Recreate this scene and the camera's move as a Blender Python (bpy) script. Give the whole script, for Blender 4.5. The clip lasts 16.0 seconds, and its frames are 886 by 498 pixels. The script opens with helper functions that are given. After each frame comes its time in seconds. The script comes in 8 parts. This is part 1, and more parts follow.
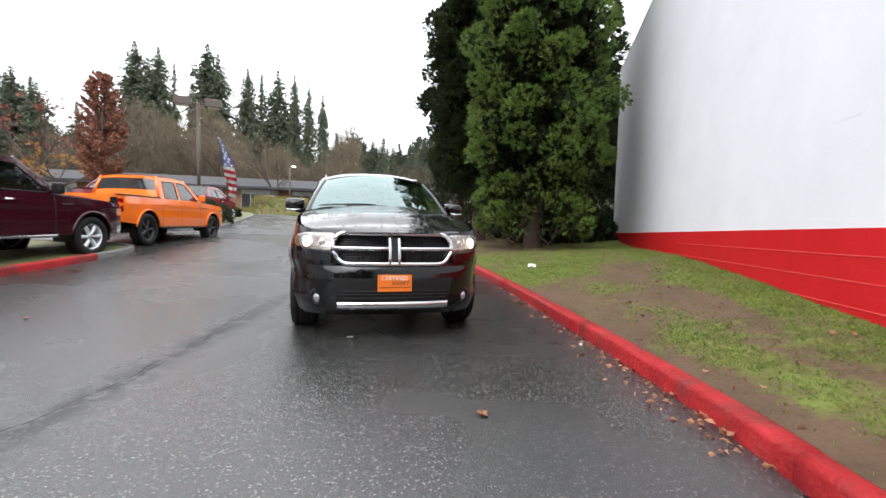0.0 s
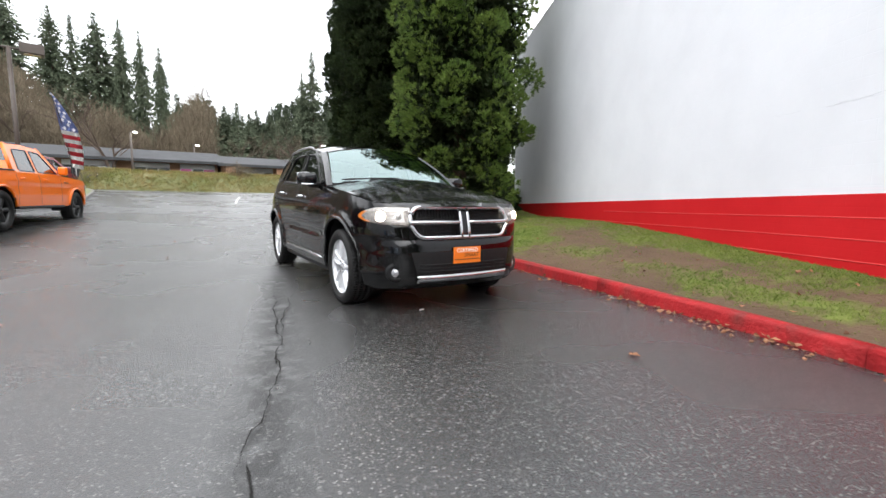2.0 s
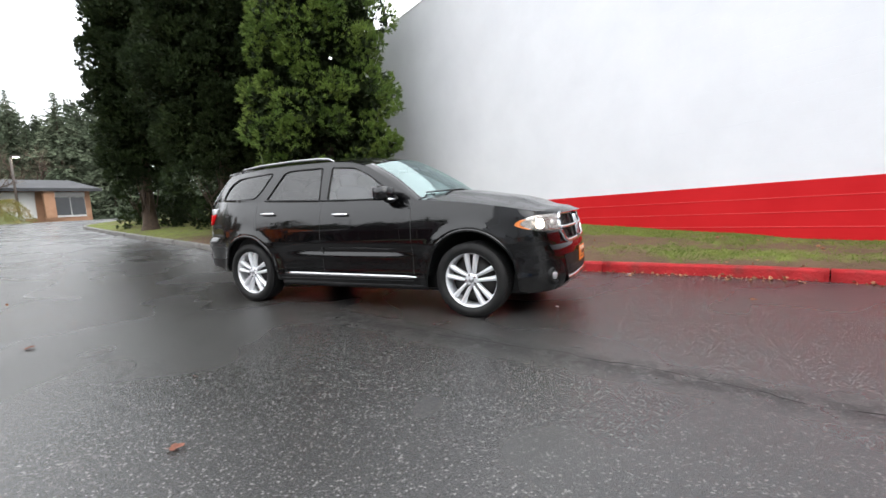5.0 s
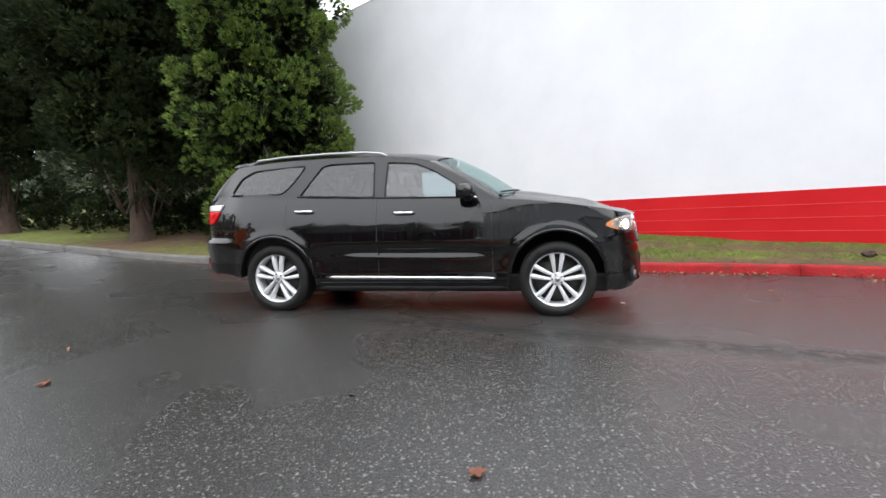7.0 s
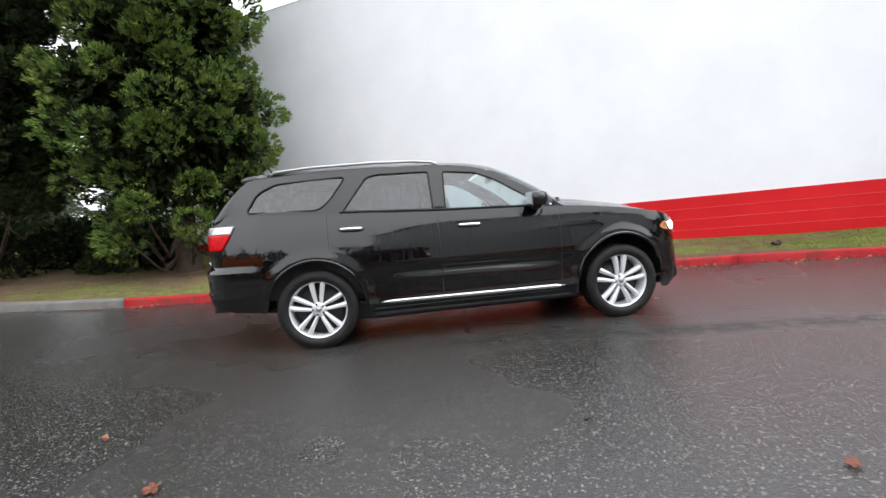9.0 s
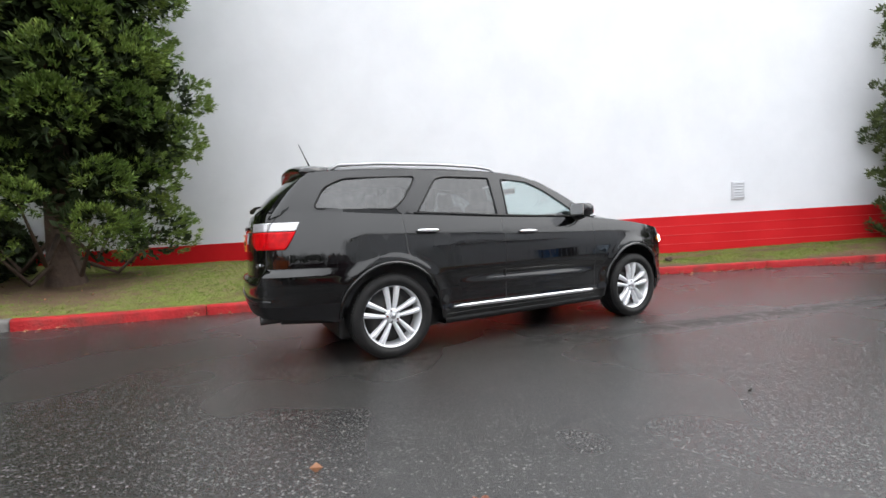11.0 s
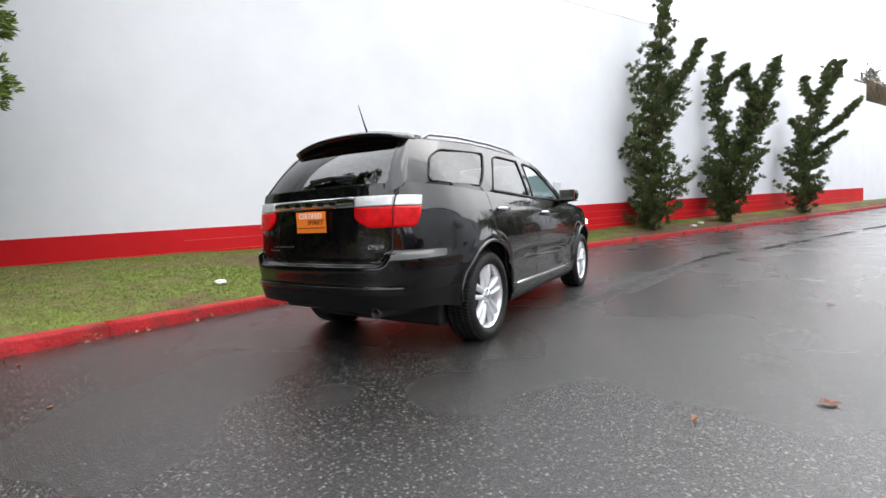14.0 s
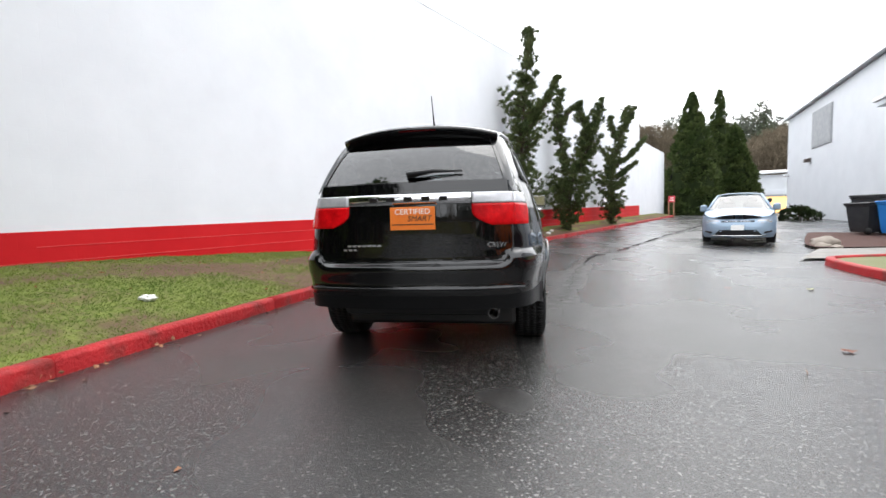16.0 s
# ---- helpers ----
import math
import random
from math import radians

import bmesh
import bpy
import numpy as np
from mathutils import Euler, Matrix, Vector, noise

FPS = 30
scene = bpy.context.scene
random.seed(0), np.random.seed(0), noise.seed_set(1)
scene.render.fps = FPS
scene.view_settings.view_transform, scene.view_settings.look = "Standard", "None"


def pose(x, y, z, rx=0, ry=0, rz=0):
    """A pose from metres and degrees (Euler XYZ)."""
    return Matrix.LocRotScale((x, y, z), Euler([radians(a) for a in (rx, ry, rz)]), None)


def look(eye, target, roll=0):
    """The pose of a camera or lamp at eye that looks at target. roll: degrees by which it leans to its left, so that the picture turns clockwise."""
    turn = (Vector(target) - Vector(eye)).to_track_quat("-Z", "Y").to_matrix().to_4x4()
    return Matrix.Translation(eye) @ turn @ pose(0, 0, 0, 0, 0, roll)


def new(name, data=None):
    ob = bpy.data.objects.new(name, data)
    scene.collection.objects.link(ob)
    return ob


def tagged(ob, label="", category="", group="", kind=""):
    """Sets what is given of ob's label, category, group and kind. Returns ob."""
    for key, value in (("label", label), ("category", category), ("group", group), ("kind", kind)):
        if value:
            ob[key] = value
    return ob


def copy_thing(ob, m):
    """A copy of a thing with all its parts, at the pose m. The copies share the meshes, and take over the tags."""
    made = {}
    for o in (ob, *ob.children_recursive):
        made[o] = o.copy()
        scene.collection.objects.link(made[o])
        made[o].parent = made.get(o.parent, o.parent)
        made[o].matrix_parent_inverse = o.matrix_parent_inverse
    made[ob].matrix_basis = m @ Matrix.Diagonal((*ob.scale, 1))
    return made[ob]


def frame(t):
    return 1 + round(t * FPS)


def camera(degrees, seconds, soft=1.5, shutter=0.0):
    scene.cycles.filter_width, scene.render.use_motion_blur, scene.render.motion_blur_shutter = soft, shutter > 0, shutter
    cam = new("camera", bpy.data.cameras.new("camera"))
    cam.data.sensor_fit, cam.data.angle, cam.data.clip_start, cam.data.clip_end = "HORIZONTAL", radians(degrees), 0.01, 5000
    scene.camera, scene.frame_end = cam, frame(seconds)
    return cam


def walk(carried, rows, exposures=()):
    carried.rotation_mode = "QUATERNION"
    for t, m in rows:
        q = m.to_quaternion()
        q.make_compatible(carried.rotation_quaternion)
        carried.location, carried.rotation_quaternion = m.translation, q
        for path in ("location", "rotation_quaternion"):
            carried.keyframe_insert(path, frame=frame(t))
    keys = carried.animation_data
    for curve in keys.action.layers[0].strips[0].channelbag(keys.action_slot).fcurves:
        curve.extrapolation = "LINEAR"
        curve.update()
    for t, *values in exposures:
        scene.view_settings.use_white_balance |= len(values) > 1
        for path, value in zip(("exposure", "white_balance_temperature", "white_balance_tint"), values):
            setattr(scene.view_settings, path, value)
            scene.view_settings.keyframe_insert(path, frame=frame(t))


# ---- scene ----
cam = camera(91.3, 16.0, shutter=0.2)
PATH = [
    (0, (-0.52, -6.262, 1.073), (-0.037, -4.324, 0.958), 1.5),
    (0.5, (-0.905, -6.261, 1.08), (-0.218, -4.39, 0.913), 1.1),
    (1, (-1.321, -6.117, 1.049), (-0.527, -4.294, 0.839), 1.6),
    (1.5, (-1.802, -5.967, 1.046), (-0.862, -4.212, 0.852), 1.4),
    (2, (-2.31, -5.732, 1.043), (-1.264, -4.042, 0.817), 0.6),
    (2.5, (-2.791, -5.407, 1.047), (-1.629, -3.795, 0.822), 0.3),
    (3, (-3.304, -5.025, 1.047), (-1.969, -3.56, 0.78), -0.6),
    (3.5, (-3.735, -4.58, 1.081), (-2.315, -3.204, 0.783), -0.1),
    (4, (-4.138, -4.132, 1.093), (-2.54, -2.958, 0.833), -1.3),
    (4.5, (-4.468, -3.644, 1.117), (-2.78, -2.605, 0.852), -3.5),
    (4.7, (-4.594, -3.452, 1.131), (-2.869, -2.471, 0.885), -3.5),
    (6.8, (-5.265, -1.442, 1.117), (-3.317, -1.021, 0.954), -3.0),
    (7, (-5.269, -1.252, 1.134), (-3.318, -0.863, 0.935), -2.2),
    (7.5, (-5.284, -0.763, 1.132), (-3.301, -0.558, 0.973), -1.8),
    (8, (-5.229, -0.248, 1.117), (-3.236, -0.201, 0.956), -2.7),
    (8.5, (-5.142, 0.27, 1.15), (-3.152, 0.224, 0.954), -5.1),
    (9, (-5.071, 0.801, 1.164), (-3.091, 0.561, 1.018), -4.7),
    (9.2, (-5.002, 1.017, 1.142), (-3.03, 0.717, 0.986), -4.4),
    (11.3, (-4.304, 3.084, 1.138), (-2.583, 2.07, 1.029), -2.7),
    (11.5, (-4.188, 3.235, 1.111), (-2.503, 2.166, 0.982), -2.8),
    (12, (-3.895, 3.612, 1.095), (-2.278, 2.446, 0.934), -1.2),
    (12.5, (-3.617, 3.99, 1.102), (-2.137, 2.654, 0.952), -2.5),
    (13, (-3.259, 4.277, 1.088), (-1.873, 2.848, 0.899), -3.0),
    (13.5, (-2.898, 4.564, 1.085), (-1.693, 2.974, 0.95), -1.9),
    (14, (-2.515, 4.803, 1.083), (-1.462, 3.109, 0.93), -2.5),
    (14.5, (-2.099, 5.0, 1.089), (-1.136, 3.254, 0.943), -2.4),
    (15, (-1.664, 5.228, 1.105), (-0.946, 3.369, 0.943), -2.9),
    (15.5, (-1.198, 5.32, 1.085), (-0.634, 3.411, 0.891), -1.4),
    (16, (-0.707, 5.421, 1.07), (-0.375, 3.453, 0.929), -1.6),
]
walk(cam, [(t, look(eye, target, roll)) for t, eye, target, roll in PATH], exposures=[(0, 0.64), (16, 0.64)])

# ---- light ----
world = bpy.data.worlds.new("overcast_sky")
scene.world = world
world.use_nodes = True
wn = world.node_tree
wn.nodes.clear()
sky = wn.nodes.new("ShaderNodeTexSky")
sky.sky_type = "NISHITA"
sky.sun_disc = False
sky.sun_elevation = radians(38)
sky.sun_rotation = radians(200)
sky.air_density, sky.dust_density, sky.ozone_density = 1.0, 6.0, 1.0
hue = wn.nodes.new("ShaderNodeHueSaturation")
hue.inputs["Saturation"].default_value = 0.12
cloud = wn.nodes.new("ShaderNodeTexNoise")
cloud.inputs["Scale"].default_value = 1.6
cloud.inputs["Detail"].default_value = 4
cloud_ramp = wn.nodes.new("ShaderNodeMapRange")
cloud_ramp.inputs["To Min"].default_value = 11.5
cloud_ramp.inputs["To Max"].default_value = 15.5
veil = wn.nodes.new("ShaderNodeMix")
veil.data_type = "RGBA"
veil.inputs["Factor"].default_value = 0.85
grey = wn.nodes.new("ShaderNodeCombineColor")
back = wn.nodes.new("ShaderNodeBackground")
back.inputs["Strength"].default_value = 0.15
wout = wn.nodes.new("ShaderNodeOutputWorld")
tcw = wn.nodes.new("ShaderNodeTexCoord")
wn.links.new(tcw.outputs["Generated"], cloud.inputs["Vector"])
wn.links.new(cloud.outputs["Fac"], cloud_ramp.inputs["Value"])
tint = wn.nodes.new("ShaderNodeVectorMath")
tint.operation = "SCALE"
tint.inputs[0].default_value = (0.972, 1.0, 1.045)
height_of = wn.nodes.new("ShaderNodeSeparateXYZ")
wn.links.new(tcw.outputs["Generated"], height_of.inputs[0])
vault = wn.nodes.new("ShaderNodeMapRange")
vault.inputs["To Min"].default_value, vault.inputs["To Max"].default_value = 0.74, 1.30
wn.links.new(height_of.outputs["Z"], vault.inputs["Value"])
lit = wn.nodes.new("ShaderNodeMath")
lit.operation = "MULTIPLY"
wn.links.new(cloud_ramp.outputs["Result"], lit.inputs[0])
wn.links.new(vault.outputs["Result"], lit.inputs[1])
wn.links.new(lit.outputs[0], tint.inputs["Scale"])
wn.links.new(sky.outputs["Color"], hue.inputs["Color"])
wn.links.new(hue.outputs["Color"], veil.inputs[6])
wn.links.new(tint.outputs["Vector"], veil.inputs[7])
wn.links.new(veil.outputs[2], back.inputs["Color"])
wn.links.new(back.outputs["Background"], wout.inputs["Surface"])

sun_data = bpy.data.lights.new("sun", "SUN")
sun_data.energy, sun_data.angle, sun_data.color = 0.7, radians(40), (1.0, 0.97, 0.93)
sun = new("sun", sun_data)
sun.matrix_world = look((0, 0, 30), (8, 14, 4))


# ---- materials ----
def material(name, base, rough=0.5, metal=0.0, base2=None, scale=6.0, detail=5.0, bump=0.0, bump_scale=60.0, rough2=None, coat=0.0, island=0.0, spec=0.5, object_random=0.0, stain=None, stain_scale=0.7, stain_amount=0.5):
    """A surface with two scales of variation: broad patches and fine grain."""
    m = bpy.data.materials.new(name)
    m.use_nodes = True
    t = m.node_tree
    b = t.nodes["Principled BSDF"]
    b.inputs["Roughness"].default_value = rough
    b.inputs["Metallic"].default_value = metal
    b.inputs["Coat Weight"].default_value = coat
    b.inputs["Coat Roughness"].default_value = 0.03
    b.inputs["Specular IOR Level"].default_value = spec
    tc = t.nodes.new("ShaderNodeTexCoord")
    geo = t.nodes.new("ShaderNodeNewGeometry")
    col = None
    if base2 is None:
        b.inputs["Base Color"].default_value = (*base, 1)
    n = t.nodes.new("ShaderNodeTexNoise")
    n.inputs["Scale"].default_value, n.inputs["Detail"].default_value, n.inputs["Roughness"].default_value = scale, detail, 0.6
    t.links.new(geo.outputs["Position"], n.inputs["Vector"])
    if base2 is not None:
        ramp = t.nodes.new("ShaderNodeValToRGB")
        ramp.color_ramp.elements[0].position, ramp.color_ramp.elements[1].position = 0.32, 0.68
        ramp.color_ramp.elements[0].color, ramp.color_ramp.elements[1].color = (*base, 1), (*base2, 1)
        t.links.new(n.outputs["Fac"], ramp.inputs["Fac"])
        col = ramp.outputs["Color"]
    if stain is not None:
        n2 = t.nodes.new("ShaderNodeTexNoise")
        n2.inputs["Scale"].default_value, n2.inputs["Detail"].default_value = stain_scale, 7
        t.links.new(geo.outputs["Position"], n2.inputs["Vector"])
        mr = t.nodes.new("ShaderNodeMapRange")
        mr.inputs["From Min"].default_value, mr.inputs["From Max"].default_value = 0.5, 0.72
        mr.inputs["To Max"].default_value = stain_amount
        t.links.new(n2.outputs["Fac"], mr.inputs["Value"])
        mx = t.nodes.new("ShaderNodeMix")
        mx.data_type = "RGBA"
        t.links.new(mr.outputs["Result"], mx.inputs["Factor"])
        if col is None:
            mx.inputs[6].default_value = (*base, 1)
        else:
            t.links.new(col, mx.inputs[6])
        mx.inputs[7].default_value = (*stain, 1)
        col = mx.outputs[2]
    if island or object_random:
        hsv = t.nodes.new("ShaderNodeHueSaturation")
        mr = t.nodes.new("ShaderNodeMapRange")
        amount = island or object_random
        mr.inputs["To Min"].default_value, mr.inputs["To Max"].default_value = 1 - amount, 1 + amount
        if island:
            t.links.new(geo.outputs["Random Per Island"], mr.inputs["Value"])
        else:
            info = t.nodes.new("ShaderNodeObjectInfo")
            t.links.new(info.outputs["Random"], mr.inputs["Value"])
        t.links.new(mr.outputs["Result"], hsv.inputs["Value"])
        if col is None:
            hsv.inputs["Color"].default_value = (*base, 1)
        else:
            t.links.new(col, hsv.inputs["Color"])
        col = hsv.outputs["Color"]
    if col is not None:
        t.links.new(col, b.inputs["Base Color"])
    if rough2 is not None:
        mr = t.nodes.new("ShaderNodeMapRange")
        mr.inputs["From Min"].default_value, mr.inputs["From Max"].default_value = 0.35, 0.65
        mr.inputs["To Min"].default_value, mr.inputs["To Max"].default_value = rough, rough2
        t.links.new(n.outputs["Fac"], mr.inputs["Value"])
        t.links.new(mr.outputs["Result"], b.inputs["Roughness"])
    if bump:
        nb = t.nodes.new("ShaderNodeTexNoise")
        nb.inputs["Scale"].default_value, nb.inputs["Detail"].default_value = bump_scale, 4
        t.links.new(geo.outputs["Position"], nb.inputs["Vector"])
        bp = t.nodes.new("ShaderNodeBump")
        bp.inputs["Strength"].default_value, bp.inputs["Distance"].default_value = bump, 0.02
        t.links.new(nb.outputs["Fac"], bp.inputs["Height"])
        t.links.new(bp.outputs["Normal"], b.inputs["Normal"])
    return m


def asphalt_material():
    """Wet asphalt: pale stones in dark binder, patches of standing wet, fine relief."""
    m = bpy.data.materials.new("wet_asphalt")
    m.use_nodes = True
    t = m.node_tree
    b = t.nodes["Principled BSDF"]
    geo = t.nodes.new("ShaderNodeNewGeometry")
    pos = geo.outputs["Position"]

    def noise_node(scale, detail, rough=0.6):
        n = t.nodes.new("ShaderNodeTexNoise")
        n.inputs["Scale"].default_value, n.inputs["Detail"].default_value, n.inputs["Roughness"].default_value = scale, detail, rough
        t.links.new(pos, n.inputs["Vector"])
        return n.outputs["Fac"]

    def remap(v, a, c, lo, hi):
        r = t.nodes.new("ShaderNodeMapRange")
        r.inputs["From Min"].default_value, r.inputs["From Max"].default_value = a, c
        r.inputs["To Min"].default_value, r.inputs["To Max"].default_value = lo, hi
        t.links.new(v, r.inputs["Value"])
        return r.outputs["Result"]

    def mixed(f, a, c):
        x = t.nodes.new("ShaderNodeMix")
        x.data_type = "RGBA"
        t.links.new(f, x.inputs["Factor"])
        for k, v in ((6, a), (7, c)):
            if isinstance(v, tuple):
                x.inputs[k].default_value = (*v, 1)
            else:
                t.links.new(v, x.inputs[k])
        return x.outputs[2]

    vor = t.nodes.new("ShaderNodeTexVoronoi")
    vor.inputs["Scale"].default_value = 112
    t.links.new(pos, vor.inputs["Vector"])
    sep = t.nodes.new("ShaderNodeSeparateColor")
    t.links.new(vor.outputs["Color"], sep.inputs["Color"])
    # Asphalt gets darker and less glossy towards a point behind the car.
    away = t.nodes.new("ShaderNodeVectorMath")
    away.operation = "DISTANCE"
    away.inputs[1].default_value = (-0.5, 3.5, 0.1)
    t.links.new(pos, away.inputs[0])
    nearness = remap(away.outputs["Value"], 4.0, 10.0, 1.0, 0.0)
    worn = t.nodes.new("ShaderNodeMath")
    worn.operation = "MULTIPLY"
    t.links.new(remap(sep.outputs["Red"], 0.90, 1.02, 0.0, 1.0), worn.inputs[0])
    t.links.new(remap(nearness, 0.0, 1.0, 0.8, 0.75), worn.inputs[1])
    stones = worn.outputs[0]
    broad = noise_node(0.35, 6)
    tone = mixed(remap(broad, 0.35, 0.68, 0, 1), (0.028, 0.0285, 0.030), (0.052, 0.053, 0.056))
    tone = mixed(remap(noise_node(2.3, 8), 0.58, 0.78, 0, 0.5), tone, (0.050, 0.042, 0.036))
    tone = mixed(remap(nearness, 0.0, 1.0, 0, 0.7), tone, (0.0095, 0.0085, 0.0073))
    grit = t.nodes.new("ShaderNodeTexVoronoi")
    grit.inputs["Scale"].default_value = 290
    t.links.new(pos, grit.inputs["Vector"])
    gsep = t.nodes.new("ShaderNodeSeparateColor")
    t.links.new(grit.outputs["Color"], gsep.inputs["Color"])
    tone = mixed(remap(gsep.outputs["Red"], 0.5, 1.0, 0, 0.55), tone, (0.080, 0.075, 0.068))
    tone = mixed(remap(gsep.outputs["Green"], 0.6, 1.0, 0, 0.6), tone, (0.012, 0.012, 0.012))
    # a rough, worn strip that runs along the seam beside the car
    shift = t.nodes.new("ShaderNodeVectorMath")
    shift.operation = "SUBTRACT"
    shift.inputs[1].default_value = (-1.66, -2.1, 0)
    t.links.new(pos, shift.inputs[0])

    def along_way(x, y):
        d = t.nodes.new("ShaderNodeVectorMath")
        d.operation = "DOT_PRODUCT"
        d.inputs[1].default_value = (x, y, 0)
        t.links.new(shift.outputs[0], d.inputs[0])
        a = t.nodes.new("ShaderNodeMath")
        a.operation = "ABSOLUTE"
        t.links.new(d.outputs["Value"], a.inputs[0])
        return a.outputs[0]

    def product(u, v):
        p = t.nodes.new("ShaderNodeMath")
        p.operation = "MULTIPLY"
        t.links.new(u, p.inputs[0])
        t.links.new(v, p.inputs[1])
        return p.outputs[0]

    strip = product(product(remap(along_way(0.979, -0.204), 0.04, 0.24, 1, 0), remap(along_way(0.204, 0.979), 2.0, 2.8, 1, 0)), remap(noise_node(6, 5), 0.36, 0.52, 0, 1))
    tone = mixed(remap(strip, 0, 1, 0, 0.55), tone, (0.010, 0.0095, 0.009))
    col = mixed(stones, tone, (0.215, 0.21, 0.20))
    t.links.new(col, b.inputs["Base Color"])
    rough = t.nodes.new("ShaderNodeMath")
    rough.operation = "ADD"
    t.links.new(remap(noise_node(0.45, 2), 0.3, 0.7, 0.20, 0.34), rough.inputs[0])
    t.links.new(remap(strip, 0, 1, 0, 0.2), rough.inputs[1])
    t.links.new(rough.outputs[0], b.inputs["Roughness"])
    t.links.new(product(remap(nearness, 0.0, 1.0, 0.80, 0.52), remap(strip, 0, 1, 1.0, 0.58)), b.inputs["Specular IOR Level"])
    add = t.nodes.new("ShaderNodeMath")
    add.operation = "ADD"
    t.links.new(remap(vor.outputs["Distance"], 0, 0.6, 1, 0), add.inputs[0])
    t.links.new(noise_node(240, 3), add.inputs[1])
    bp = t.nodes.new("ShaderNodeBump")
    bp.inputs["Strength"].default_value, bp.inputs["Distance"].default_value = 0.26, 0.006
    t.links.new(add.outputs[0], bp.inputs["Height"])
    t.links.new(bp.outputs["Normal"], b.inputs["Normal"])
    return m


def block_wall_material(name, base, base2):
    """Painted concrete block: faint courses under the paint, dirt runs."""
    m = material(name, base, 0.55, base2=base2, scale=0.8, detail=8, spec=0.12)
    t = m.node_tree
    b = t.nodes["Principled BSDF"]
    tc = t.nodes.new("ShaderNodeTexCoord")
    br = t.nodes.new("ShaderNodeTexBrick")
    br.inputs["Scale"].default_value = 1.0
    br.inputs["Brick Width"].default_value, br.inputs["Row Height"].default_value = 0.406, 0.203
    br.inputs["Mortar Size"].default_value, br.inputs["Mortar Smooth"].default_value = 0.006, 0.8
    mp = t.nodes.new("ShaderNodeMapping")
    mp.inputs["Rotation"].default_value = (radians(90), 0, 0)
    t.links.new(tc.outputs["Object"], mp.inputs["Vector"])
    t.links.new(mp.outputs["Vector"], br.inputs["Vector"])
    n = t.nodes.new("ShaderNodeTexNoise")
    n.inputs["Scale"].default_value, n.inputs["Detail"].default_value = 25, 6
    t.links.new(tc.outputs["Object"], n.inputs["Vector"])
    n3 = t.nodes.new("ShaderNodeTexNoise")
    n3.inputs["Scale"].default_value = 0.45
    t.links.new(tc.outputs["Object"], n3.inputs["Vector"])
    mul = t.nodes.new("ShaderNodeMath")
    mul.operation = "MULTIPLY"
    t.links.new(br.outputs["Fac"], mul.inputs[0])
    t.links.new(n3.outputs["Fac"], mul.inputs[1])
    sub = t.nodes.new("ShaderNodeMath")
    sub.operation = "MULTIPLY_ADD"
    t.links.new(mul.outputs[0], sub.inputs[0])
    sub.inputs[1].default_value = -1.2
    t.links.new(n.outputs["Fac"], sub.inputs[2])
    bp = t.nodes.new("ShaderNodeBump")
    bp.inputs["Strength"].default_value, bp.inputs["Distance"].default_value = 0.3, 0.003
    t.links.new(sub.outputs[0], bp.inputs["Height"])
    t.links.new(bp.outputs["Normal"], b.inputs["Normal"])
    return m


def glass_material(name, colour, least=0.06, sheen=(1, 1, 1)):
    """A thin pane: it lets light through with its tint and mirrors more at a grazing angle."""
    m = bpy.data.materials.new(name)
    m.use_nodes = True
    t = m.node_tree
    t.nodes.clear()
    out = t.nodes.new("ShaderNodeOutputMaterial")
    clear = t.nodes.new("ShaderNodeBsdfTransparent")
    clear.inputs["Color"].default_value = (*colour, 1)
    gloss = t.nodes.new("ShaderNodeBsdfGlossy")
    gloss.inputs["Roughness"].default_value = 0.015
    gloss.inputs["Color"].default_value = (*sheen, 1)
    face = t.nodes.new("ShaderNodeLayerWeight")
    face.inputs["Blend"].default_value = 0.5
    power = t.nodes.new("ShaderNodeMath")
    power.operation = "POWER"
    power.inputs[1].default_value = 5.0
    t.links.new(face.outputs["Facing"], power.inputs[0])
    share = t.nodes.new("ShaderNodeMapRange")
    share.inputs["To Min"].default_value, share.inputs["To Max"].default_value = least, 1.0
    t.links.new(power.outputs[0], share.inputs["Value"])
    mix = t.nodes.new("ShaderNodeMixShader")
    geo = t.nodes.new("ShaderNodeNewGeometry")
    mp = t.nodes.new("ShaderNodeMapping")
    mp.inputs["Scale"].default_value = (16, 16, 0.6)
    n = t.nodes.new("ShaderNodeTexNoise")
    n.inputs["Scale"].default_value, n.inputs["Detail"].default_value = 3, 6
    t.links.new(geo.outputs["Position"], mp.inputs["Vector"])
    t.links.new(mp.outputs["Vector"], n.inputs["Vector"])
    runs = t.nodes.new("ShaderNodeMapRange")
    runs.inputs["From Min"].default_value, runs.inputs["From Max"].default_value = 0.45, 0.75
    runs.inputs["To Max"].default_value = 0.022
    t.links.new(n.outputs["Fac"], runs.inputs["Value"])
    both = t.nodes.new("ShaderNodeMath")
    both.operation = "ADD"
    both.use_clamp = True
    t.links.new(share.outputs["Result"], both.inputs[0])
    t.links.new(runs.outputs["Result"], both.inputs[1])
    t.links.new(both.outputs[0], mix.inputs[0])
    t.links.new(clear.outputs[0], mix.inputs[1])
    t.links.new(gloss.outputs[0], mix.inputs[2])
    t.links.new(mix.outputs[0], out.inputs["Surface"])
    return m


def glow_material(name, colour, strength):
    m = bpy.data.materials.new(name)
    m.use_nodes = True
    b = m.node_tree.nodes["Principled BSDF"]
    b.inputs["Base Color"].default_value = (*colour, 1)
    b.inputs["Emission Color"].default_value = (*colour, 1)
    b.inputs["Emission Strength"].default_value = strength
    return m


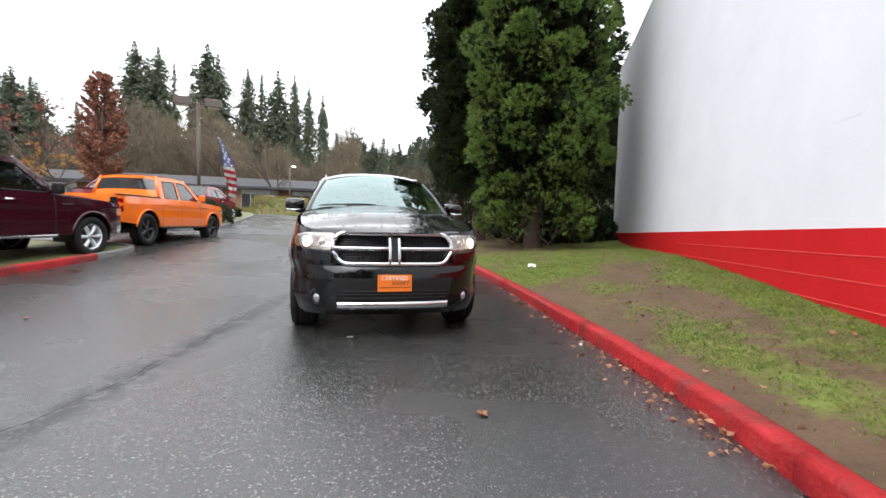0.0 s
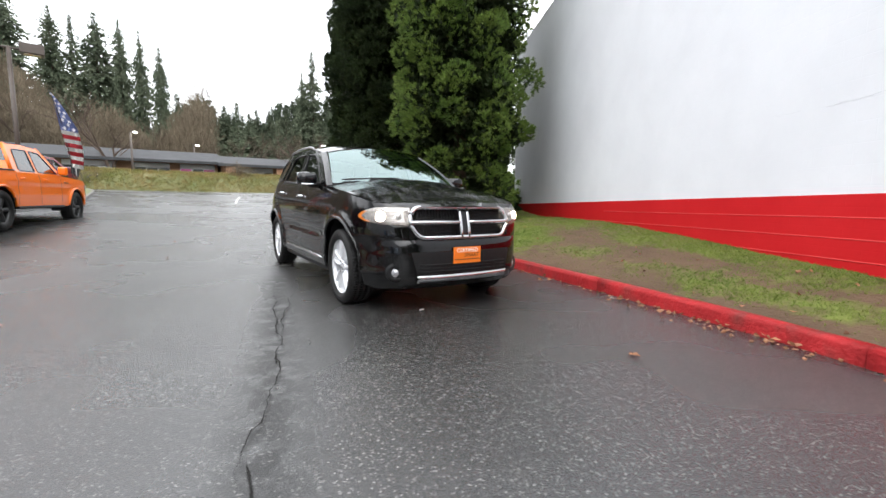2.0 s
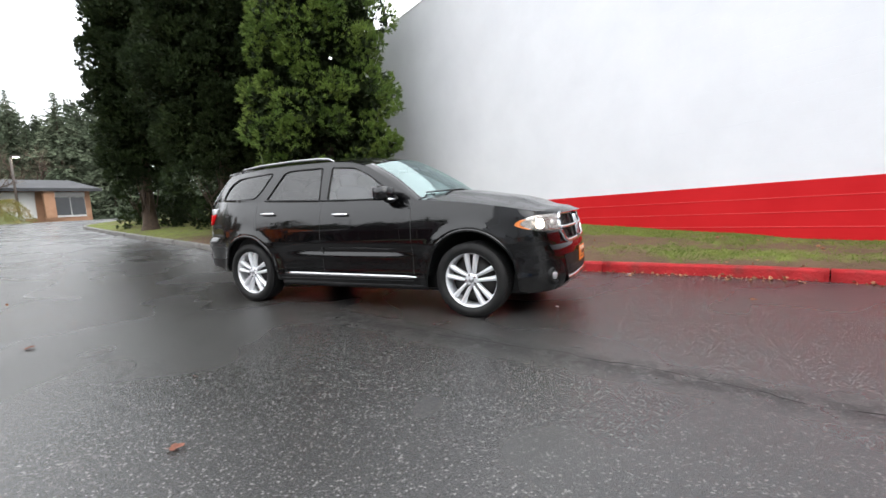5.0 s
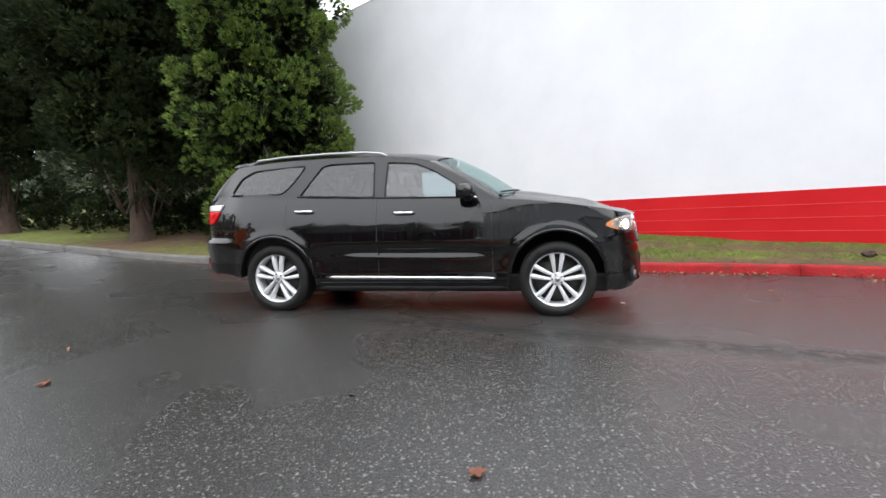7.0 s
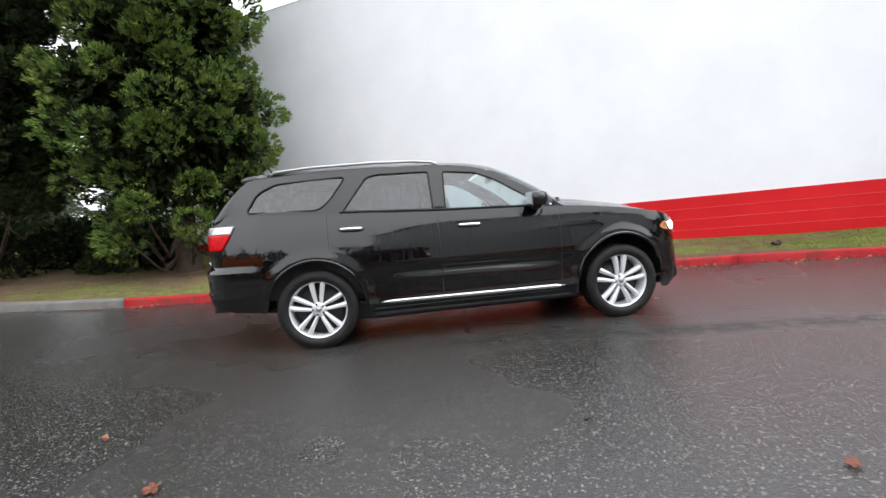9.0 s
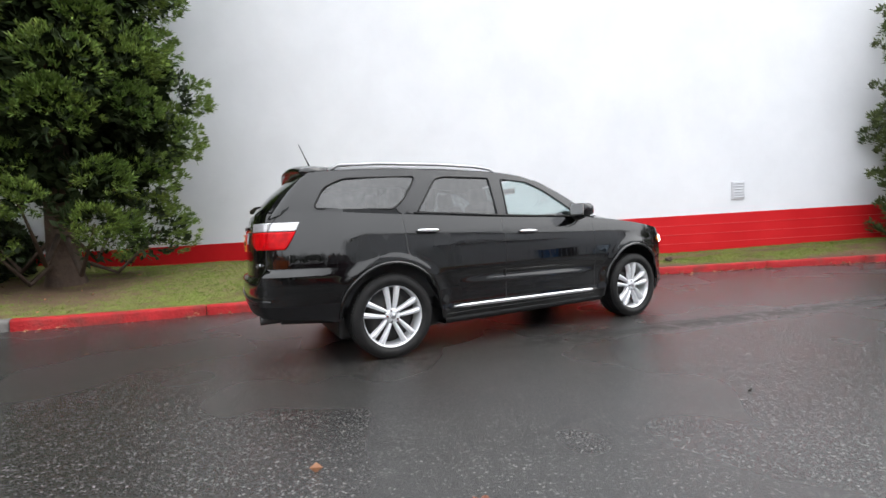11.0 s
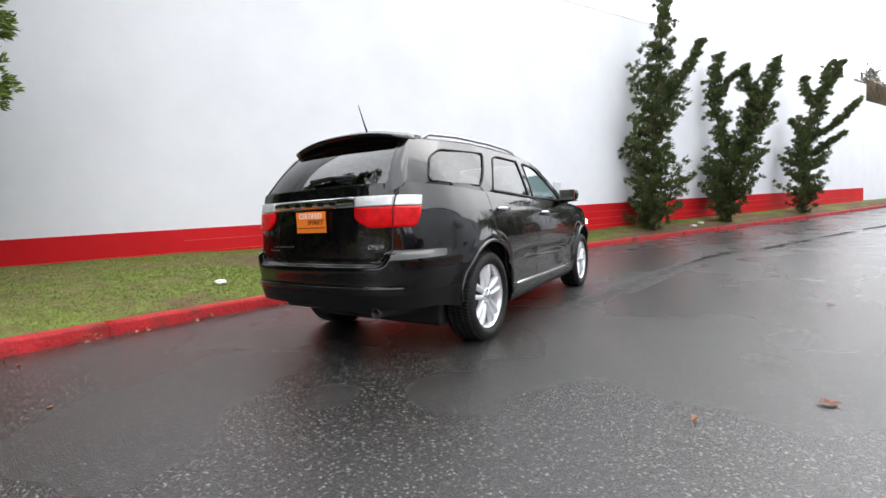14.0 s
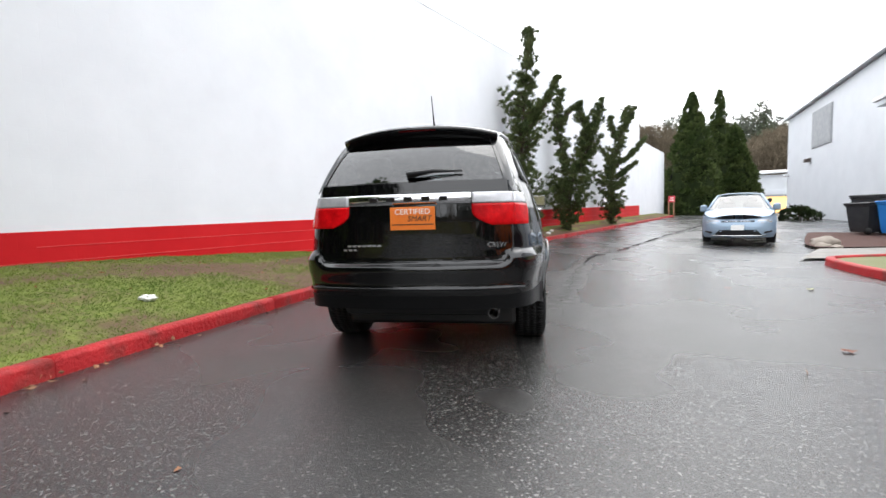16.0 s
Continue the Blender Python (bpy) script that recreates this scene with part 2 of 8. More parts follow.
def wet_paint(name, colour, fleck=0.0, droplets=0.25, film=0.03, gloss=1.0, runs=(7.0, 7.0, 0.45), smeared=0.11):
    """Car paint under clear coat, with beads and runs of rain."""
    m = material(name, colour, 0.4, spec=0.02, coat=gloss, metal=fleck)
    t = m.node_tree
    b = t.nodes["Principled BSDF"]
    geo = t.nodes.new("ShaderNodeNewGeometry")
    b.inputs["Coat Roughness"].default_value = film
    b.inputs["Coat IOR"].default_value = 1.56
    v = t.nodes.new("ShaderNodeTexVoronoi")
    v.inputs["Scale"].default_value = 160
    t.links.new(geo.outputs["Position"], v.inputs["Vector"])
    r = t.nodes.new("ShaderNodeMapRange")
    r.inputs["From Min"].default_value, r.inputs["From Max"].default_value = 0.15, 0.5
    r.inputs["To Min"].default_value, r.inputs["To Max"].default_value = 1, 0
    t.links.new(v.outputs["Distance"], r.inputs["Value"])
    n = t.nodes.new("ShaderNodeTexNoise")
    n.inputs["Scale"].default_value, n.inputs["Detail"].default_value = 7, 5
    mp = t.nodes.new("ShaderNodeMapping")
    mp.inputs["Scale"].default_value = runs
    t.links.new(geo.outputs["Position"], mp.inputs["Vector"])
    t.links.new(mp.outputs["Vector"], n.inputs["Vector"])
    sel = t.nodes.new("ShaderNodeMapRange")
    sel.inputs["From Min"].default_value, sel.inputs["From Max"].default_value = 0.5, 0.66
    t.links.new(n.outputs["Fac"], sel.inputs["Value"])
    mu = t.nodes.new("ShaderNodeMath")
    mu.operation = "MULTIPLY"
    t.links.new(r.outputs["Result"], mu.inputs[0])
    t.links.new(sel.outputs["Result"], mu.inputs[1])
    bp = t.nodes.new("ShaderNodeBump")
    bp.inputs["Strength"].default_value, bp.inputs["Distance"].default_value = droplets, 0.002
    t.links.new(mu.outputs[0], bp.inputs["Height"])
    t.links.new(bp.outputs["Normal"], b.inputs["Coat Normal"])
    smear = t.nodes.new("ShaderNodeMapRange")
    smear.inputs["From Min"].default_value, smear.inputs["From Max"].default_value = 0.42, 0.68
    smear.inputs["To Min"].default_value, smear.inputs["To Max"].default_value = film, film + smeared
    t.links.new(n.outputs["Fac"], smear.inputs["Value"])
    t.links.new(smear.outputs["Result"], b.inputs["Coat Roughness"])
    return m


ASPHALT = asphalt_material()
WHITE_WALL = block_wall_material("white_block", (0.74, 0.75, 0.78), (0.80, 0.81, 0.84))
RED_WALL = block_wall_material("red_block", (0.52, 0.012, 0.016), (0.60, 0.018, 0.022))
KERB_RED = material("red_kerb_paint", (0.40, 0.022, 0.025), 0.5, base2=(0.27, 0.015, 0.017), scale=5, bump=0.7, bump_scale=30, stain=(0.075, 0.035, 0.028), stain_scale=3.0, stain_amount=0.9, spec=0.15)
KERB_GREY = material("concrete_kerb", (0.10, 0.096, 0.09), 0.6, base2=(0.155, 0.148, 0.138), scale=4, bump=0.5, bump_scale=50, stain=(0.09, 0.085, 0.07), stain_scale=2.0)
CONCRETE = material("concrete", (0.32, 0.31, 0.29), 0.6, base2=(0.40, 0.39, 0.37), scale=2, bump=0.3, bump_scale=60)
def soil_material():
    """Lawn ground: moss and thin turf where the cover is dense, trodden brown earth where it is bare."""
    m = material("lawn_soil", (0.085, 0.055, 0.035), 0.9, base2=(0.125, 0.08, 0.05), scale=2.2, detail=9, bump=0.9, bump_scale=30, spec=0.2)
    t = m.node_tree
    b = t.nodes["Principled BSDF"]
    earth = b.inputs["Base Color"].links[0].from_socket
    geo = t.nodes.new("ShaderNodeNewGeometry")
    cover = t.nodes.new("ShaderNodeAttribute")
    cover.attribute_name = "cover"
    n = t.nodes.new("ShaderNodeTexNoise")
    n.inputs["Scale"].default_value, n.inputs["Detail"].default_value = 7, 8
    t.links.new(geo.outputs["Position"], n.inputs["Vector"])
    add = t.nodes.new("ShaderNodeMath")
    add.operation = "MULTIPLY_ADD"
    t.links.new(n.outputs["Fac"], add.inputs[0])
    add.inputs[1].default_value = 1.6
    t.links.new(cover.outputs["Fac"], add.inputs[2])
    r = t.nodes.new("ShaderNodeMapRange")
    r.inputs["From Min"].default_value, r.inputs["From Max"].default_value = 1.05, 1.75
    t.links.new(add.outputs[0], r.inputs["Value"])
    turf = t.nodes.new("ShaderNodeMix")
    turf.data_type = "RGBA"
    turf.inputs[6].default_value, turf.inputs[7].default_value = (0.095, 0.13, 0.026, 1), (0.165, 0.185, 0.045, 1)
    t.links.new(n.outputs["Fac"], turf.inputs["Factor"])
    mx = t.nodes.new("ShaderNodeMix")
    mx.data_type = "RGBA"
    t.links.new(r.outputs["Result"], mx.inputs["Factor"])
    t.links.new(earth, mx.inputs[6])
    t.links.new(turf.outputs[2], mx.inputs[7])
    t.links.new(mx.outputs[2], b.inputs["Base Color"])
    return m


SOIL = soil_material()
GRASS = material("grass", (0.10, 0.16, 0.024), 0.6, base2=(0.19, 0.23, 0.05), scale=1.3, island=0.2, spec=0.2)
FAR_GRASS = material("far_grass", (0.08, 0.105, 0.03), 0.8, base2=(0.15, 0.14, 0.06), scale=0.6, detail=8, bump=0.8, bump_scale=6)
BARK = material("bark", (0.048, 0.032, 0.023), 0.9, base2=(0.085, 0.057, 0.041), scale=8, bump=0.9, bump_scale=18)
LEAF = material("evergreen_spray", (0.070, 0.126, 0.024), 0.6, base2=(0.16, 0.22, 0.046), scale=1.4, island=0.55, spec=0.25)
# Dark green, lowered further for the shadow the back trees stand in.
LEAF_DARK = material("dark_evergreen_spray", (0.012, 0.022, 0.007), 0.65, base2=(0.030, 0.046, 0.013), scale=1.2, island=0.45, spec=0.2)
# Near-black leaf colour: the shade inside crowns is put into it.
LEAF_CORE_SHADE = material("inner_foliage", (0.010, 0.016, 0.006), 0.95, base2=(0.022, 0.030, 0.011), scale=9, island=0.4, spec=0.05)
JUNIPER = material("juniper_spray", (0.048, 0.074, 0.026), 0.65, base2=(0.105, 0.125, 0.045), scale=2, island=0.55, spec=0.2)
# Far needles are lightened and greyed to carry the haze of distance.
FIR = material("fir_needles", (0.075, 0.098, 0.062), 0.8, base2=(0.12, 0.14, 0.092), scale=0.3, island=0.4, spec=0.15)


# ---- building helpers ----
def sp(v, k=1.2):
    return math.log1p(math.exp(max(-40, min(40, v * k)))) / k


def ground_z(x, y):
    """Height of the paving: level round the car, climbing gently at both ends."""
    yc = max(-38.0, min(46.0, y))
    return 0.045 * sp(yc - 1.5) + 0.022 * sp(-(yc + 6)) + 0.02 * sp(-max(x, -12.0) - 4) * max(0.0, min(1.0, (y - 2) / 4)) - 0.004


def shade(me, smooth):
    me.polygons.foreach_set("use_smooth", [smooth] * len(me.polygons))


def obj(name, me, mat, parent=None, smooth=True):
    me.materials.append(mat)
    shade(me, smooth)
    ob = new(name, me)
    ob.parent = parent
    return ob


def part(name, bm, mat, parent=None, label="", smooth=True):
    """One mesh object out of a bmesh."""
    me = bpy.data.meshes.new(name)
    bm.to_mesh(me)
    bm.free()
    ob = obj(name, me, mat, parent, smooth)
    if label:
        ob["label"] = label
    return ob


def raw(name, verts, faces, mat, parent=None, label="", smooth=True):
    me = bpy.data.meshes.new(name)
    me.from_pydata([tuple(v) for v in verts], [], faces)
    me.update()
    ob = obj(name, me, mat, parent, smooth)
    if label:
        ob["label"] = label
    return ob


def base(name, x=0, y=0, z=0, turn=0):
    ob = new(name)
    ob.empty_display_size = 0.2
    ob.matrix_world = pose(x, y, z, 0, 0, turn)
    return ob


def add_box(bm, c, s, bevel=0.0, m=None, segments=2):
    r = bmesh.ops.create_cube(bm, size=1.0)
    vs = r["verts"]
    bmesh.ops.scale(bm, vec=s, verts=vs)
    if bevel:
        es = list({e for v in vs for e in v.link_edges})
        out = bmesh.ops.bevel(bm, geom=es, offset=bevel, segments=segments, affect="EDGES", profile=0.5)
        vs = list({v for f in out["faces"] for v in f.verts} | {v for v in vs if v.is_valid})
    mm = Matrix.Translation(c) @ (m if m is not None else Matrix())
    bmesh.ops.transform(bm, matrix=mm, verts=vs)
    return vs


def box(name, c, s, mat, parent=None, bevel=0.01, label="", m=None, segments=2):
    bm = bmesh.new()
    add_box(bm, c, s, bevel, m, segments)
    return part(name, bm, mat, parent, label, smooth=False)


def add_loft(bm, rows, closed=False, cap=False):
    vr = [[bm.verts.new(p) for p in r] for r in rows]
    n = len(vr[0])
    for a, b in zip(vr, vr[1:]):
        for i in range(n if closed else n - 1):
            j = (i + 1) % n
            bm.faces.new((a[i], a[j], b[j], b[i]))
    if cap:
        bm.faces.new(list(reversed(vr[0])))
        bm.faces.new(vr[-1])
    return vr


def add_tube(bm, pts, r, n=8, cap=True, flat=1.0):
    """A tube along points; r a number or one per point; flat squeezes it across."""
    pts = [Vector(p) for p in pts]
    rr = r if isinstance(r, (list, tuple)) else [r] * len(pts)
    rows = []
    up = Vector((0, 0, 1))
    for i, p in enumerate(pts):
        d = (pts[min(i + 1, len(pts) - 1)] - pts[max(i - 1, 0)]).normalized()
        ref = up if abs(d.z) < 0.9 else Vector((0, 1, 0))
        a = d.cross(ref).normalized()
        b = a.cross(d).normalized()
        rows.append([p + rr[i] * (math.cos(q) * a * flat + math.sin(q) * b) for q in (2 * math.pi * k / n for k in range(n))])
    add_loft(bm, rows, closed=True, cap=cap)


def tube(name, pts, r, mat, parent=None, n=8, label="", flat=1.0):
    bm = bmesh.new()
    add_tube(bm, pts, r, n, flat=flat)
    bmesh.ops.recalc_face_normals(bm, faces=bm.faces)
    return part(name, bm, mat, parent, label)


def add_lathe(bm, profile, n=40, m=None, closed=False):
    """Profile points (radius, along) turned about the local x axis."""
    rows = []
    for k in range(n):
        q = 2 * math.pi * k / n
        row = [Vector((a, r * math.cos(q), r * math.sin(q))) for r, a in profile]
        rows.append([(m @ p) if m is not None else p for p in row])
    rows.append(rows[0])
    vr = [[bm.verts.new(p) for p in r] for r in rows[:-1]]
    vr.append(vr[0])
    np_ = len(profile)
    for a, b in zip(vr, vr[1:]):
        for i in range(np_ if closed else np_ - 1):
            j = (i + 1) % np_
            bm.faces.new((a[i], b[i], b[j], a[j]))


def smooth_line(pts, per=8):
    """Catmull-Rom through points."""
    pts = [Vector(p) for p in pts]
    out = []
    for i in range(len(pts) - 1):
        p0, p1, p2, p3 = pts[max(i - 1, 0)], pts[i], pts[i + 1], pts[min(i + 2, len(pts) - 1)]
        for k in range(per):
            t = k / per
            out.append(0.5 * (2 * p1 + (p2 - p0) * t + (2 * p0 - 5 * p1 + 4 * p2 - p3) * t * t + (3 * p1 - p0 - 3 * p2 + p3) * t ** 3))
    out.append(pts[-1])
    return out


def resample(pts, step):
    out, left = [pts[0].copy()], step
    for a, b in zip(pts, pts[1:]):
        d = (b - a).length
        while d > 0 and left <= d:
            out.append(a.lerp(b, left / d))
            left += step
        left -= d
    if (out[-1] - pts[-1]).length > step * 0.2:
        out.append(pts[-1].copy())
    return out


def interp(x, table):
    xs, ys = [p[0] for p in table], [p[1] for p in table]
    return float(np.interp(x, xs, ys))


# ---- ground ----
def spaced(lo, hi, near, fine, grow):
    out, v, step = [0.0], 0.0, fine
    while v < hi:
        step = fine if v < near else step * grow
        v += step
        out.append(v)
    v, step = 0.0, fine
    while v > lo:
        step = fine if v > -near else step * grow
        v -= step
        out.insert(0, v)
    return out


def build_ground():
    xs, ys = spaced(-700, 700, 9, 0.35, 1.18), spaced(-700, 700, 12, 0.35, 1.18)
    verts = [(x, y, ground_z(x, y) + 0.004 * noise.noise((x * 0.35, y * 0.35, 0))) for y in ys for x in xs]
    w = len(xs)
    faces = [(j * w + i, j * w + i + 1, (j + 1) * w + i + 1, (j + 1) * w + i) for j in range(len(ys) - 1) for i in range(w - 1)]
    ob = raw("ground", verts, faces, ASPHALT)
    tagged(ob, "wet dark grey asphalt drive with pale stones and worn cracks", "ground", kind="structure")


build_ground()

WALL_X0, WALL_TURN = 5.45, 27.3
KERB_LINE = [(-14.6, -36, 0), (-9.0, -25, 0), (-3.3, -14, 0), (-1.25, -10.2, 0), (-0.05, -8, 0), (0.88, -6.2, 0), (1.42, -4.8, 0), (1.80, -2.8, 0), (2.12, -0.5, 0), (2.31, 1.2, 0), (2.37, 2.8, 0), (2.27, 4.8, 0), (2.46, 6.7, 0), (3.15, 9.3, 0), (4.2, 13.6, 0), (5.9, 20, 0), (7.2, 23.6, 0), (9.4, 25.6, 0), (13, 26.6, 0), (22, 26.6, 0)]
KERB = resample(smooth_line(KERB_LINE, 10), 0.25)


def kerb_run(line, thing, mat_of, seg=10, height=0.14, width=0.15, flip=1):
    """Kerb stones with open joints, laid along a line; the gutter is on the line's left when flip is 1."""
    section = [(0, -0.2), (0, height - 0.035), (0.012, height - 0.012), (0.035, height), (width - 0.03, height), (width - 0.008, height - 0.012), (width, height - 0.04), (width, -0.2)]
    i = 0
    while i < len(line) - 2:
        j = min(i + seg + random.choice((-2, 0, 0, 2)), len(line) - 1)
        if len(line) - 1 - j < 4:
            j = len(line) - 1
        bm = bmesh.new()
        rows = []
        tip = random.uniform(-0.006, 0.006)
        for k in range(i, j + 1):
            d = (line[min(k + 1, len(line) - 1)] - line[max(k - 1, 0)]).normalized()
            side = Vector((d.y, -d.x, 0)) * flip
            p = line[k] + d * (0.006 if k == i else (-0.006 if k == j else 0))
            z = ground_z(p.x, p.y)
            row = []
            for n_, (o, hh) in enumerate(section):
                q = p + side * (o + tip)
                wob = 0.006 * noise.noise((q.x * 6, q.y * 6, hh * 20 + n_))
                row.append((q.x + side.x * wob, q.y + side.y * wob, z + hh + wob))
            rows.append(row)
        add_loft(bm, rows, cap=True)
        bmesh.ops.recalc_face_normals(bm, faces=bm.faces)
        part("kerb_stone", bm, mat_of(line[i]), thing)
        i = j


kerb_thing = tagged(base("kerb"), "red painted concrete kerb with worn chipped paint and bare concrete beyond", "kerb", kind="structure")
kerb_run(KERB, kerb_thing, lambda p: KERB_RED if p.y < 5.0 else KERB_GREY)


def wall_base_z(y):
    return interp(y, [(-36, 1.0), (-25, 0.80), (-12, 0.54), (-8.2, 0.40), (-7, 0.345), (-5.2, 0.345), (-4, 0.42), (-3, 0.47), (-1, 0.57), (0.6, 0.61), (2.5, 0.59), (4.3, 0.55), (7, 0.58), (14, 0.8), (26, 1.3)])


def lawn_point(k, v):
    """A place on the bank between the kerb (v=0) and the wall or the far edge (v=1)."""
    d = (KERB[min(k + 1, len(KERB) - 1)] - KERB[max(k - 1, 0)]).normalized()
    side = Vector((d.y, -d.x, 0))
    p = KERB[k] + side * 0.145
    n = Vector((math.cos(radians(WALL_TURN)), -math.sin(radians(WALL_TURN)), 0))
    # distance to the wall along the wall's normal
    if p.y < 7.5:
        reach = (Vector((WALL_X0, 0, 0)) - p).dot(n)
        q = p + n * (reach + 0.05)
        zb = wall_base_z(q.y)
    else:
        f = min(1.0, (p.y - 7.5) / 6)
        q = p + n * ((Vector((WALL_X0, 0, 0)) - p).dot(n) + 0.05) * (1 - f) + Vector((22 - p.x, -2.0, 0)) * f
        zb = ground_z(p.x, p.y) + 0.3 + 0.6 * f
    z0 = ground_z(p.x, p.y) + 0.105
    x, y = p.x + (q.x - p.x) * v, p.y + (q.y - p.y) * v
    z = z0 + (zb - z0) * (v ** 0.75)
    z += 0.02 * noise.noise((x * 1.3, y * 1.3, 3)) + 0.010 * noise.noise((x * 5, y * 5, 7))
    return Vector((x, y, z))


def lawn_cover(x, y, v):
    """How densely grass grows: thin in a trodden strip by the kerb and in a worn band along the bank."""
    c = 0.75 + 0.35 * noise.noise((x * 0.55, y * 0.55, 2.0)) + 0.3 * noise.noise((x * 1.7, y * 1.7, 5.0)) + 0.15 * noise.noise((x * 5, y * 5, 8.0))
    wander = 0.30 * noise.noise((x * 0.33, y * 0.33, 11)) + 0.16 * noise.noise((x * 1.1, y * 1.1, 15))
    if y < 3:
        c -= 0.95 * math.exp(-((v - 0.55 - wander) / 0.13) ** 2) * min(1, (3 - y) / 3) * max(0.0, 0.75 + 1.1 * noise.noise((x * 0.6, y * 0.6, 21)))
    if y < 0.2:
        c -= 0.9 * math.exp(-(max(0, v + wander) / (0.16 if y > -7 else 0.22)) ** 2) * min(1, (0.2 - y) / 1.5)
    c -= 0.7 * max(0.0, noise.noise((x * 0.9, y * 0.9, 31)) - 0.22) + 0.5 * max(0.0, noise.noise((x * 2.6, y * 2.6, 37)) - 0.25)
    c -= 0.7 * math.exp(-((x - 4.8) ** 2 + (y - 5.3) ** 2) / 3) + 0.55 * math.exp(-((x - 4.3) ** 2 + (y - 8.8) ** 2) / 5)
    return max(0.0, min(1.0, c))


def build_lawn():
    nv = 40
    verts = [lawn_point(k, (i / nv) ** 1.2) for k in range(len(KERB)) for i in range(nv + 1)]
    w = nv + 1
    faces = [(j * w + i, (j + 1) * w + i, (j + 1) * w + i + 1, j * w + i + 1) for j in range(len(KERB) - 1) for i in range(nv)]
    faces = [tuple(reversed(f)) for f in faces]
    ob = raw("lawn", verts, faces, SOIL)
    grown = ob.data.attributes.new("cover", "FLOAT", "POINT")
    grown.data.foreach_set("value", [lawn_cover(verts[n].x, verts[n].y, (n % w / nv) ** 1.2) for n in range(len(verts))])
    tagged(ob, "muddy lawn bank with bare soil patches between kerb and wall", "lawn", kind="structure")


build_lawn()


# ---- the white shop building ----
WALL_LO, WALL_HI = 8.9, 34.0


def wall_top(along):
    """Height of the parapet, by the distance from the north corner; its slope is set to fit the camera's view."""
    return 7.0 + 0.017 * (along - WALL_LO)


def build_wall():
    c, s = math.cos(radians(WALL_TURN)), math.sin(radians(WALL_TURN))
    length = WALL_HI + WALL_LO
    # local x runs along the wall from its corner, local y into the building
    m = Matrix.Translation((WALL_X0 + WALL_LO * s, WALL_LO * c, 0)) @ Matrix(((-s, c, 0, 0), (-c, -s, 0, 0), (0, 0, 1, 0), (0, 0, 0, 1)))

    def placed(name, bm, mat, label, cat):
        bmesh.ops.recalc_face_normals(bm, faces=bm.faces)
        ob = part(name, bm, mat, None, smooth=False)
        ob.matrix_world = m
        return tagged(ob, label, cat, kind="structure")

    def slab(x0, x1, y0, y1, low, high):
        """A wall piece between two lengths and depths; low and high give its heights along it."""
        bm = bmesh.new()
        add_loft(bm, [[(x, y0, low(x)), (x, y0, high(x)), (x, y1, high(x)), (x, y1, low(x))] for x in (x0, x1)], closed=True, cap=True)
        return bm

    foot = lambda x: -0.5
    placed("wall_front", slab(0, length, 0, 0.3, foot, wall_top), WHITE_WALL, "tall white painted block wall with faint courses and hairline cracks", "wall")
    placed("wall_side", slab(0, 0.3, 0.3, 20.3, foot, wall_top), WHITE_WALL, "white painted block wall round the corner", "wall")
    placed("wall_back", slab(length - 0.3, length, 0.3, 20.3, foot, wall_top), WHITE_WALL, "white painted end wall of the long building", "wall")
    placed("wall_far", slab(length + 0.004, length + 12, 0.35, 0.65, foot, lambda x: 6.9), WHITE_WALL, "lower white wall set back at the end of the building", "wall")
    placed("roof", slab(0.35, length - 0.35, 0.35, 20, lambda x: wall_top(x) - 0.35, lambda x: wall_top(x) - 0.15), KERB_GREY, "flat grey roof behind the parapet", "roof")
    placed("trim", slab(-0.006, length + 0.006, -0.008, 0.308, lambda x: wall_top(x) + 0.001, lambda x: wall_top(x) + 0.045), CAP_METAL, "thin pale metal cap along the wall top", "trim")
    bm = bmesh.new()
    v = []
    z0, z1 = 1.055 - 0.0175 * WALL_LO, 1.055 + 0.0175 * WALL_HI
    for yy in (-0.012, 0.05):
        v.append([bm.verts.new(p) for p in ((-0.012, yy, -0.5), (length, yy, -0.5), (length, yy, z1), (-0.012, yy, z0))])
    f, b = v
    bm.faces.new(f)
    bm.faces.new(b)
    for i in range(4):
        j = (i + 1) % 4
        bm.faces.new((f[i], f[j], b[j], b[i]))
    placed("red_band", bm, RED_WALL, "broad red painted band along the foot of the wall", "wall")
    # mortar ridges that the red paint has left standing
    for z, a, b in ((0.42, 6.8, length), (0.63, 4.3, length), (0.84, 8.3, 31.0)):
        bm = bmesh.new()
        n = 60
        add_loft(bm, [[(a + (b - a) * i / n, -0.012 - o, z + 0.0155 * (a + (b - a) * i / n - WALL_LO) + dz + 0.003 * noise.noise((i * 0.9, z * 9, 0))) for o, dz in ((0.0, -0.006), (0.005, -0.003), (0.005, 0.003), (0.0, 0.006))] for i in range(n + 1)])
        placed("mortar_ridge", bm, RED_RIDGE, "thin mortar ridge standing out under the red paint", "wall")
    return m


# Paler red paints the light that the raised ridges catch.
RED_RIDGE = material("lightened_red_ridge", (0.62, 0.07, 0.065), 0.5, base2=(0.58, 0.022, 0.025), scale=2.5)
CAP_METAL = material("cap_metal", (0.74, 0.75, 0.76), 0.5, base2=(0.66, 0.67, 0.68), scale=3)
WALL_FRAME = build_wall()


# ---- the black sport utility vehicle ----
BLACK_PAINT = wet_paint("wet_black_paint", (0.002, 0.002, 0.0023), 0.0, 0.14, 0.012)
BEADED_PAINT = wet_paint("rain_beaded_black_paint", (0.003, 0.003, 0.0034), 0.0, 1.0, 0.03, runs=(6.0, 0.7, 0.7), smeared=0.24)
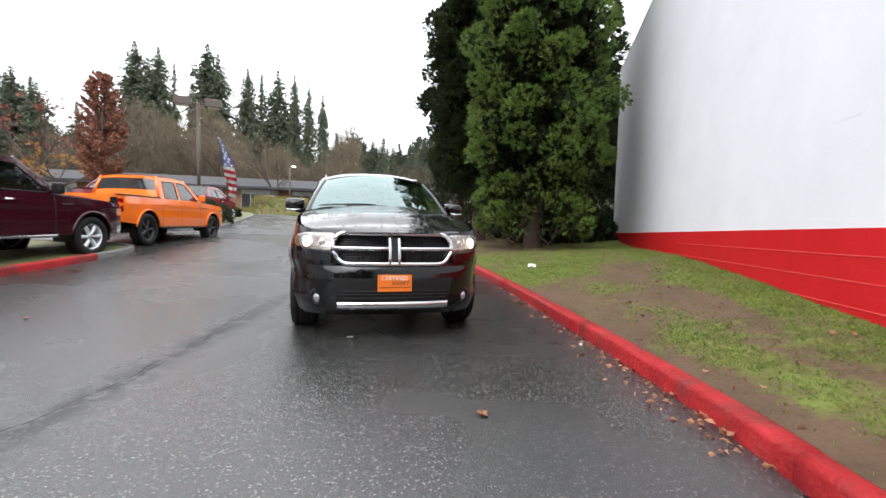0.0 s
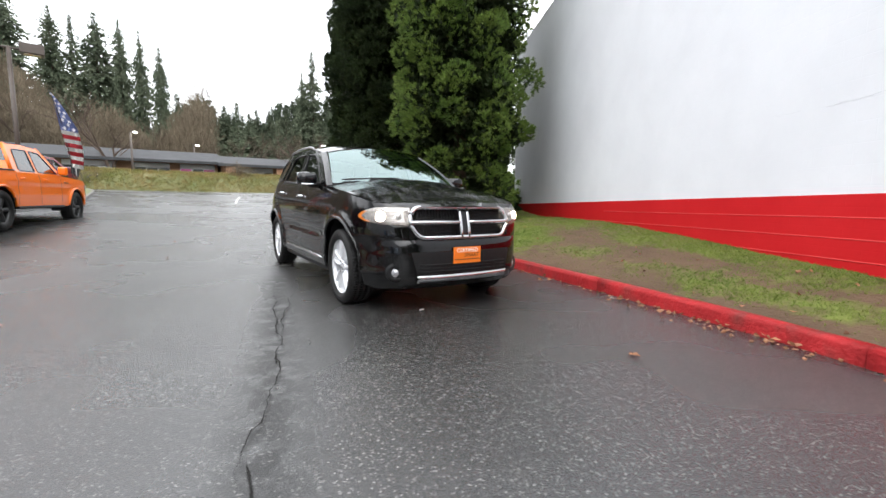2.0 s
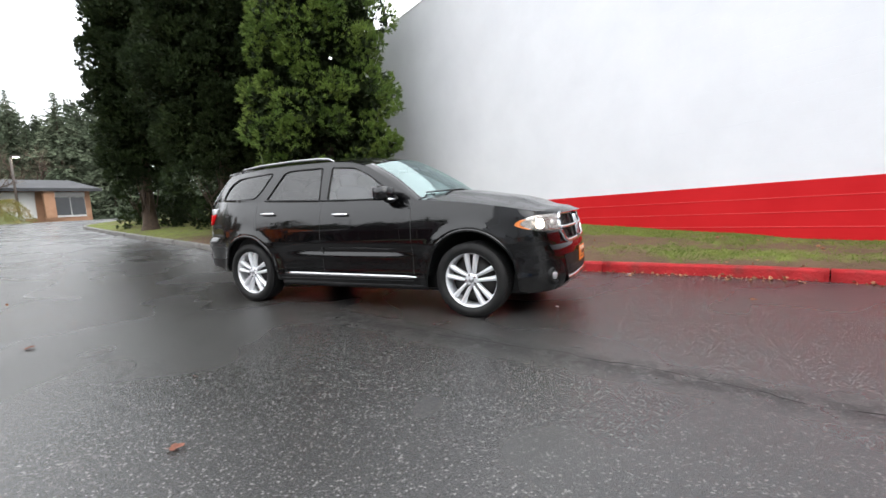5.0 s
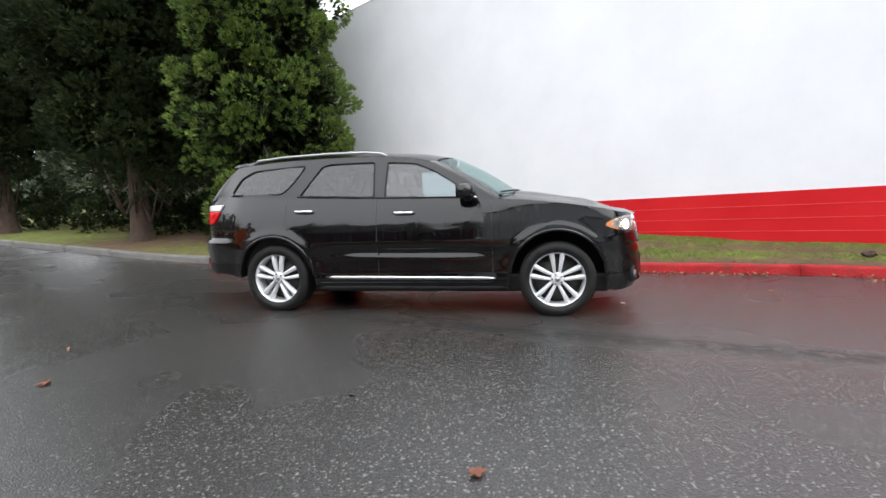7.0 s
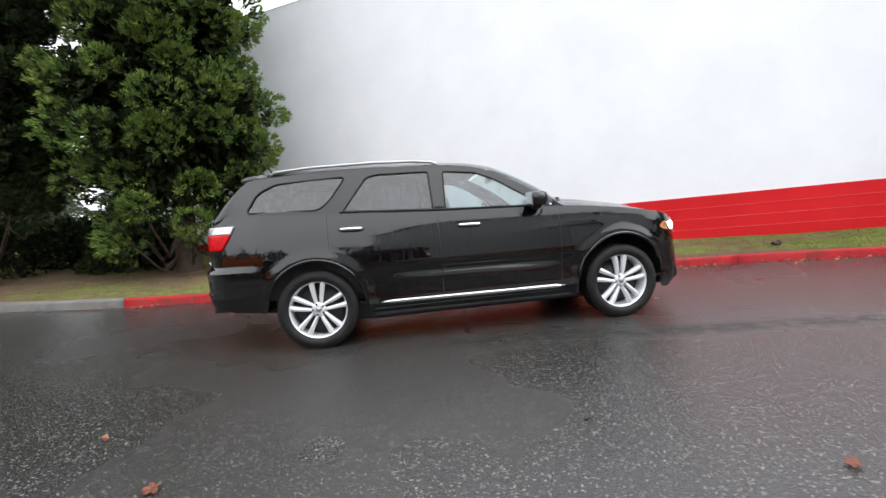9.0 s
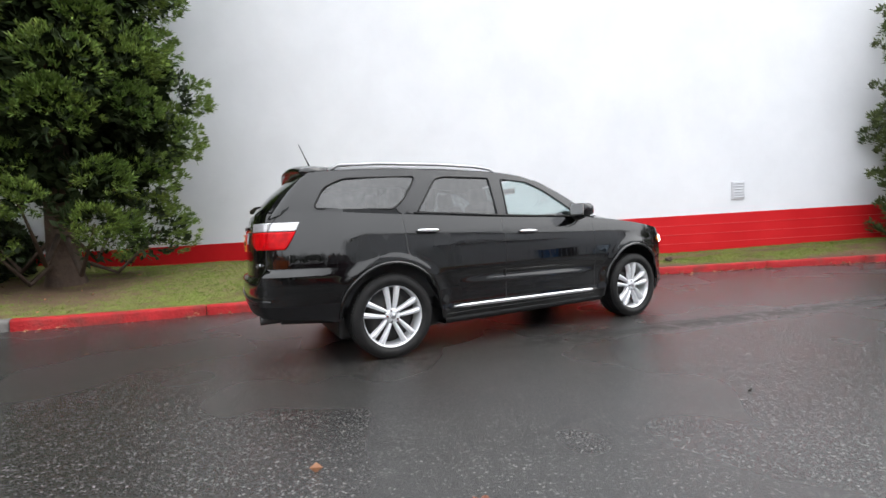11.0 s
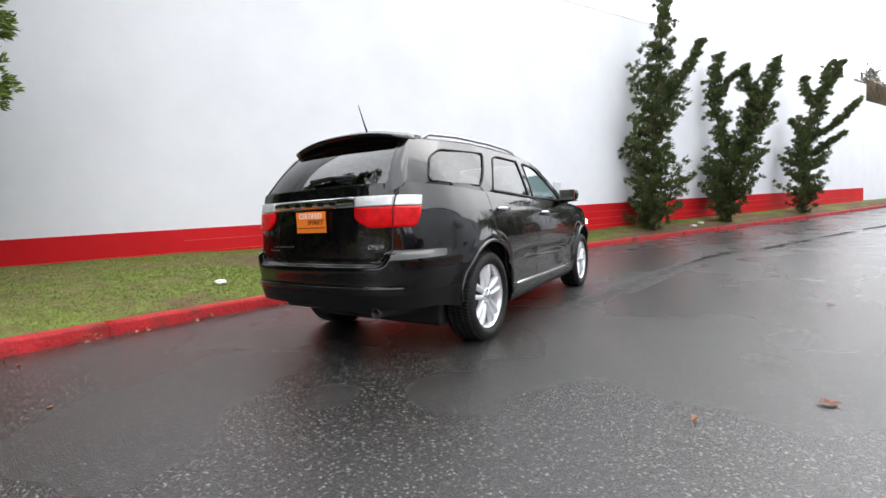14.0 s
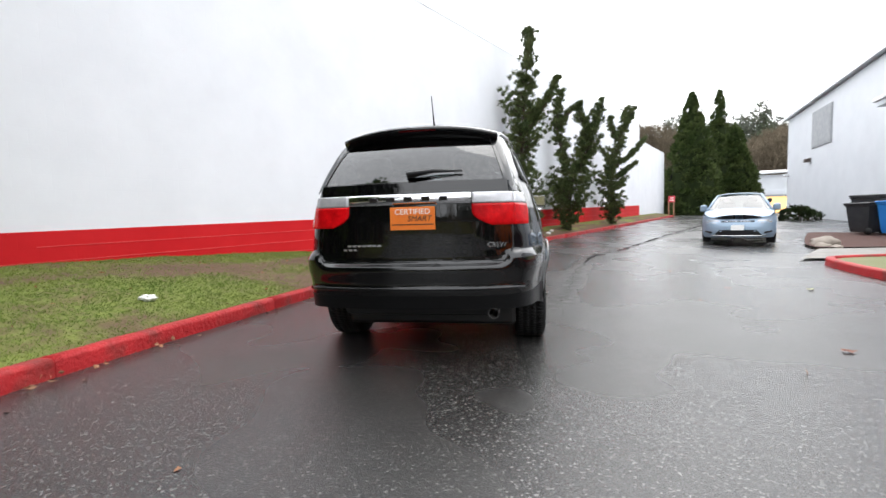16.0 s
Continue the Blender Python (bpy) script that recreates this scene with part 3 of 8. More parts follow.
BLACK_PLASTIC = material("black_plastic", (0.007, 0.007, 0.0075), 0.5, base2=(0.011, 0.011, 0.0115), scale=20, bump=0.15, bump_scale=300, spec=0.3)
SKIRT = material("black_bumper_plastic", (0.005, 0.005, 0.0055), 0.35, base2=(0.008, 0.008, 0.0085), scale=20, bump=0.1, bump_scale=300, spec=0.2)
GLOSS_BLACK = material("gloss_black", (0.006, 0.006, 0.007), 0.12, base2=(0.008, 0.008, 0.009), scale=5)
CHROME = material("chrome", (0.78, 0.78, 0.80), 0.10, metal=1.0, base2=(0.70, 0.70, 0.72), scale=9)
ALLOY = material("bright_alloy", (0.80, 0.81, 0.83), 0.28, metal=0.35, base2=(0.70, 0.71, 0.73), scale=6)
RAIL_SILVER = material("satin_silver", (0.42, 0.42, 0.44), 0.35, metal=0.8, base2=(0.36, 0.36, 0.38), scale=9)
DARK_RED = material("dark_red_lens", (0.10, 0.004, 0.006), 0.2, base2=(0.07, 0.003, 0.004), scale=20)
STRIP_LENS = material("silver_lens", (0.58, 0.58, 0.60), 0.25, metal=0.3, base2=(0.48, 0.48, 0.50), scale=26, coat=0.6)
DARK_METAL = material("dark_metal", (0.035, 0.035, 0.036), 0.55, metal=0.4, base2=(0.055, 0.05, 0.047), scale=12)
RUBBER = material("tyre_rubber", (0.009, 0.009, 0.0095), 0.6, base2=(0.016, 0.0155, 0.015), scale=14, bump=0.3, bump_scale=90, spec=0.25)
TINT = glass_material("privacy_glass", (0.12, 0.125, 0.13), 0.075)
CLEAR = glass_material("clear_glass", (0.55, 0.66, 0.68), 0.10)
WET_SCREEN = glass_material("wet_windscreen", (0.66, 0.78, 0.76), 0.24, (0.70, 0.86, 0.85))
LAMP_GLASS = glass_material("lamp_glass", (0.95, 0.95, 0.95))
RED_LENS = material("red_lens", (0.50, 0.003, 0.006), 0.12, base2=(0.16, 0.001, 0.003), scale=13, bump=0.15, bump_scale=70, spec=0.12)
RED_LENS.node_tree.nodes["Principled BSDF"].inputs["Emission Color"].default_value = (1.0, 0.012, 0.012, 1)
LIT_LENS = RED_LENS.copy()
LIT_LENS.name = "lit_red_lens"
LIT_LENS.node_tree.nodes["Principled BSDF"].inputs["Emission Strength"].default_value = 0.10
CLEAR_LENS = material("clear_lens", (0.42, 0.42, 0.44), 0.12, metal=0.5, base2=(0.55, 0.55, 0.57), scale=20, coat=1.0)
AMBER = material("amber_lens", (0.75, 0.22, 0.03), 0.15, base2=(0.6, 0.16, 0.02), scale=20, coat=1.0)
BEAM = glow_material("lit_bulb", (1.0, 0.86, 0.64), 22.0)
LIT_BOWL = material("lamp_reflector", (0.50, 0.47, 0.44), 0.22, metal=0.75, base2=(0.26, 0.23, 0.21), scale=34, bump=0.5, bump_scale=45)
SIDE_BEAM = material("clear_bulb", (0.60, 0.58, 0.55), 0.15, metal=0.6, base2=(0.42, 0.40, 0.38), scale=40)
ORANGE_TAG = material("orange_tag", (0.82, 0.20, 0.02), 0.35, base2=(0.76, 0.18, 0.02), scale=8)
WHITE_INK = material("white_ink", (0.85, 0.85, 0.83), 0.5)
BLACK_INK = material("black_ink", (0.015, 0.015, 0.015), 0.5)
UPHOLSTERY = material("dark_upholstery", (0.03, 0.03, 0.032), 0.8, base2=(0.045, 0.045, 0.047), scale=10, bump=0.2, bump_scale=120)

HALF_PLAN = [(0, -2.42, 0), (0.35, -2.405, 0), (0.62, -2.335, 0), (0.80, -2.19, 0), (0.895, -1.98, 0), (0.94, -1.6, 0), (0.946, -0.8, 0), (0.946, 0.6, 0), (0.95, 1.5, 0), (0.938, 1.85, 0), (0.885, 2.2, 0), (0.82, 2.42, 0), (0.70, 2.56, 0), (0.45, 2.63, 0), (0.2, 2.652, 0), (0, 2.655, 0)]
AXLES = (-1.522, 1.523)
WHEEL_R = 0.373


class CarShell:
    """A car body wrapped round its plan outline: inset by height, arches cut from the lower edge."""

    def __init__(self, plan, top, low, insets, axles, arch, levels, wheel_z, step=0.024, dent=None, shoulder=None):
        self.dent, self.shoulder = dent, shoulder
        ends = [Vector((-plan[1][0], plan[1][1], 0))] + [Vector(p) for p in plan] + [Vector((-plan[-2][0], plan[-2][1], 0))]
        self.line = resample(smooth_line(ends, 24)[24:-24], step)
        self.top, self.low, self.insets, self.axles, self.arch, self.levels, self.wheel_z = top, low, insets, axles, arch, levels, wheel_z
        n = len(self.line)
        self.normals = []
        for i in range(n):
            d = (self.line[min(i + 1, n - 1)] - self.line[max(i - 1, 0)]).normalized()
            self.normals.append(Vector((d.y, -d.x, 0)))
        self.normals[0], self.normals[-1] = Vector((0, -1, 0)), Vector((0, 1, 0))

    def bottom(self, i):
        p = self.line[i]
        z = interp(p.y, self.low) if abs(self.normals[i].x) > 0.3 else interp(p.y, self.low)
        for a in self.axles:
            d = abs(p.y - a)
            if d < self.arch:
                z = max(z, self.wheel_z + math.sqrt(self.arch ** 2 - d * d) * 1.0)
        return z

    def at(self, i, z):
        p, n = self.line[i], self.normals[i]
        wf, wr, ws = max(0.0, -n.y) ** 2, max(0.0, n.y) ** 2, n.x ** 2
        zr = z
        if self.shoulder:
            # the bumper's upper edge lies low across the tailgate and climbs to a shoulder at the corners, which runs out along the flank
            zr = z - interp(p.x, self.shoulder) * max(0.0, min(1.0, (z - 0.62) / 0.08))
        inset = wf * interp(z, self.insets[0]) + ws * interp(z, self.insets[1]) + wr * interp(zr, self.insets[2])
        if self.shoulder and p.y > 1.95:
            f = min(1.0, (p.y - 1.95) / 0.35)
            inset += 0.034 * ws * f * f * (3 - 2 * f) * max(0.0, min(1.0, (z - 0.80) / 0.055))
        for a in self.axles:
            r = math.hypot(p.y - a, z - self.wheel_z)
            inset -= 0.02 * ws * math.exp(-((r - self.arch - 0.02) / 0.055) ** 2)
        if self.dent:
            y0, y1, zd = self.dent
            inset += 0.034 * ws * math.exp(-((z - zd - 0.03 * (p.y - y0) / (y1 - y0)) / 0.04) ** 2) / ((1 + math.exp(-(p.y - y0) / 0.09)) * (1 + math.exp((p.y - y1) / 0.09)))
        q = p - n * inset
        return Vector((q.x, q.y, z))

    def side(self, y, z, sign=-1, out=0.0):
        """The place on the flank at a length y and height z."""
        best = min(range(len(self.line)), key=lambda i: abs(self.line[i].y - y) + (10 if abs(self.normals[i].x) < 0.3 else 0))
        q = self.at(best, z)
        return Vector((sign * (q.x + out), y, z))

    def end(self, x, z, front=True, out=0.0):
        """The place on the front or rear face at a width x and height z."""
        ids = [i for i in range(len(self.line)) if (self.normals[i].y < -0.15 if front else self.normals[i].y > 0.15)]
        best = min(ids, key=lambda i: abs(self.at(i, z).x - abs(x)))
        q = self.at(best, z) + self.normals[best] * out
        return Vector((x, q.y, z))

    def run(self, z, lo, hi, n, s, out, front):
        """Places on the front or rear outline at one height, from the width lo round the corner to the length hi (or to the width -hi)."""
        f = -1 if front else 1
        reach = self.line[0].y + 0.75 if front else self.line[-1].y - 0.75
        ids = [i for i in range(len(self.line)) if f * self.line[i].y > f * reach]
        if not front:
            ids = ids[::-1]
        pts = [(self.at(i, z), self.normals[i]) for i in ids]
        dist = [0.0]
        for a, b in zip(pts, pts[1:]):
            dist.append(dist[-1] + (b[0] - a[0]).length)
        top = max(range(len(pts)), key=lambda k: pts[k][0].x)
        xs = [q.x for q, _ in pts][:top + 1]
        d0 = float(np.interp(lo, xs, dist[:top + 1]))
        d1 = float(np.interp(-f * hi, [-f * q.y for q, _ in pts], dist)) if f * hi > 0 else float(np.interp(abs(hi), xs, dist[:top + 1]))
        row = []
        for d in frange(d0, d1, n):
            k = max(0, min(len(dist) - 2, int(np.searchsorted(dist, d)) - 1))
            t = (d - dist[k]) / max(1e-6, dist[k + 1] - dist[k])
            q = pts[k][0].lerp(pts[k + 1][0], t) + pts[k][1].lerp(pts[k + 1][1], t).normalized() * out
            row.append(Vector((s * q.x, q.y, z)))
        return row

    def panels(self, sort):
        """Faces of the whole shell, gathered by the name that sort(x, y, z, sign) gives."""
        groups = {}
        cols = []
        for i in range(len(self.line)):
            lo, hi = self.bottom(i), interp(self.line[i].y, self.top)
            zs = [max(lo, min(hi, v)) for v in self.levels]
            cols.append([self.at(i, z) for z in zs])
        for sign in (-1, 1):
            for i in range(len(cols) - 1):
                for k in range(len(self.levels) - 1):
                    quad = [cols[i][k], cols[i][k + 1], cols[i + 1][k + 1], cols[i + 1][k]]
                    if max(p.z for p in quad) - min(p.z for p in quad) < 1e-5:
                        continue
                    c = sum(quad, Vector()) / 4
                    name = sort(c.x, c.y, c.z, sign)
                    if not name:
                        continue
                    verts, index, faces = groups.setdefault(name, ([], {}, []))
                    f = []
                    for p in quad:
                        key = (round(sign * p.x, 4), round(p.y, 4), round(p.z, 4))
                        if key not in index:
                            index[key] = len(verts)
                            verts.append((sign * p.x, p.y, p.z))
                        if index[key] not in f:
                            f.append(index[key])
                    if len(f) > 2:
                        faces.append(tuple(f if sign < 0 else reversed(f)))
        return groups


def frange(a, b, n):
    return [a + (b - a) * i / n for i in range(n + 1)]


SUV_TOP = [(-2.42, 0.995), (-2.3, 1.0), (-2.15, 1.01), (-1.98, 1.05), (-1.6, 1.115), (-1.2, 1.165), (-0.9, 1.188), (0.3, 1.225), (1.4, 1.28), (2.1, 1.32), (2.40, 1.335), (2.50, 1.315), (2.66, 1.315)]
SUV_LOW = [(-2.42, 0.235), (-2.1, 0.235), (-1.98, 0.27), (-1.9, 0.29), (-1.05, 0.285), (1.0, 0.315), (1.95, 0.39), (2.2, 0.445), (2.66, 0.465)]
FRONT_IN = [(0.2, 0.13), (0.26, 0.06), (0.30, 0.025), (0.34, 0.01), (0.40, 0.0), (0.56, 0.0), (0.64, 0.012), (0.68, 0.03), (0.8, 0.045), (0.95, 0.085), (1.0, 0.12), (1.05, 0.17)]
SIDE_IN = [(0.2, 0.07), (0.3, 0.045), (0.38, 0.022), (0.44, 0.03), (0.58, 0.03), (0.65, 0.022), (0.69, 0.008), (0.72, 0.001), (0.78, 0.0), (0.88, 0.005), (0.96, 0.012), (1.04, 0.027), (1.12, 0.047), (1.2, 0.074), (1.3, 0.112), (1.4, 0.15)]
REAR_IN = [(0.4, 0.09), (0.46, 0.045), (0.55, 0.012), (0.60, 0.0), (0.62, 0.012), (0.765, 0.004), (0.785, 0.010), (0.812, 0.050), (0.84, 0.054), (0.94, 0.056), (1.1, 0.06), (1.25, 0.075), (1.37, 0.11)]
SUV_LEVELS = frange(0.235, 0.42, 9) + [0.44, 0.48, 0.53, 0.56, 0.58, 0.60, 0.615, 0.64, 0.66, 0.68, 0.70, 0.718, 0.735, 0.742, 0.749, 0.756, 0.763, 0.77] + [0.78, 0.79, 0.80, 0.81] + frange(0.818, 0.875, 8) + frange(0.895, 1.37, 20)


def suv_sort(x, y, z, sign):
    if abs(x) < 0.56 and y < -2.2 and 0.69 < z < 0.985:
        return None
    if y < -1.93 and z < 0.68:
        return "front_bumper"
    if y < -0.89:
        return "fender"
    if y > 2.44 and abs(x) < 0.74 and z > 0.84:
        return "tailgate"
    if y > 1.95 and z < 0.56:
        return "bumper_skirt"
    if y > 1.95 and z < 0.80 and abs(x) < 0.9:
        return "rear_bumper"
    if y < 0.32 and z > 0.34:
        return "front_door"
    edge = interp(z, [(0.34, 1.0), (0.5, 1.09), (0.8, 1.28), (0.95, 1.37), (1.3, 1.37)])
    if y < edge and z > 0.34:
        return "rear_door"
    return "quarter_panel"


def wheel_parts(parent, x, y, r, width, rim_mat, spokes=10, flip=1, rim_r=None, pair=True, lift=0.0):
    """A wheel on its side of the car: rim with spokes, tyre with tread blocks, disc, cap and nuts. Local x points outward."""
    rim_r = rim_r or r * 0.665
    hw = width / 2
    bm = bmesh.new()
    add_lathe(bm, [(rim_r * 0.93, -hw * 0.8), (rim_r * 0.93, hw * 0.5), (rim_r * 0.97, hw * 0.72), (rim_r * 1.03, hw * 0.86), (rim_r * 1.035, hw * 0.80), (rim_r * 1.0, hw * 0.6), (rim_r * 0.98, -hw * 0.8)], 48)
    spoke_rows = []
    for k in range(spokes):
        if pair:
            # two spokes an arm, parting a little towards the rim
            arm, way = 2 * math.pi * (k // 2) / (spokes // 2) + 0.3, -1 if k % 2 else 1
            p0 = Vector((0.19 * math.cos(arm + way * 0.42), 0.19 * math.sin(arm + way * 0.42), 0)) * rim_r
            p1 = Vector((0.96 * math.cos(arm + way * 0.205), 0.96 * math.sin(arm + way * 0.205), 0)) * rim_r
        else:
            mid = 2 * math.pi * k / spokes
            p0, p1 = Vector((math.cos(mid), math.sin(mid), 0)) * rim_r * 0.15, Vector((math.cos(mid), math.sin(mid), 0)) * rim_r * 0.95
        d = (p1 - p0).normalized()
        rows = []
        for t in (0.0, 0.3, 0.6, 0.85, 1.0):
            p = p0.lerp(p1, t)
            half = rim_r * (0.052 + 0.046 * t) * (1.0 if pair else (10 / spokes) ** 0.7 * 1.15)
            out = hw * (0.60 + 0.13 * math.sin(t * 2.6))
            rows.append([(out + o, p.x - half * a * d.y, p.y + half * a * d.x) for a, o in ((-1.0, -0.045), (-0.85, -0.004), (0.0, 0.006), (0.85, -0.004), (1.0, -0.045))])
        spoke_rows.append(rows)
    add_lathe(bm, [(0.0, hw * 0.69), (rim_r * 0.13, hw * 0.69), (rim_r * 0.24, hw * 0.66), (rim_r * 0.25, hw * 0.5)], 24)
    bmesh.ops.remove_doubles(bm, verts=bm.verts, dist=0.0005)
    bmesh.ops.recalc_face_normals(bm, faces=bm.faces)
    wheel = part("wheel", bm, rim_mat, parent, "")
    for rows in spoke_rows:
        bm = bmesh.new()
        add_loft(bm, rows)
        part("spoke", bm, rim_mat, wheel)
    bm = bmesh.new()
    prof = [(rim_r * 0.99, -hw * 0.85), (rim_r * 1.06, -hw * 0.97), (r * 0.86, -hw), (r * 0.955, -hw * 0.93), (r * 0.992, -hw * 0.76), (r, -hw * 0.4), (r, 0), (r, hw * 0.4), (r * 0.992, hw * 0.76), (r * 0.955, hw * 0.93), (r * 0.86, hw), (rim_r * 1.10, hw * 0.99), (rim_r * 1.07, hw * 0.93), (rim_r * 0.99, hw * 0.82)]
    add_lathe(bm, prof, 72)
    for k in range(80):
        q = 2 * math.pi * k / 80
        for off, wd in ((0.62, 0.30), (0.2, 0.24), (-0.2, 0.24), (-0.62, 0.30)):
            mm = Matrix.Rotation(q + off * 0.04, 4, "X") @ Matrix.Translation((off * hw, 0, r - 0.002))
            vs = bmesh.ops.create_cube(bm, size=1.0)["verts"]
            bmesh.ops.transform(bm, matrix=mm @ Matrix.Diagonal((wd * hw * 1.2, r * 0.058, 0.007, 1)), verts=vs)
    bmesh.ops.recalc_face_normals(bm, faces=bm.faces)
    part("tyre", bm, RUBBER, wheel, "black treaded tyre")
    bm = bmesh.new()
    add_lathe(bm, [(0.03, hw * 0.1), (rim_r * 0.74, hw * 0.1), (rim_r * 0.75, hw * -0.3), (rim_r * 0.93, hw * -0.35)], 32)
    part("brake_disc", bm, DARK_METAL, wheel, "dark brake disc behind the spokes")
    bm = bmesh.new()
    add_lathe(bm, [(0.0, hw * 0.78), (rim_r * 0.085, hw * 0.77), (rim_r * 0.10, hw * 0.70), (rim_r * 0.10, hw * 0.6)], 20)
    part("centre_cap", bm, RAIL_SILVER if rim_mat is ALLOY else rim_mat, wheel)
    for k in range(5):
        q = 2 * math.pi * (k + 0.5) / 5
        bm = bmesh.new()
        add_lathe(bm, [(0.0, hw * 0.76), (0.011, hw * 0.75), (0.012, hw * 0.6)], 6, Matrix.Translation((0, rim_r * 0.19 * math.cos(q), rim_r * 0.19 * math.sin(q))))
        part("wheel_nut", bm, CHROME if pair else DARK_METAL, wheel, smooth=False)
    wheel.matrix_basis = pose(x, y, r + lift, 0, 0, 0 if flip > 0 else 180)
    return wheel


def thicken(bm, t=0.004):
    """Turns a pane's faces one way."""
    bmesh.ops.recalc_face_normals(bm, faces=bm.faces)
    for f in bm.faces:
        f.smooth = True


def flat_fill(bm, outline, holes, place, subdiv=0.08):
    """A sheet with holes, given in two dimensions and laid onto a surface by place(a, b)."""
    def loop(pts):
        out = []
        for p, q in zip(pts, pts[1:] + pts[:1]):
            n = max(1, int(math.dist(p, q) / subdiv))
            out += [(p[0] + (q[0] - p[0]) * i / n, p[1] + (q[1] - p[1]) * i / n) for i in range(n)]
        return out
    edges, all_v = [], []
    for pts in [outline] + holes:
        vs = [bm.verts.new((a, b, 0)) for a, b in loop(pts)]
        all_v += vs
        edges += [bm.edges.new((vs[i], vs[(i + 1) % len(vs)])) for i in range(len(vs))]
    bmesh.ops.triangle_fill(bm, edges=edges, use_beauty=True, use_dissolve=False)
    for v in all_v:
        v.co = place(v.co.x, v.co.y)


def rounded(pts, r=0.05, n=5):
    """A polygon with its corners rounded."""
    out = []
    m = len(pts)
    for i in range(m):
        p, a, b = Vector(pts[i]), Vector(pts[i - 1]), Vector(pts[(i + 1) % m])
        da, db = (a - p), (b - p)
        k = min(r, da.length * 0.45, db.length * 0.45)
        s, e = p + da.normalized() * k, p + db.normalized() * k
        for j in range(n + 1):
            t = j / n
            out.append(tuple((1 - t) ** 2 * s + 2 * t * (1 - t) * p + t * t * e))
    return out


SIDE_OUT = [(-0.97, 1.175), (0.3, 1.205), (1.4, 1.255), (2.1, 1.285), (2.34, 1.31), (2.27, 1.44), (2.17, 1.60), (2.06, 1.675), (1.5, 1.70), (0.9, 1.705), (0.3, 1.69), (-0.05, 1.655), (-0.30, 1.585), (-0.58, 1.425)]
QUARTER_WIN = rounded([(2.13, 1.345), (2.02, 1.53), (1.85, 1.61), (1.17, 1.635), (1.33, 1.42), (1.44, 1.325)], 0.06)
REAR_WIN = rounded([(1.22, 1.295), (0.98, 1.61), (0.88, 1.635), (0.37, 1.63), (0.355, 1.25)], 0.03)
FRONT_WIN = rounded([(0.235, 1.245), (0.22, 1.62), (-0.10, 1.59), (-0.30, 1.50), (-0.54, 1.345), (-0.74, 1.205)], 0.03)


SUV_SHELL = CarShell(HALF_PLAN, SUV_TOP, SUV_LOW, (FRONT_IN, SIDE_IN, REAR_IN), AXLES, 0.462, SUV_LEVELS, 0.40, dent=(-0.80, 0.78, 0.655), shoulder=[(0, -0.035), (0.60, -0.035), (0.655, -0.02), (0.69, 0.035), (0.73, 0.045), (0.95, 0.045)])
BELT = sorted((q.y, q.x) for q in (SUV_SHELL.at(i, interp(p.y, SUV_TOP)) for i, p in enumerate(SUV_SHELL.line)) if q.x > 0.6 and q.y > -1.3)


def suv_flank(y, z):
    """Half-width of the glasshouse: it rises from the body's upper edge and leans in towards the roof."""
    zt = interp(y, SUV_TOP)
    f = max(0.0, (z - zt) / (1.70 - zt))
    lower = interp(y, BELT)
    upper = 0.70 - 0.155 * max(0, y - 1.3) ** 1.3 - 0.02 * max(0, -y)
    return lower + (upper - lower) * (f ** 1.12)


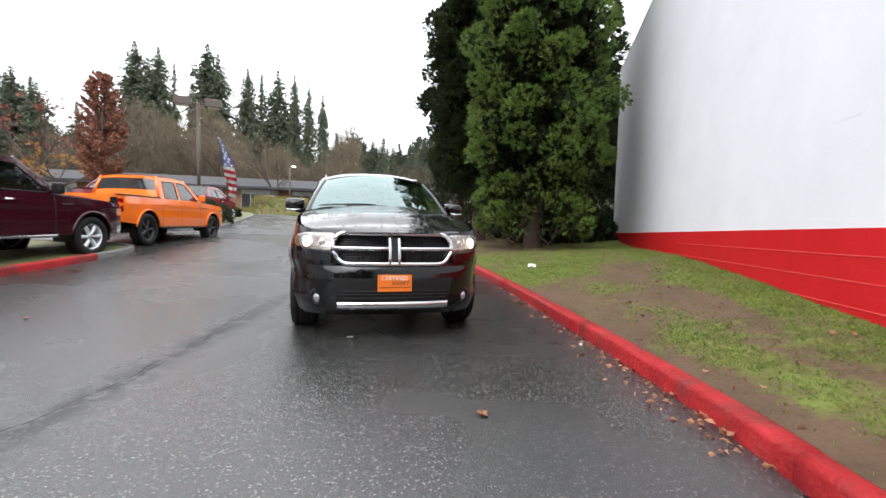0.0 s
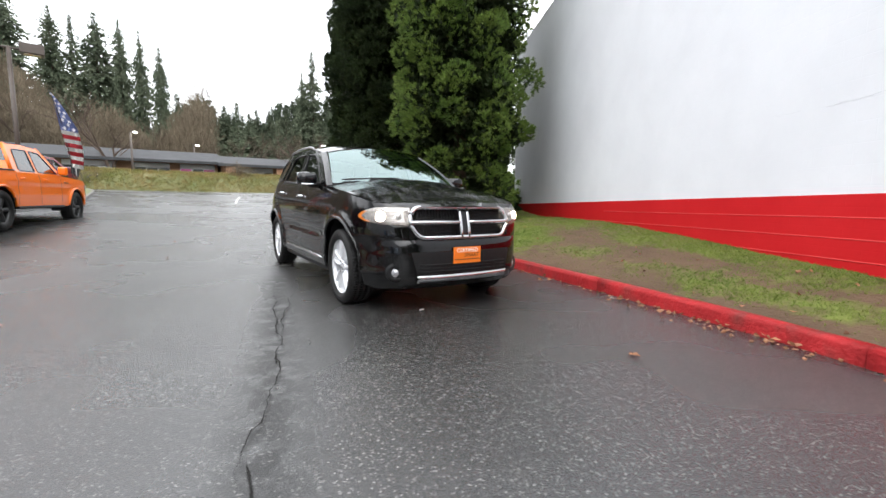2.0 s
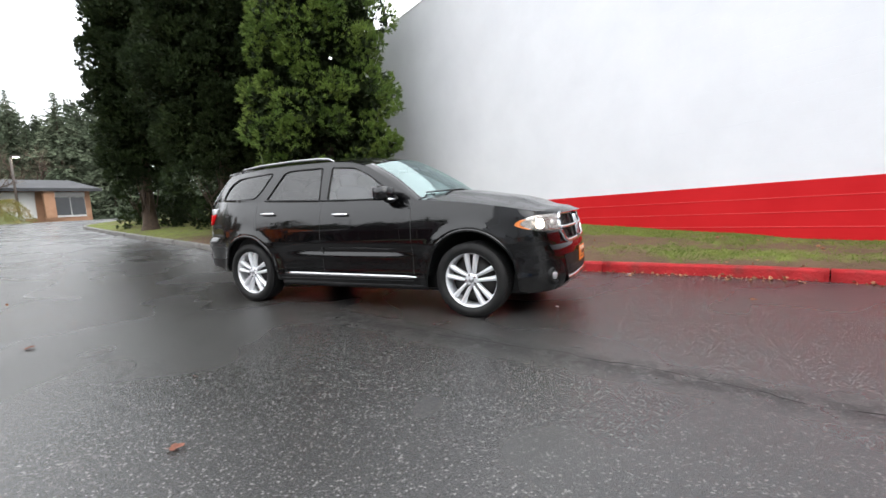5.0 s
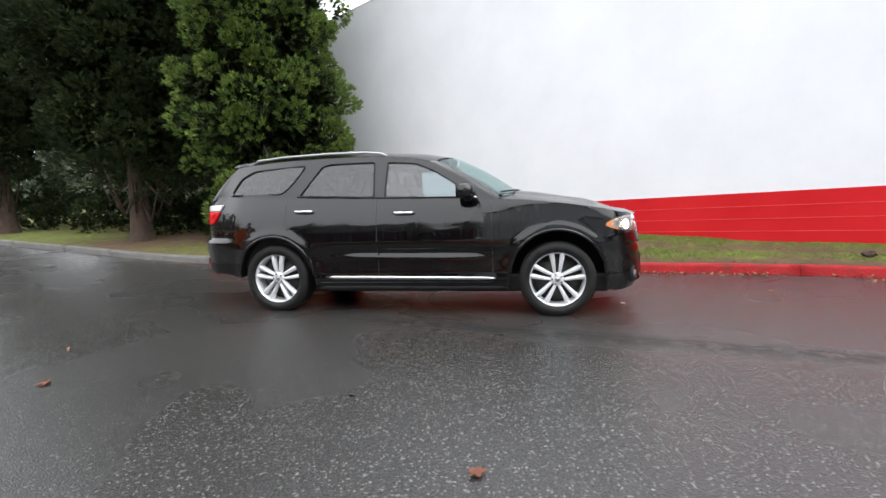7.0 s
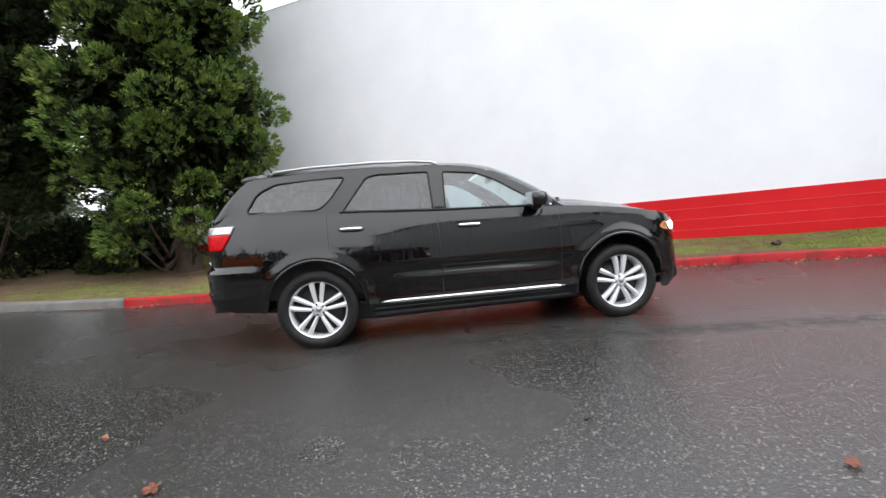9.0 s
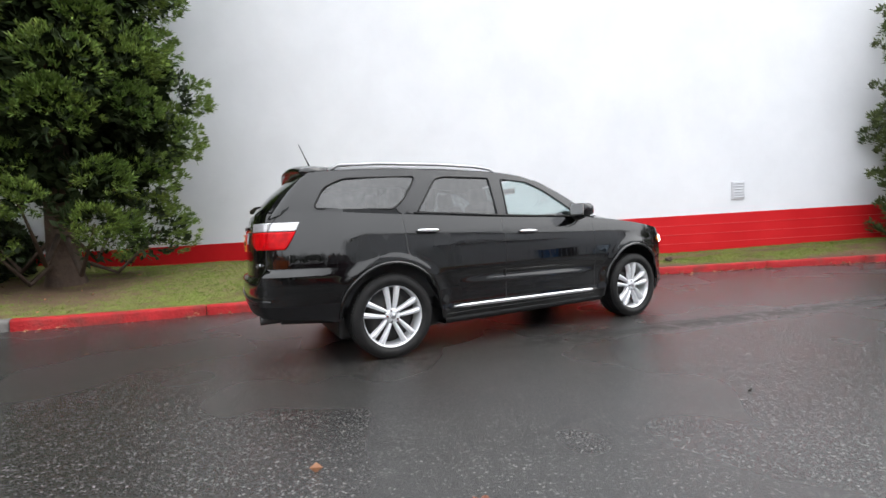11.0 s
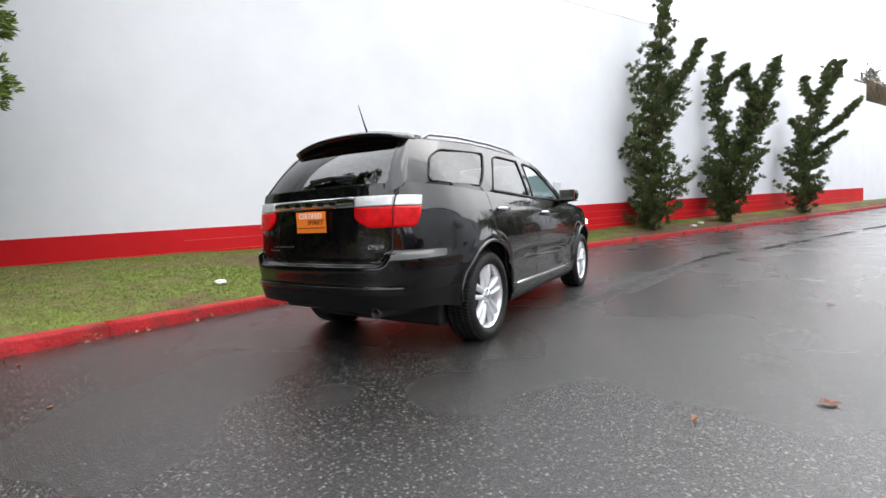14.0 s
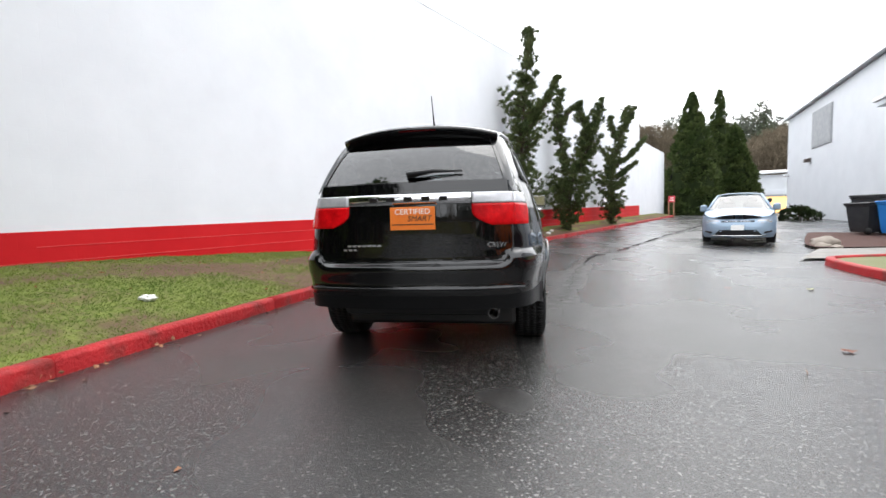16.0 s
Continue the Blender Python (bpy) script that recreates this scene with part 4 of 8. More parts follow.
def build_suv():
    car = tagged(base("sport_utility_vehicle"), "black wet sport utility vehicle with lit headlamps beside the red kerb", "car")
    shell = SUV_SHELL
    body = None
    sides = {}
    panels = shell.panels(lambda x, y, z, s: (lambda n: n and n + ("" if n in ("front_bumper", "rear_bumper", "bumper_skirt", "tailgate") else ("|r" if s < 0 else "|l")))(suv_sort(x, y, z, s)))
    for name, (v, _, f) in panels.items():
        clean = name.split("|")[0]
        ob = raw(clean, v, f, SKIRT if clean == "bumper_skirt" else BLACK_PAINT, car)
        sides[name] = ob
    body = sides["quarter_panel|r"]

    # bonnet with its raised middle and creases
    rows = []
    for y in frange(-2.29, -0.93, 34):
        t = (y + 2.29) / 1.36
        half = interp(y, [(-2.29, 0.52), (-2.2, 0.70), (-2.1, 0.79), (-1.98, 0.83), (-1.6, 0.868), (-1.2, 0.872), (-0.93, 0.868)])
        edge = interp(y, SUV_TOP) - 0.004
        row = []
        for k in range(-16, 17):
            a = k / 16
            crown = 0.075 * (1 - abs(a) ** 2.4) * (0.25 + 0.75 * min(1, t * 3))
            power = 0.018 * (1 / (1 + math.exp(-(0.50 - abs(a)) * 30))) * min(1, t * 4)
            yy = y - (0.12 * (1 - a * a) if t < 0.12 else 0.0) * (1 - t / 0.12 if t < 0.12 else 0) - 0.24 * (1 - a * a) * max(0, t - 0.5) * 2 * 0.95
            row.append((a * half, yy, edge + crown + power - 0.03 * max(0, 0.06 - t) / 0.06))
        rows.append(row)
    bm = bmesh.new()
    add_loft(bm, rows)
    part("bonnet", bm, BEADED_PAINT, car, "wet black bonnet beaded with rain")
    bm = bmesh.new()
    add_loft(bm, [[(a / 8 * 0.86, -0.90 - 0.24 * (1 - (a / 8) ** 2) - dy, z + 0.05 * (1 - (a / 8) ** 2)) for a in range(-8, 9)] for dy, z in ((0.09, 1.165), (0.02, 1.175), (-0.10, 1.17))])
    part("cowl", bm, BLACK_PLASTIC, car)

    # windscreen and its frame
    def screen(u, v, off=0.0):
        bx, tx = 0.84, 0.665
        b = Vector((bx * u, -0.95 - 0.24 * (1 - u * u), 1.195 + 0.035 * (1 - u * u)))
        t = Vector((tx * u, -0.27 - 0.13 * (1 - u * u), 1.615 + 0.085 * (1 - u * u)))
        p = b.lerp(t, v)
        return p + Vector((0, -0.5, 0.8)) * (0.03 * math.sin(math.pi * v) + off)
    bm = bmesh.new()
    add_loft(bm, [[screen(u, v) for u in frange(-0.965, 0.965, 20)] for v in frange(0.03, 0.96, 12)])
    thicken(bm)
    ws = part("windscreen", bm, WET_SCREEN, car, "clear windscreen reflecting the pale sky")
    ws.visible_shadow = False
    for s in (-1, 1):
        bm = bmesh.new()
        add_loft(bm, [[screen(s * 0.955, v, -0.012), screen(s * 0.97, v, 0.012), screen(s * 1.02, v, 0.008), Vector((s * suv_flank(-0.95 + 0.68 * v, 1.19 + 0.42 * v), -0.95 + 0.68 * v + 0.03, 1.185 + 0.425 * v))] for v in frange(-0.02, 1.0, 12)])
        part("windscreen_pillar", bm, BLACK_PAINT, car)
    for s, a in ((-1, 0.05), (1, -0.3)):
        tube("wiper", [screen(a + 0.0, 0.03, 0.02), screen(a - 0.25, 0.06, 0.025), screen(a - 0.55, 0.07, 0.02)], 0.008, BLACK_PLASTIC, car)

    # roof
    rows = []
    for y in frange(-0.27, 2.16, 28):
        e = interp(y, [(-0.27, 1.60), (-0.05, 1.655), (0.3, 1.69), (0.9, 1.705), (1.5, 1.70), (2.08, 1.675), (2.16, 1.66)])
        hw = suv_flank(y, 1.69)
        row = []
        for k in range(-12, 13):
            a = k / 12
            dy = -0.13 * (1 - a * a) * max(0.0, 1 - (y + 0.27) / 0.5)
            row.append((a * hw, y + dy, e + 0.085 * (1 - abs(a) ** 2.6) + 0.004))
        rows.append(row)
    bm = bmesh.new()
    add_loft(bm, rows)
    part("roof_panel", bm, BLACK_PAINT, car)
    bm = bmesh.new()
    add_loft(bm, [[(x * 0.97, y, z - 0.035) for x, y, z in row] for row in rows[1:-1]])
    part("headliner", bm, UPHOLSTERY, car)

    # glasshouse sides
    for s in (-1, 1):
        def put(y, z, out=0.0):
            return Vector((s * (suv_flank(y, z) + out), y, z))
        bm = bmesh.new()
        flat_fill(bm, SIDE_OUT, [QUARTER_WIN, REAR_WIN, FRONT_WIN], put, 0.05)
        bmesh.ops.recalc_face_normals(bm, faces=bm.faces)
        part("pillar_frame", bm, BLACK_PAINT, car)
        for nm, win, mat in (("quarter_window", QUARTER_WIN, TINT), ("rear_door_window", REAR_WIN, TINT), ("front_door_window", FRONT_WIN, CLEAR)):
            bm = bmesh.new()
            flat_fill(bm, win, [], lambda a, b: put(a, b, -0.006), 0.08)
            thicken(bm)
            ob = part(nm, bm, mat, car)
            ob.visible_shadow = False
            tube("window_seal", [put(a, b, 0.002) for a, b in win + win[:1]], 0.009, BLACK_PLASTIC, car, 6)
        # belt moulding, side crease moulding and sill strip
        tube("belt_moulding", [put(y, interp(y, SUV_TOP) + 0.018, 0.004) for y in frange(-0.72, 1.25, 16)], 0.009, BLACK_PLASTIC, car, 6)
        tube("sill_strip", [shell.side(y, 0.385 + 0.018 * (y + 0.9) / 1.8, s, 0.006) for y in frange(-0.92, 0.93, 16)], [0.006] + [0.019] * 15 + [0.008], CHROME, car, 8, "bright chrome strip along the sill", flat=0.6)
        sill = [[Vector((s * 0.88, y, 0.31)), Vector((s * 0.905, y, 0.295)), Vector((s * 0.88, y, 0.245)), Vector((s * 0.60, y, 0.235))] for y in (-1.03, -0.3, 0.4, 1.0)]
        bm = bmesh.new()
        add_loft(bm, sill)
        part("sill_panel", bm, BLACK_PLASTIC, car)
        # door seams
        for pts in ([(-0.89, z) for z in frange(0.36, 1.17, 12)], [(0.32, z) for z in frange(0.34, 1.22, 12)],
                    [(interp(z, [(0.34, 1.0), (0.5, 1.09), (0.8, 1.28), (0.95, 1.37), (1.3, 1.37)]), z) for z in frange(0.36, 1.27, 16)],
                    [(y, 0.345) for y in frange(-0.88, 1.0, 14)]):
            tube("door_seam", [shell.side(y, z, s, -0.002) for y, z in pts], 0.0045, BLACK_INK, car, 5)
        for yc in (1.15, 0.02):
            zc = 1.127 if yc > 1 else 1.077
            bm = bmesh.new()
            a, b = yc + 0.115, yc - 0.115
            pts = [shell.side(a, zc, s, 0.004), shell.side(a - 0.03, zc, s, 0.032), shell.side(yc, zc - 0.002, s, 0.036), shell.side(b + 0.03, zc - 0.004, s, 0.032), shell.side(b, zc - 0.005, s, 0.004)]
            add_tube(bm, pts, [0.012, 0.016, 0.017, 0.016, 0.012], 8)
            bmesh.ops.recalc_face_normals(bm, faces=bm.faces)
            door = sides[("rear_door" if yc > 1 else "front_door") + ("|r" if s < 0 else "|l")]
            part("door_handle", bm, CHROME, door, "chrome pull handle")
        # arch lips and wheel housings
        for a in AXLES:
            pts = []
            for k in range(0, 25):
                q = math.pi * (0.02 + 0.96 * k / 24)
                y, z = a + 0.462 * math.cos(q), 0.40 + 0.462 * math.sin(q)
                pts.append(shell.side(y, z, s, 0.0) + Vector((s * 0.002, 0, 0)))
            tube("arch_lip", pts, 0.016, BLACK_PAINT, car, 8)
            bm = bmesh.new()
            add_loft(bm, [[(s * x, a + 0.468 * math.cos(q), 0.40 + 0.468 * math.sin(q)) for x in (0.895, 0.60)] + [(s * 0.58, a, 0.40)] for q in (math.pi * k / 20 for k in range(0, 21))])
            part("wheel_housing", bm, BLACK_PLASTIC, car)
        # mirror
        bm = bmesh.new()
        rows = []
        for t, sc in ((0, 0.35), (0.12, 0.8), (0.4, 1.0), (0.75, 1.0), (0.95, 0.85), (1.0, 0.6)):
            y = -0.74 + 0.17 * t
            ring = []
            for k in range(12):
                q = 2 * math.pi * k / 12
                cx, cz = abs(math.cos(q)) ** 0.6 * math.copysign(1, math.cos(q)), abs(math.sin(q)) ** 0.6 * math.copysign(1, math.sin(q))
                ring.append((s * (1.005 + 0.115 * sc * cx), y, 1.27 + 0.074 * sc * cz))
            rows.append(ring)
        add_loft(bm, rows, closed=True, cap=True)
        bmesh.ops.recalc_face_normals(bm, faces=bm.faces)
        mir = part("door_mirror", bm, GLOSS_BLACK, car, "black door mirror")
        tube("mirror_arm", [(s * 0.87, -0.66, 1.20), (s * 0.95, -0.66, 1.195), (s * 0.99, -0.66, 1.21)], 0.03, BLACK_PLASTIC, mir, 8, flat=1.4)
        box("mirror_glass", (s * 1.005, -0.566, 1.275), (0.19, 0.006, 0.13), CHROME, mir, 0.004)
        tube("mirror_strip", [(s * 0.93, -0.752, 1.205), (s * 1.01, -0.765, 1.20), (s * 1.09, -0.745, 1.205)], 0.01, CHROME, mir, 6)
        # roof rail
        rail = [(1.93, 1.69), (1.86, 1.735), (1.5, 1.752), (0.9, 1.757), (0.5, 1.747), (0.32, 1.728), (0.24, 1.69)]
        tube("roof_rail", [(s * (suv_flank(y, 1.70) - 0.035), y, z) for y, z in rail], [0.010, 0.014, 0.014, 0.014, 0.014, 0.013, 0.010], RAIL_SILVER, car, 8, "satin silver roof rail", flat=0.9)
        # headlamp: silver bowl, cover, two round lamps, amber tip
        def lamp_row(v, n, out, a=0.0, b=1.0):
            z = 0.803 + 0.168 * v
            tip = -1.975 - (0.95 if v < 0.55 else 0.75) * abs(v - 0.55) ** 1.8
            full = shell.run(z, 0.525 + 0.03 * (1 - v), tip, 40, s, out, True)
            return [full[int(round(40 * (a + (b - a) * k / n)))] for k in range(n + 1)]
        bm = bmesh.new()
        add_loft(bm, [lamp_row(0, 20, -0.01)] + [lamp_row(v, 20, 0.006) for v in frange(0, 1, 8)] + [lamp_row(1, 20, -0.01)])
        bmesh.ops.recalc_face_normals(bm, faces=bm.faces)
        hl = part("headlamp", bm, LIT_BOWL, car, "lit headlamp with amber corner marker")
        bm = bmesh.new()
        add_loft(bm, [lamp_row(0, 20, -0.01)] + [lamp_row(v, 20, 0.020 if 0 < v < 1 else 0.012) for v in frange(0, 1, 8)] + [lamp_row(1, 20, -0.01)])
        thicken(bm, 0.003)
        ob = part("lamp_cover", bm, LAMP_GLASS, hl)
        ob.visible_shadow = False
        for x, r in ((0.765, 0.050), (0.635, 0.036)):
            q = shell.end(x, 0.888, True)
            m = Matrix.Translation((s * x, q.y - 0.002, 0.888)) @ Matrix.Rotation(radians(-90 + s * (30 if x > 0.7 else 16)), 4, "Z")
            bm = bmesh.new()
            add_lathe(bm, [(0.0, 0.018), (r * 0.4, 0.016), (r * 0.75, 0.010), (r * 0.9, 0.002), (r * 0.92, -0.02)], 20, m)
            bmesh.ops.recalc_face_normals(bm, faces=bm.faces)
            part("lamp_bulb", bm, BEAM if x > 0.7 else SIDE_BEAM, hl, "glowing warm white bulb" if x > 0.7 else "clear round turn lamp")
        bm = bmesh.new()
        add_loft(bm, [lamp_row(v, 4, 0.010, 0.9, 1.0) for v in frange(0.25, 0.8, 6)])
        part("corner_marker", bm, AMBER, hl, "amber corner marker")
        # fog lamp
        q = shell.end(0.665, 0.395, True)
        m = Matrix.Translation((s * 0.665, q.y + 0.01, 0.395)) @ Matrix.Rotation(radians(-90 + s * 25), 4, "Z")
        bm = bmesh.new()
        add_lathe(bm, [(0.046, -0.03), (0.046, 0.004), (0.058, 0.010), (0.084, 0.006), (0.094, -0.012)], 28, m)
        bmesh.ops.recalc_face_normals(bm, faces=bm.faces)
        part("fog_surround", bm, BLACK_PLASTIC, car)
        bm = bmesh.new()
        add_lathe(bm, [(0.0, 0.020), (0.024, 0.016), (0.034, 0.008), (0.040, 0.010), (0.045, 0.0), (0.045, -0.03)], 24, m)
        bmesh.ops.recalc_face_normals(bm, faces=bm.faces)
        part("fog_lamp", bm, CLEAR_LENS, car, "round clear fog lamp")
    # bumper details at the front
    def front(x, z, out=0.0):
        return shell.end(x, z, True, out) if abs(x) > 0.02 else Vector((x, shell.end(0.02, z, True, out).y, z))
    back_panel = [[front(x, z, -0.06) for x in frange(-0.58, 0.58, 20)] for z in frange(0.68, 0.99, 4)]
    bm = bmesh.new()
    add_loft(bm, back_panel)
    grille = part("grille", bm, BLACK_PLASTIC, car, "black grille with a chrome crosshair surround")
    ring = rounded([(-0.50, 0.97), (0.50, 0.97), (0.555, 0.84), (0.47, 0.70), (-0.47, 0.70), (-0.555, 0.84)], 0.07, 5)
    def ring_line(pts, off):
        return [front(a, b, off) for a, b in pts]
    full = []
    for p, q in zip(ring, ring[1:] + ring[:1]):
        n = max(1, int(math.dist(p, q) / 0.06))
        full += [(p[0] + (q[0] - p[0]) * i / n, p[1] + (q[1] - p[1]) * i / n) for i in range(n)]
    tube("grille_surround", ring_line(full + full[:1], 0.004), 0.021, CHROME, grille, 8, "chrome surround")
    for s in (-1, 1):
        for pts in ([(s * 0.042, z) for z in frange(0.70, 0.965, 6)],):
            tube("grille_bar", ring_line(pts, 0.012), 0.017, CHROME, grille, 8)
        tube("grille_bar", ring_line([(s * x, 0.838) for x in frange(0.05, 0.545, 8)], 0.010), 0.019, CHROME, grille, 8)
        for z in frange(0.725, 0.80, 4) + frange(0.875, 0.95, 4):
            tube("mesh_bar", ring_line([(s * x, z) for x in frange(0.07, 0.51, 6)], -0.03), 0.0035, GLOSS_BLACK, grille, 5)
        for x in frange(0.08, 0.5, 14):
            tube("mesh_bar", ring_line([(s * x, 0.715), (s * x, 0.955)], -0.032), 0.0035, GLOSS_BLACK, grille, 5)
    bm = bmesh.new()
    add_loft(bm, [[front(x, z, o) for x in frange(-0.03, 0.03, 4)] for z, o in ((0.70, 0.01), (0.78, 0.014), (0.86, 0.016), (0.96, 0.01))])
    part("grille_bar", bm, GLOSS_BLACK, grille)
    bm = bmesh.new()
    add_loft(bm, [[front(x, z, o) for x in frange(-0.50, 0.50, 24)] for z, o in ((0.292, -0.005), (0.297, 0.018), (0.33, 0.026), (0.360, 0.020), (0.365, -0.005))])
    part("bumper_strip", bm, CHROME, car, "bright chrome strip across the bumper")
    bm = bmesh.new()
    add_loft(bm, [[front(x, z, 0.004) for x in frange(-0.50 - 0.05 * (z - 0.37) / 0.2, 0.50 + 0.05 * (z - 0.37) / 0.2, 20)] for z in frange(0.37, 0.575, 6)])
    intake = part("air_intake", bm, BLACK_PLASTIC, car, "matt black lower air intake")
    for z in (0.40, 0.43, 0.46):
        tube("slat", [front(x, z, 0.008) for x in frange(-0.48, 0.48, 12)], 0.005, BLACK_PLASTIC, intake, 5)
    # under tray and firewall
    # Assumed parts, hung low to block red light reflected under the car.
    box("underbody", (0, -0.05, 0.30), (1.40, 4.0, 0.20), BLACK_INK, car, 0.03)
    box("fuel_tank", (0.1, 0.75, 0.265), (1.05, 0.95, 0.21), BLACK_INK, car, 0.05)
    box("gearbox", (0, -0.35, 0.265), (0.9, 1.3, 0.21), BLACK_INK, car, 0.06)
    box("engine_cradle", (0, -1.5, 0.27), (1.05, 0.8, 0.20), BLACK_INK, car, 0.05)
    box("rear_cradle", (0, 1.52, 0.32), (1.0, 0.5, 0.20), BLACK_INK, car, 0.05)
    tube("exhaust_pipe", [(-0.35, -1.0, 0.27), (-0.40, 0.4, 0.26), (-0.45, 1.2, 0.30), (-0.5, 1.9, 0.36), (-0.55, 2.4, 0.42)], 0.045, DARK_METAL, car, 8)
    for a in AXLES:
        tube("axle", [(-0.7, a, 0.36), (0.7, a, 0.36)], 0.045, BLACK_INK, car, 8)
    box("spare_wheel_well", (0, 2.1, 0.44), (1.1, 0.7, 0.12), BLACK_INK, car, 0.05)
    box("chin", (0, -2.14, 0.262), (1.2, 0.30, 0.05), BLACK_PLASTIC, car, 0.02)

    # tailgate glass and corners
    def base_y(u):
        return shell.end(max(0.02, abs(0.665 * u)), 1.302, False).y - 0.004
    def tail(u, v, off=0.0):
        b = Vector((0.665 * u, base_y(u), 1.302))
        t = Vector((0.535 * u, 2.19 - 0.06 * u * u, 1.668))
        return b.lerp(t, v) + Vector((0, 0.7, 0.7)) * (0.025 * math.sin(math.pi * v) + off)
    bm = bmesh.new()
    add_loft(bm, [[tail(u, v) for u in frange(-0.985, 0.985, 20)] for v in frange(0.03, 0.985, 8)])
    thicken(bm)
    rg = part("rear_window", bm, TINT, car, "dark rear window streaked with rain")
    rg.visible_shadow = False
    bm = bmesh.new()
    outer = [(-1.0, 0.0), (1.0, 0.0), (1.0, 1.0), (-1.0, 1.0)]
    inner = rounded([(-0.965, 0.05), (0.965, 0.05), (0.96, 0.97), (-0.96, 0.97)], 0.04, 4)
    flat_fill(bm, outer, [inner], lambda a, b: tail(a, b, 0.002), 0.08)
    bmesh.ops.recalc_face_normals(bm, faces=bm.faces)
    part("window_surround", bm, GLOSS_BLACK, car)
    for s in (-1, 1):
        bm = bmesh.new()
        rows = []
        for v in frange(0, 1, 12):
            y = 2.43 - 0.27 * v - 0.06 * math.sin(math.pi * v) * 0
            z = 1.315 + 0.35 * v
            yy = interp(z, [(1.31, 2.34), (1.345, 2.32), (1.44, 2.27), (1.60, 2.17), (1.675, 2.06)])
            p = Vector((s * suv_flank(yy, z), yy, z))
            q = tail(s * 1.0, v * 1.1 - 0.1, 0.002)
            mid = p.lerp(q, 0.5) + Vector((s * 0.016, 0.016, 0))
            rows.append([p, p.lerp(q, 0.25) + Vector((s * 0.013, 0.010, 0)), mid, p.lerp(q, 0.75) + Vector((s * 0.010, 0.013, 0)), q])
        add_loft(bm, rows)
        part("rear_pillar", bm, BLACK_PAINT, car)
    # spoiler
    rows = []
    for a in frange(-1, 1, 20):
        x = 0.585 * a
        dz = -0.065 * abs(a) ** 2.6
        dy = -0.05 * a * a
        sec = [(2.00, 1.775), (2.10, 1.777), (2.18, 1.768), (2.225, 1.752), (2.24, 1.738), (2.232, 1.722), (2.21, 1.70), (2.185, 1.672), (2.02, 1.64)]
        rows.append([(x, y + dy, z + dz) for y, z in sec])
    bm = bmesh.new()
    add_loft(bm, rows, closed=True, cap=True)
    bmesh.ops.recalc_face_normals(bm, faces=bm.faces)
    sp_ = part("spoiler", bm, BLACK_PAINT, car)
    bm = bmesh.new()
    add_loft(bm, [[(x, 2.243 - 0.11 * x * x - dy, z) for x in frange(-0.14, 0.14, 8)] for z, dy in ((1.716, 0.010), (1.727, 0.0))])
    part("high_brake_lamp", bm, DARK_RED, sp_, "dark red brake lamp strip")
    # rear lamps: red below, silver strip above, an inner and an outer piece a side
    def along(z, lo, hi, n, s, out):
        return shell.run(z, lo, hi, n, s, out, False)
    for s in (-1, 1):
        tl = None
        for piece in ("inner", "outer"):
            for z0, z1, mat in ((1.02, 1.163, LIT_LENS), (1.167, 1.238, STRIP_LENS)):
                rows = []
                for k, z in enumerate([z0] + frange(z0, z1, 8) + [z1]):
                    f = (z - 1.02) / 0.218
                    lo = 0.425 + 0.13 * max(0.0, 1 - f / 0.45) ** 2.2
                    hi = 2.37 - 0.13 * f ** 0.8
                    edge = k in (0, 10)
                    row = along(z, lo if piece == "inner" else 0.692, -0.686 if piece == "inner" else hi, 16, s, -0.01 if edge else 0.016)
                    if not edge:
                        ends_ = along(z, lo if piece == "inner" else 0.692, -0.686 if piece == "inner" else hi, 16, s, -0.01)
                        row = [ends_[0]] + row + [ends_[-1]]
                    else:
                        row = [row[0]] + row + [row[-1]]
                    rows.append(row)
                bm = bmesh.new()
                add_loft(bm, rows)
                bmesh.ops.remove_doubles(bm, verts=bm.verts, dist=0.0004)
                bmesh.ops.recalc_face_normals(bm, faces=bm.faces)
                ob = part("tail_lamp" if tl is None else "lamp_lens", bm, mat, tl or car, "red tail lamp with silver upper strip" if tl is None else "", smooth=False)
                shade(ob.data, True)
                tl = tl or ob
    bm = bmesh.new()
    add_loft(bm, [[shell.end(x, z, False, o) if abs(x) > 0.02 else Vector((x, shell.end(0.02, z, False, o).y, z)) for x in frange(-0.42, 0.42, 20)] for z, o in ((1.165, -0.004), (1.168, 0.014), (1.236, 0.018), (1.24, -0.004))])
    bar = part("tailgate_bar", bm, CHROME, car, "chrome bar with raised black letters")
    for k in range(5):
        x = 0.24 - k * 0.12
        box("badge_bar", (x, shell.end(0.02 + abs(x), 1.20, False, 0.02).y, 1.203), (0.055, 0.006, 0.03), GLOSS_BLACK, bar, 0.002)
    for x0, n, zz in ((0.42, 7, 0.895), (0.45, 3, 0.868)):
        for k in range(n):
            box("badge_bar", (x0 - k * 0.035, shell.end(0.3, zz, False, 0.003).y, zz), (0.026, 0.004, 0.014), CHROME, car, 0.001)
    # bumper ledges
    tube("bumper_ledge", [shell.end(x, 0.605 - 0.05 * (abs(x) > 0.66) * (abs(x) - 0.66), False, 0.002) if abs(x) > 0.02 else Vector((x, shell.end(0.02, 0.605, False).y, 0.605)) for x in frange(-0.76, 0.76, 26)], 0.012, GLOSS_BLACK, car, 6, flat=0.6)
    tube("tailgate_seam", [shell.end(x, 0.782, False, -0.004) if abs(x) > 0.02 else Vector((x, shell.end(0.02, 0.782, False).y, 0.782)) for x in frange(-0.64, 0.64, 20)], 0.005, BLACK_INK, car, 5)
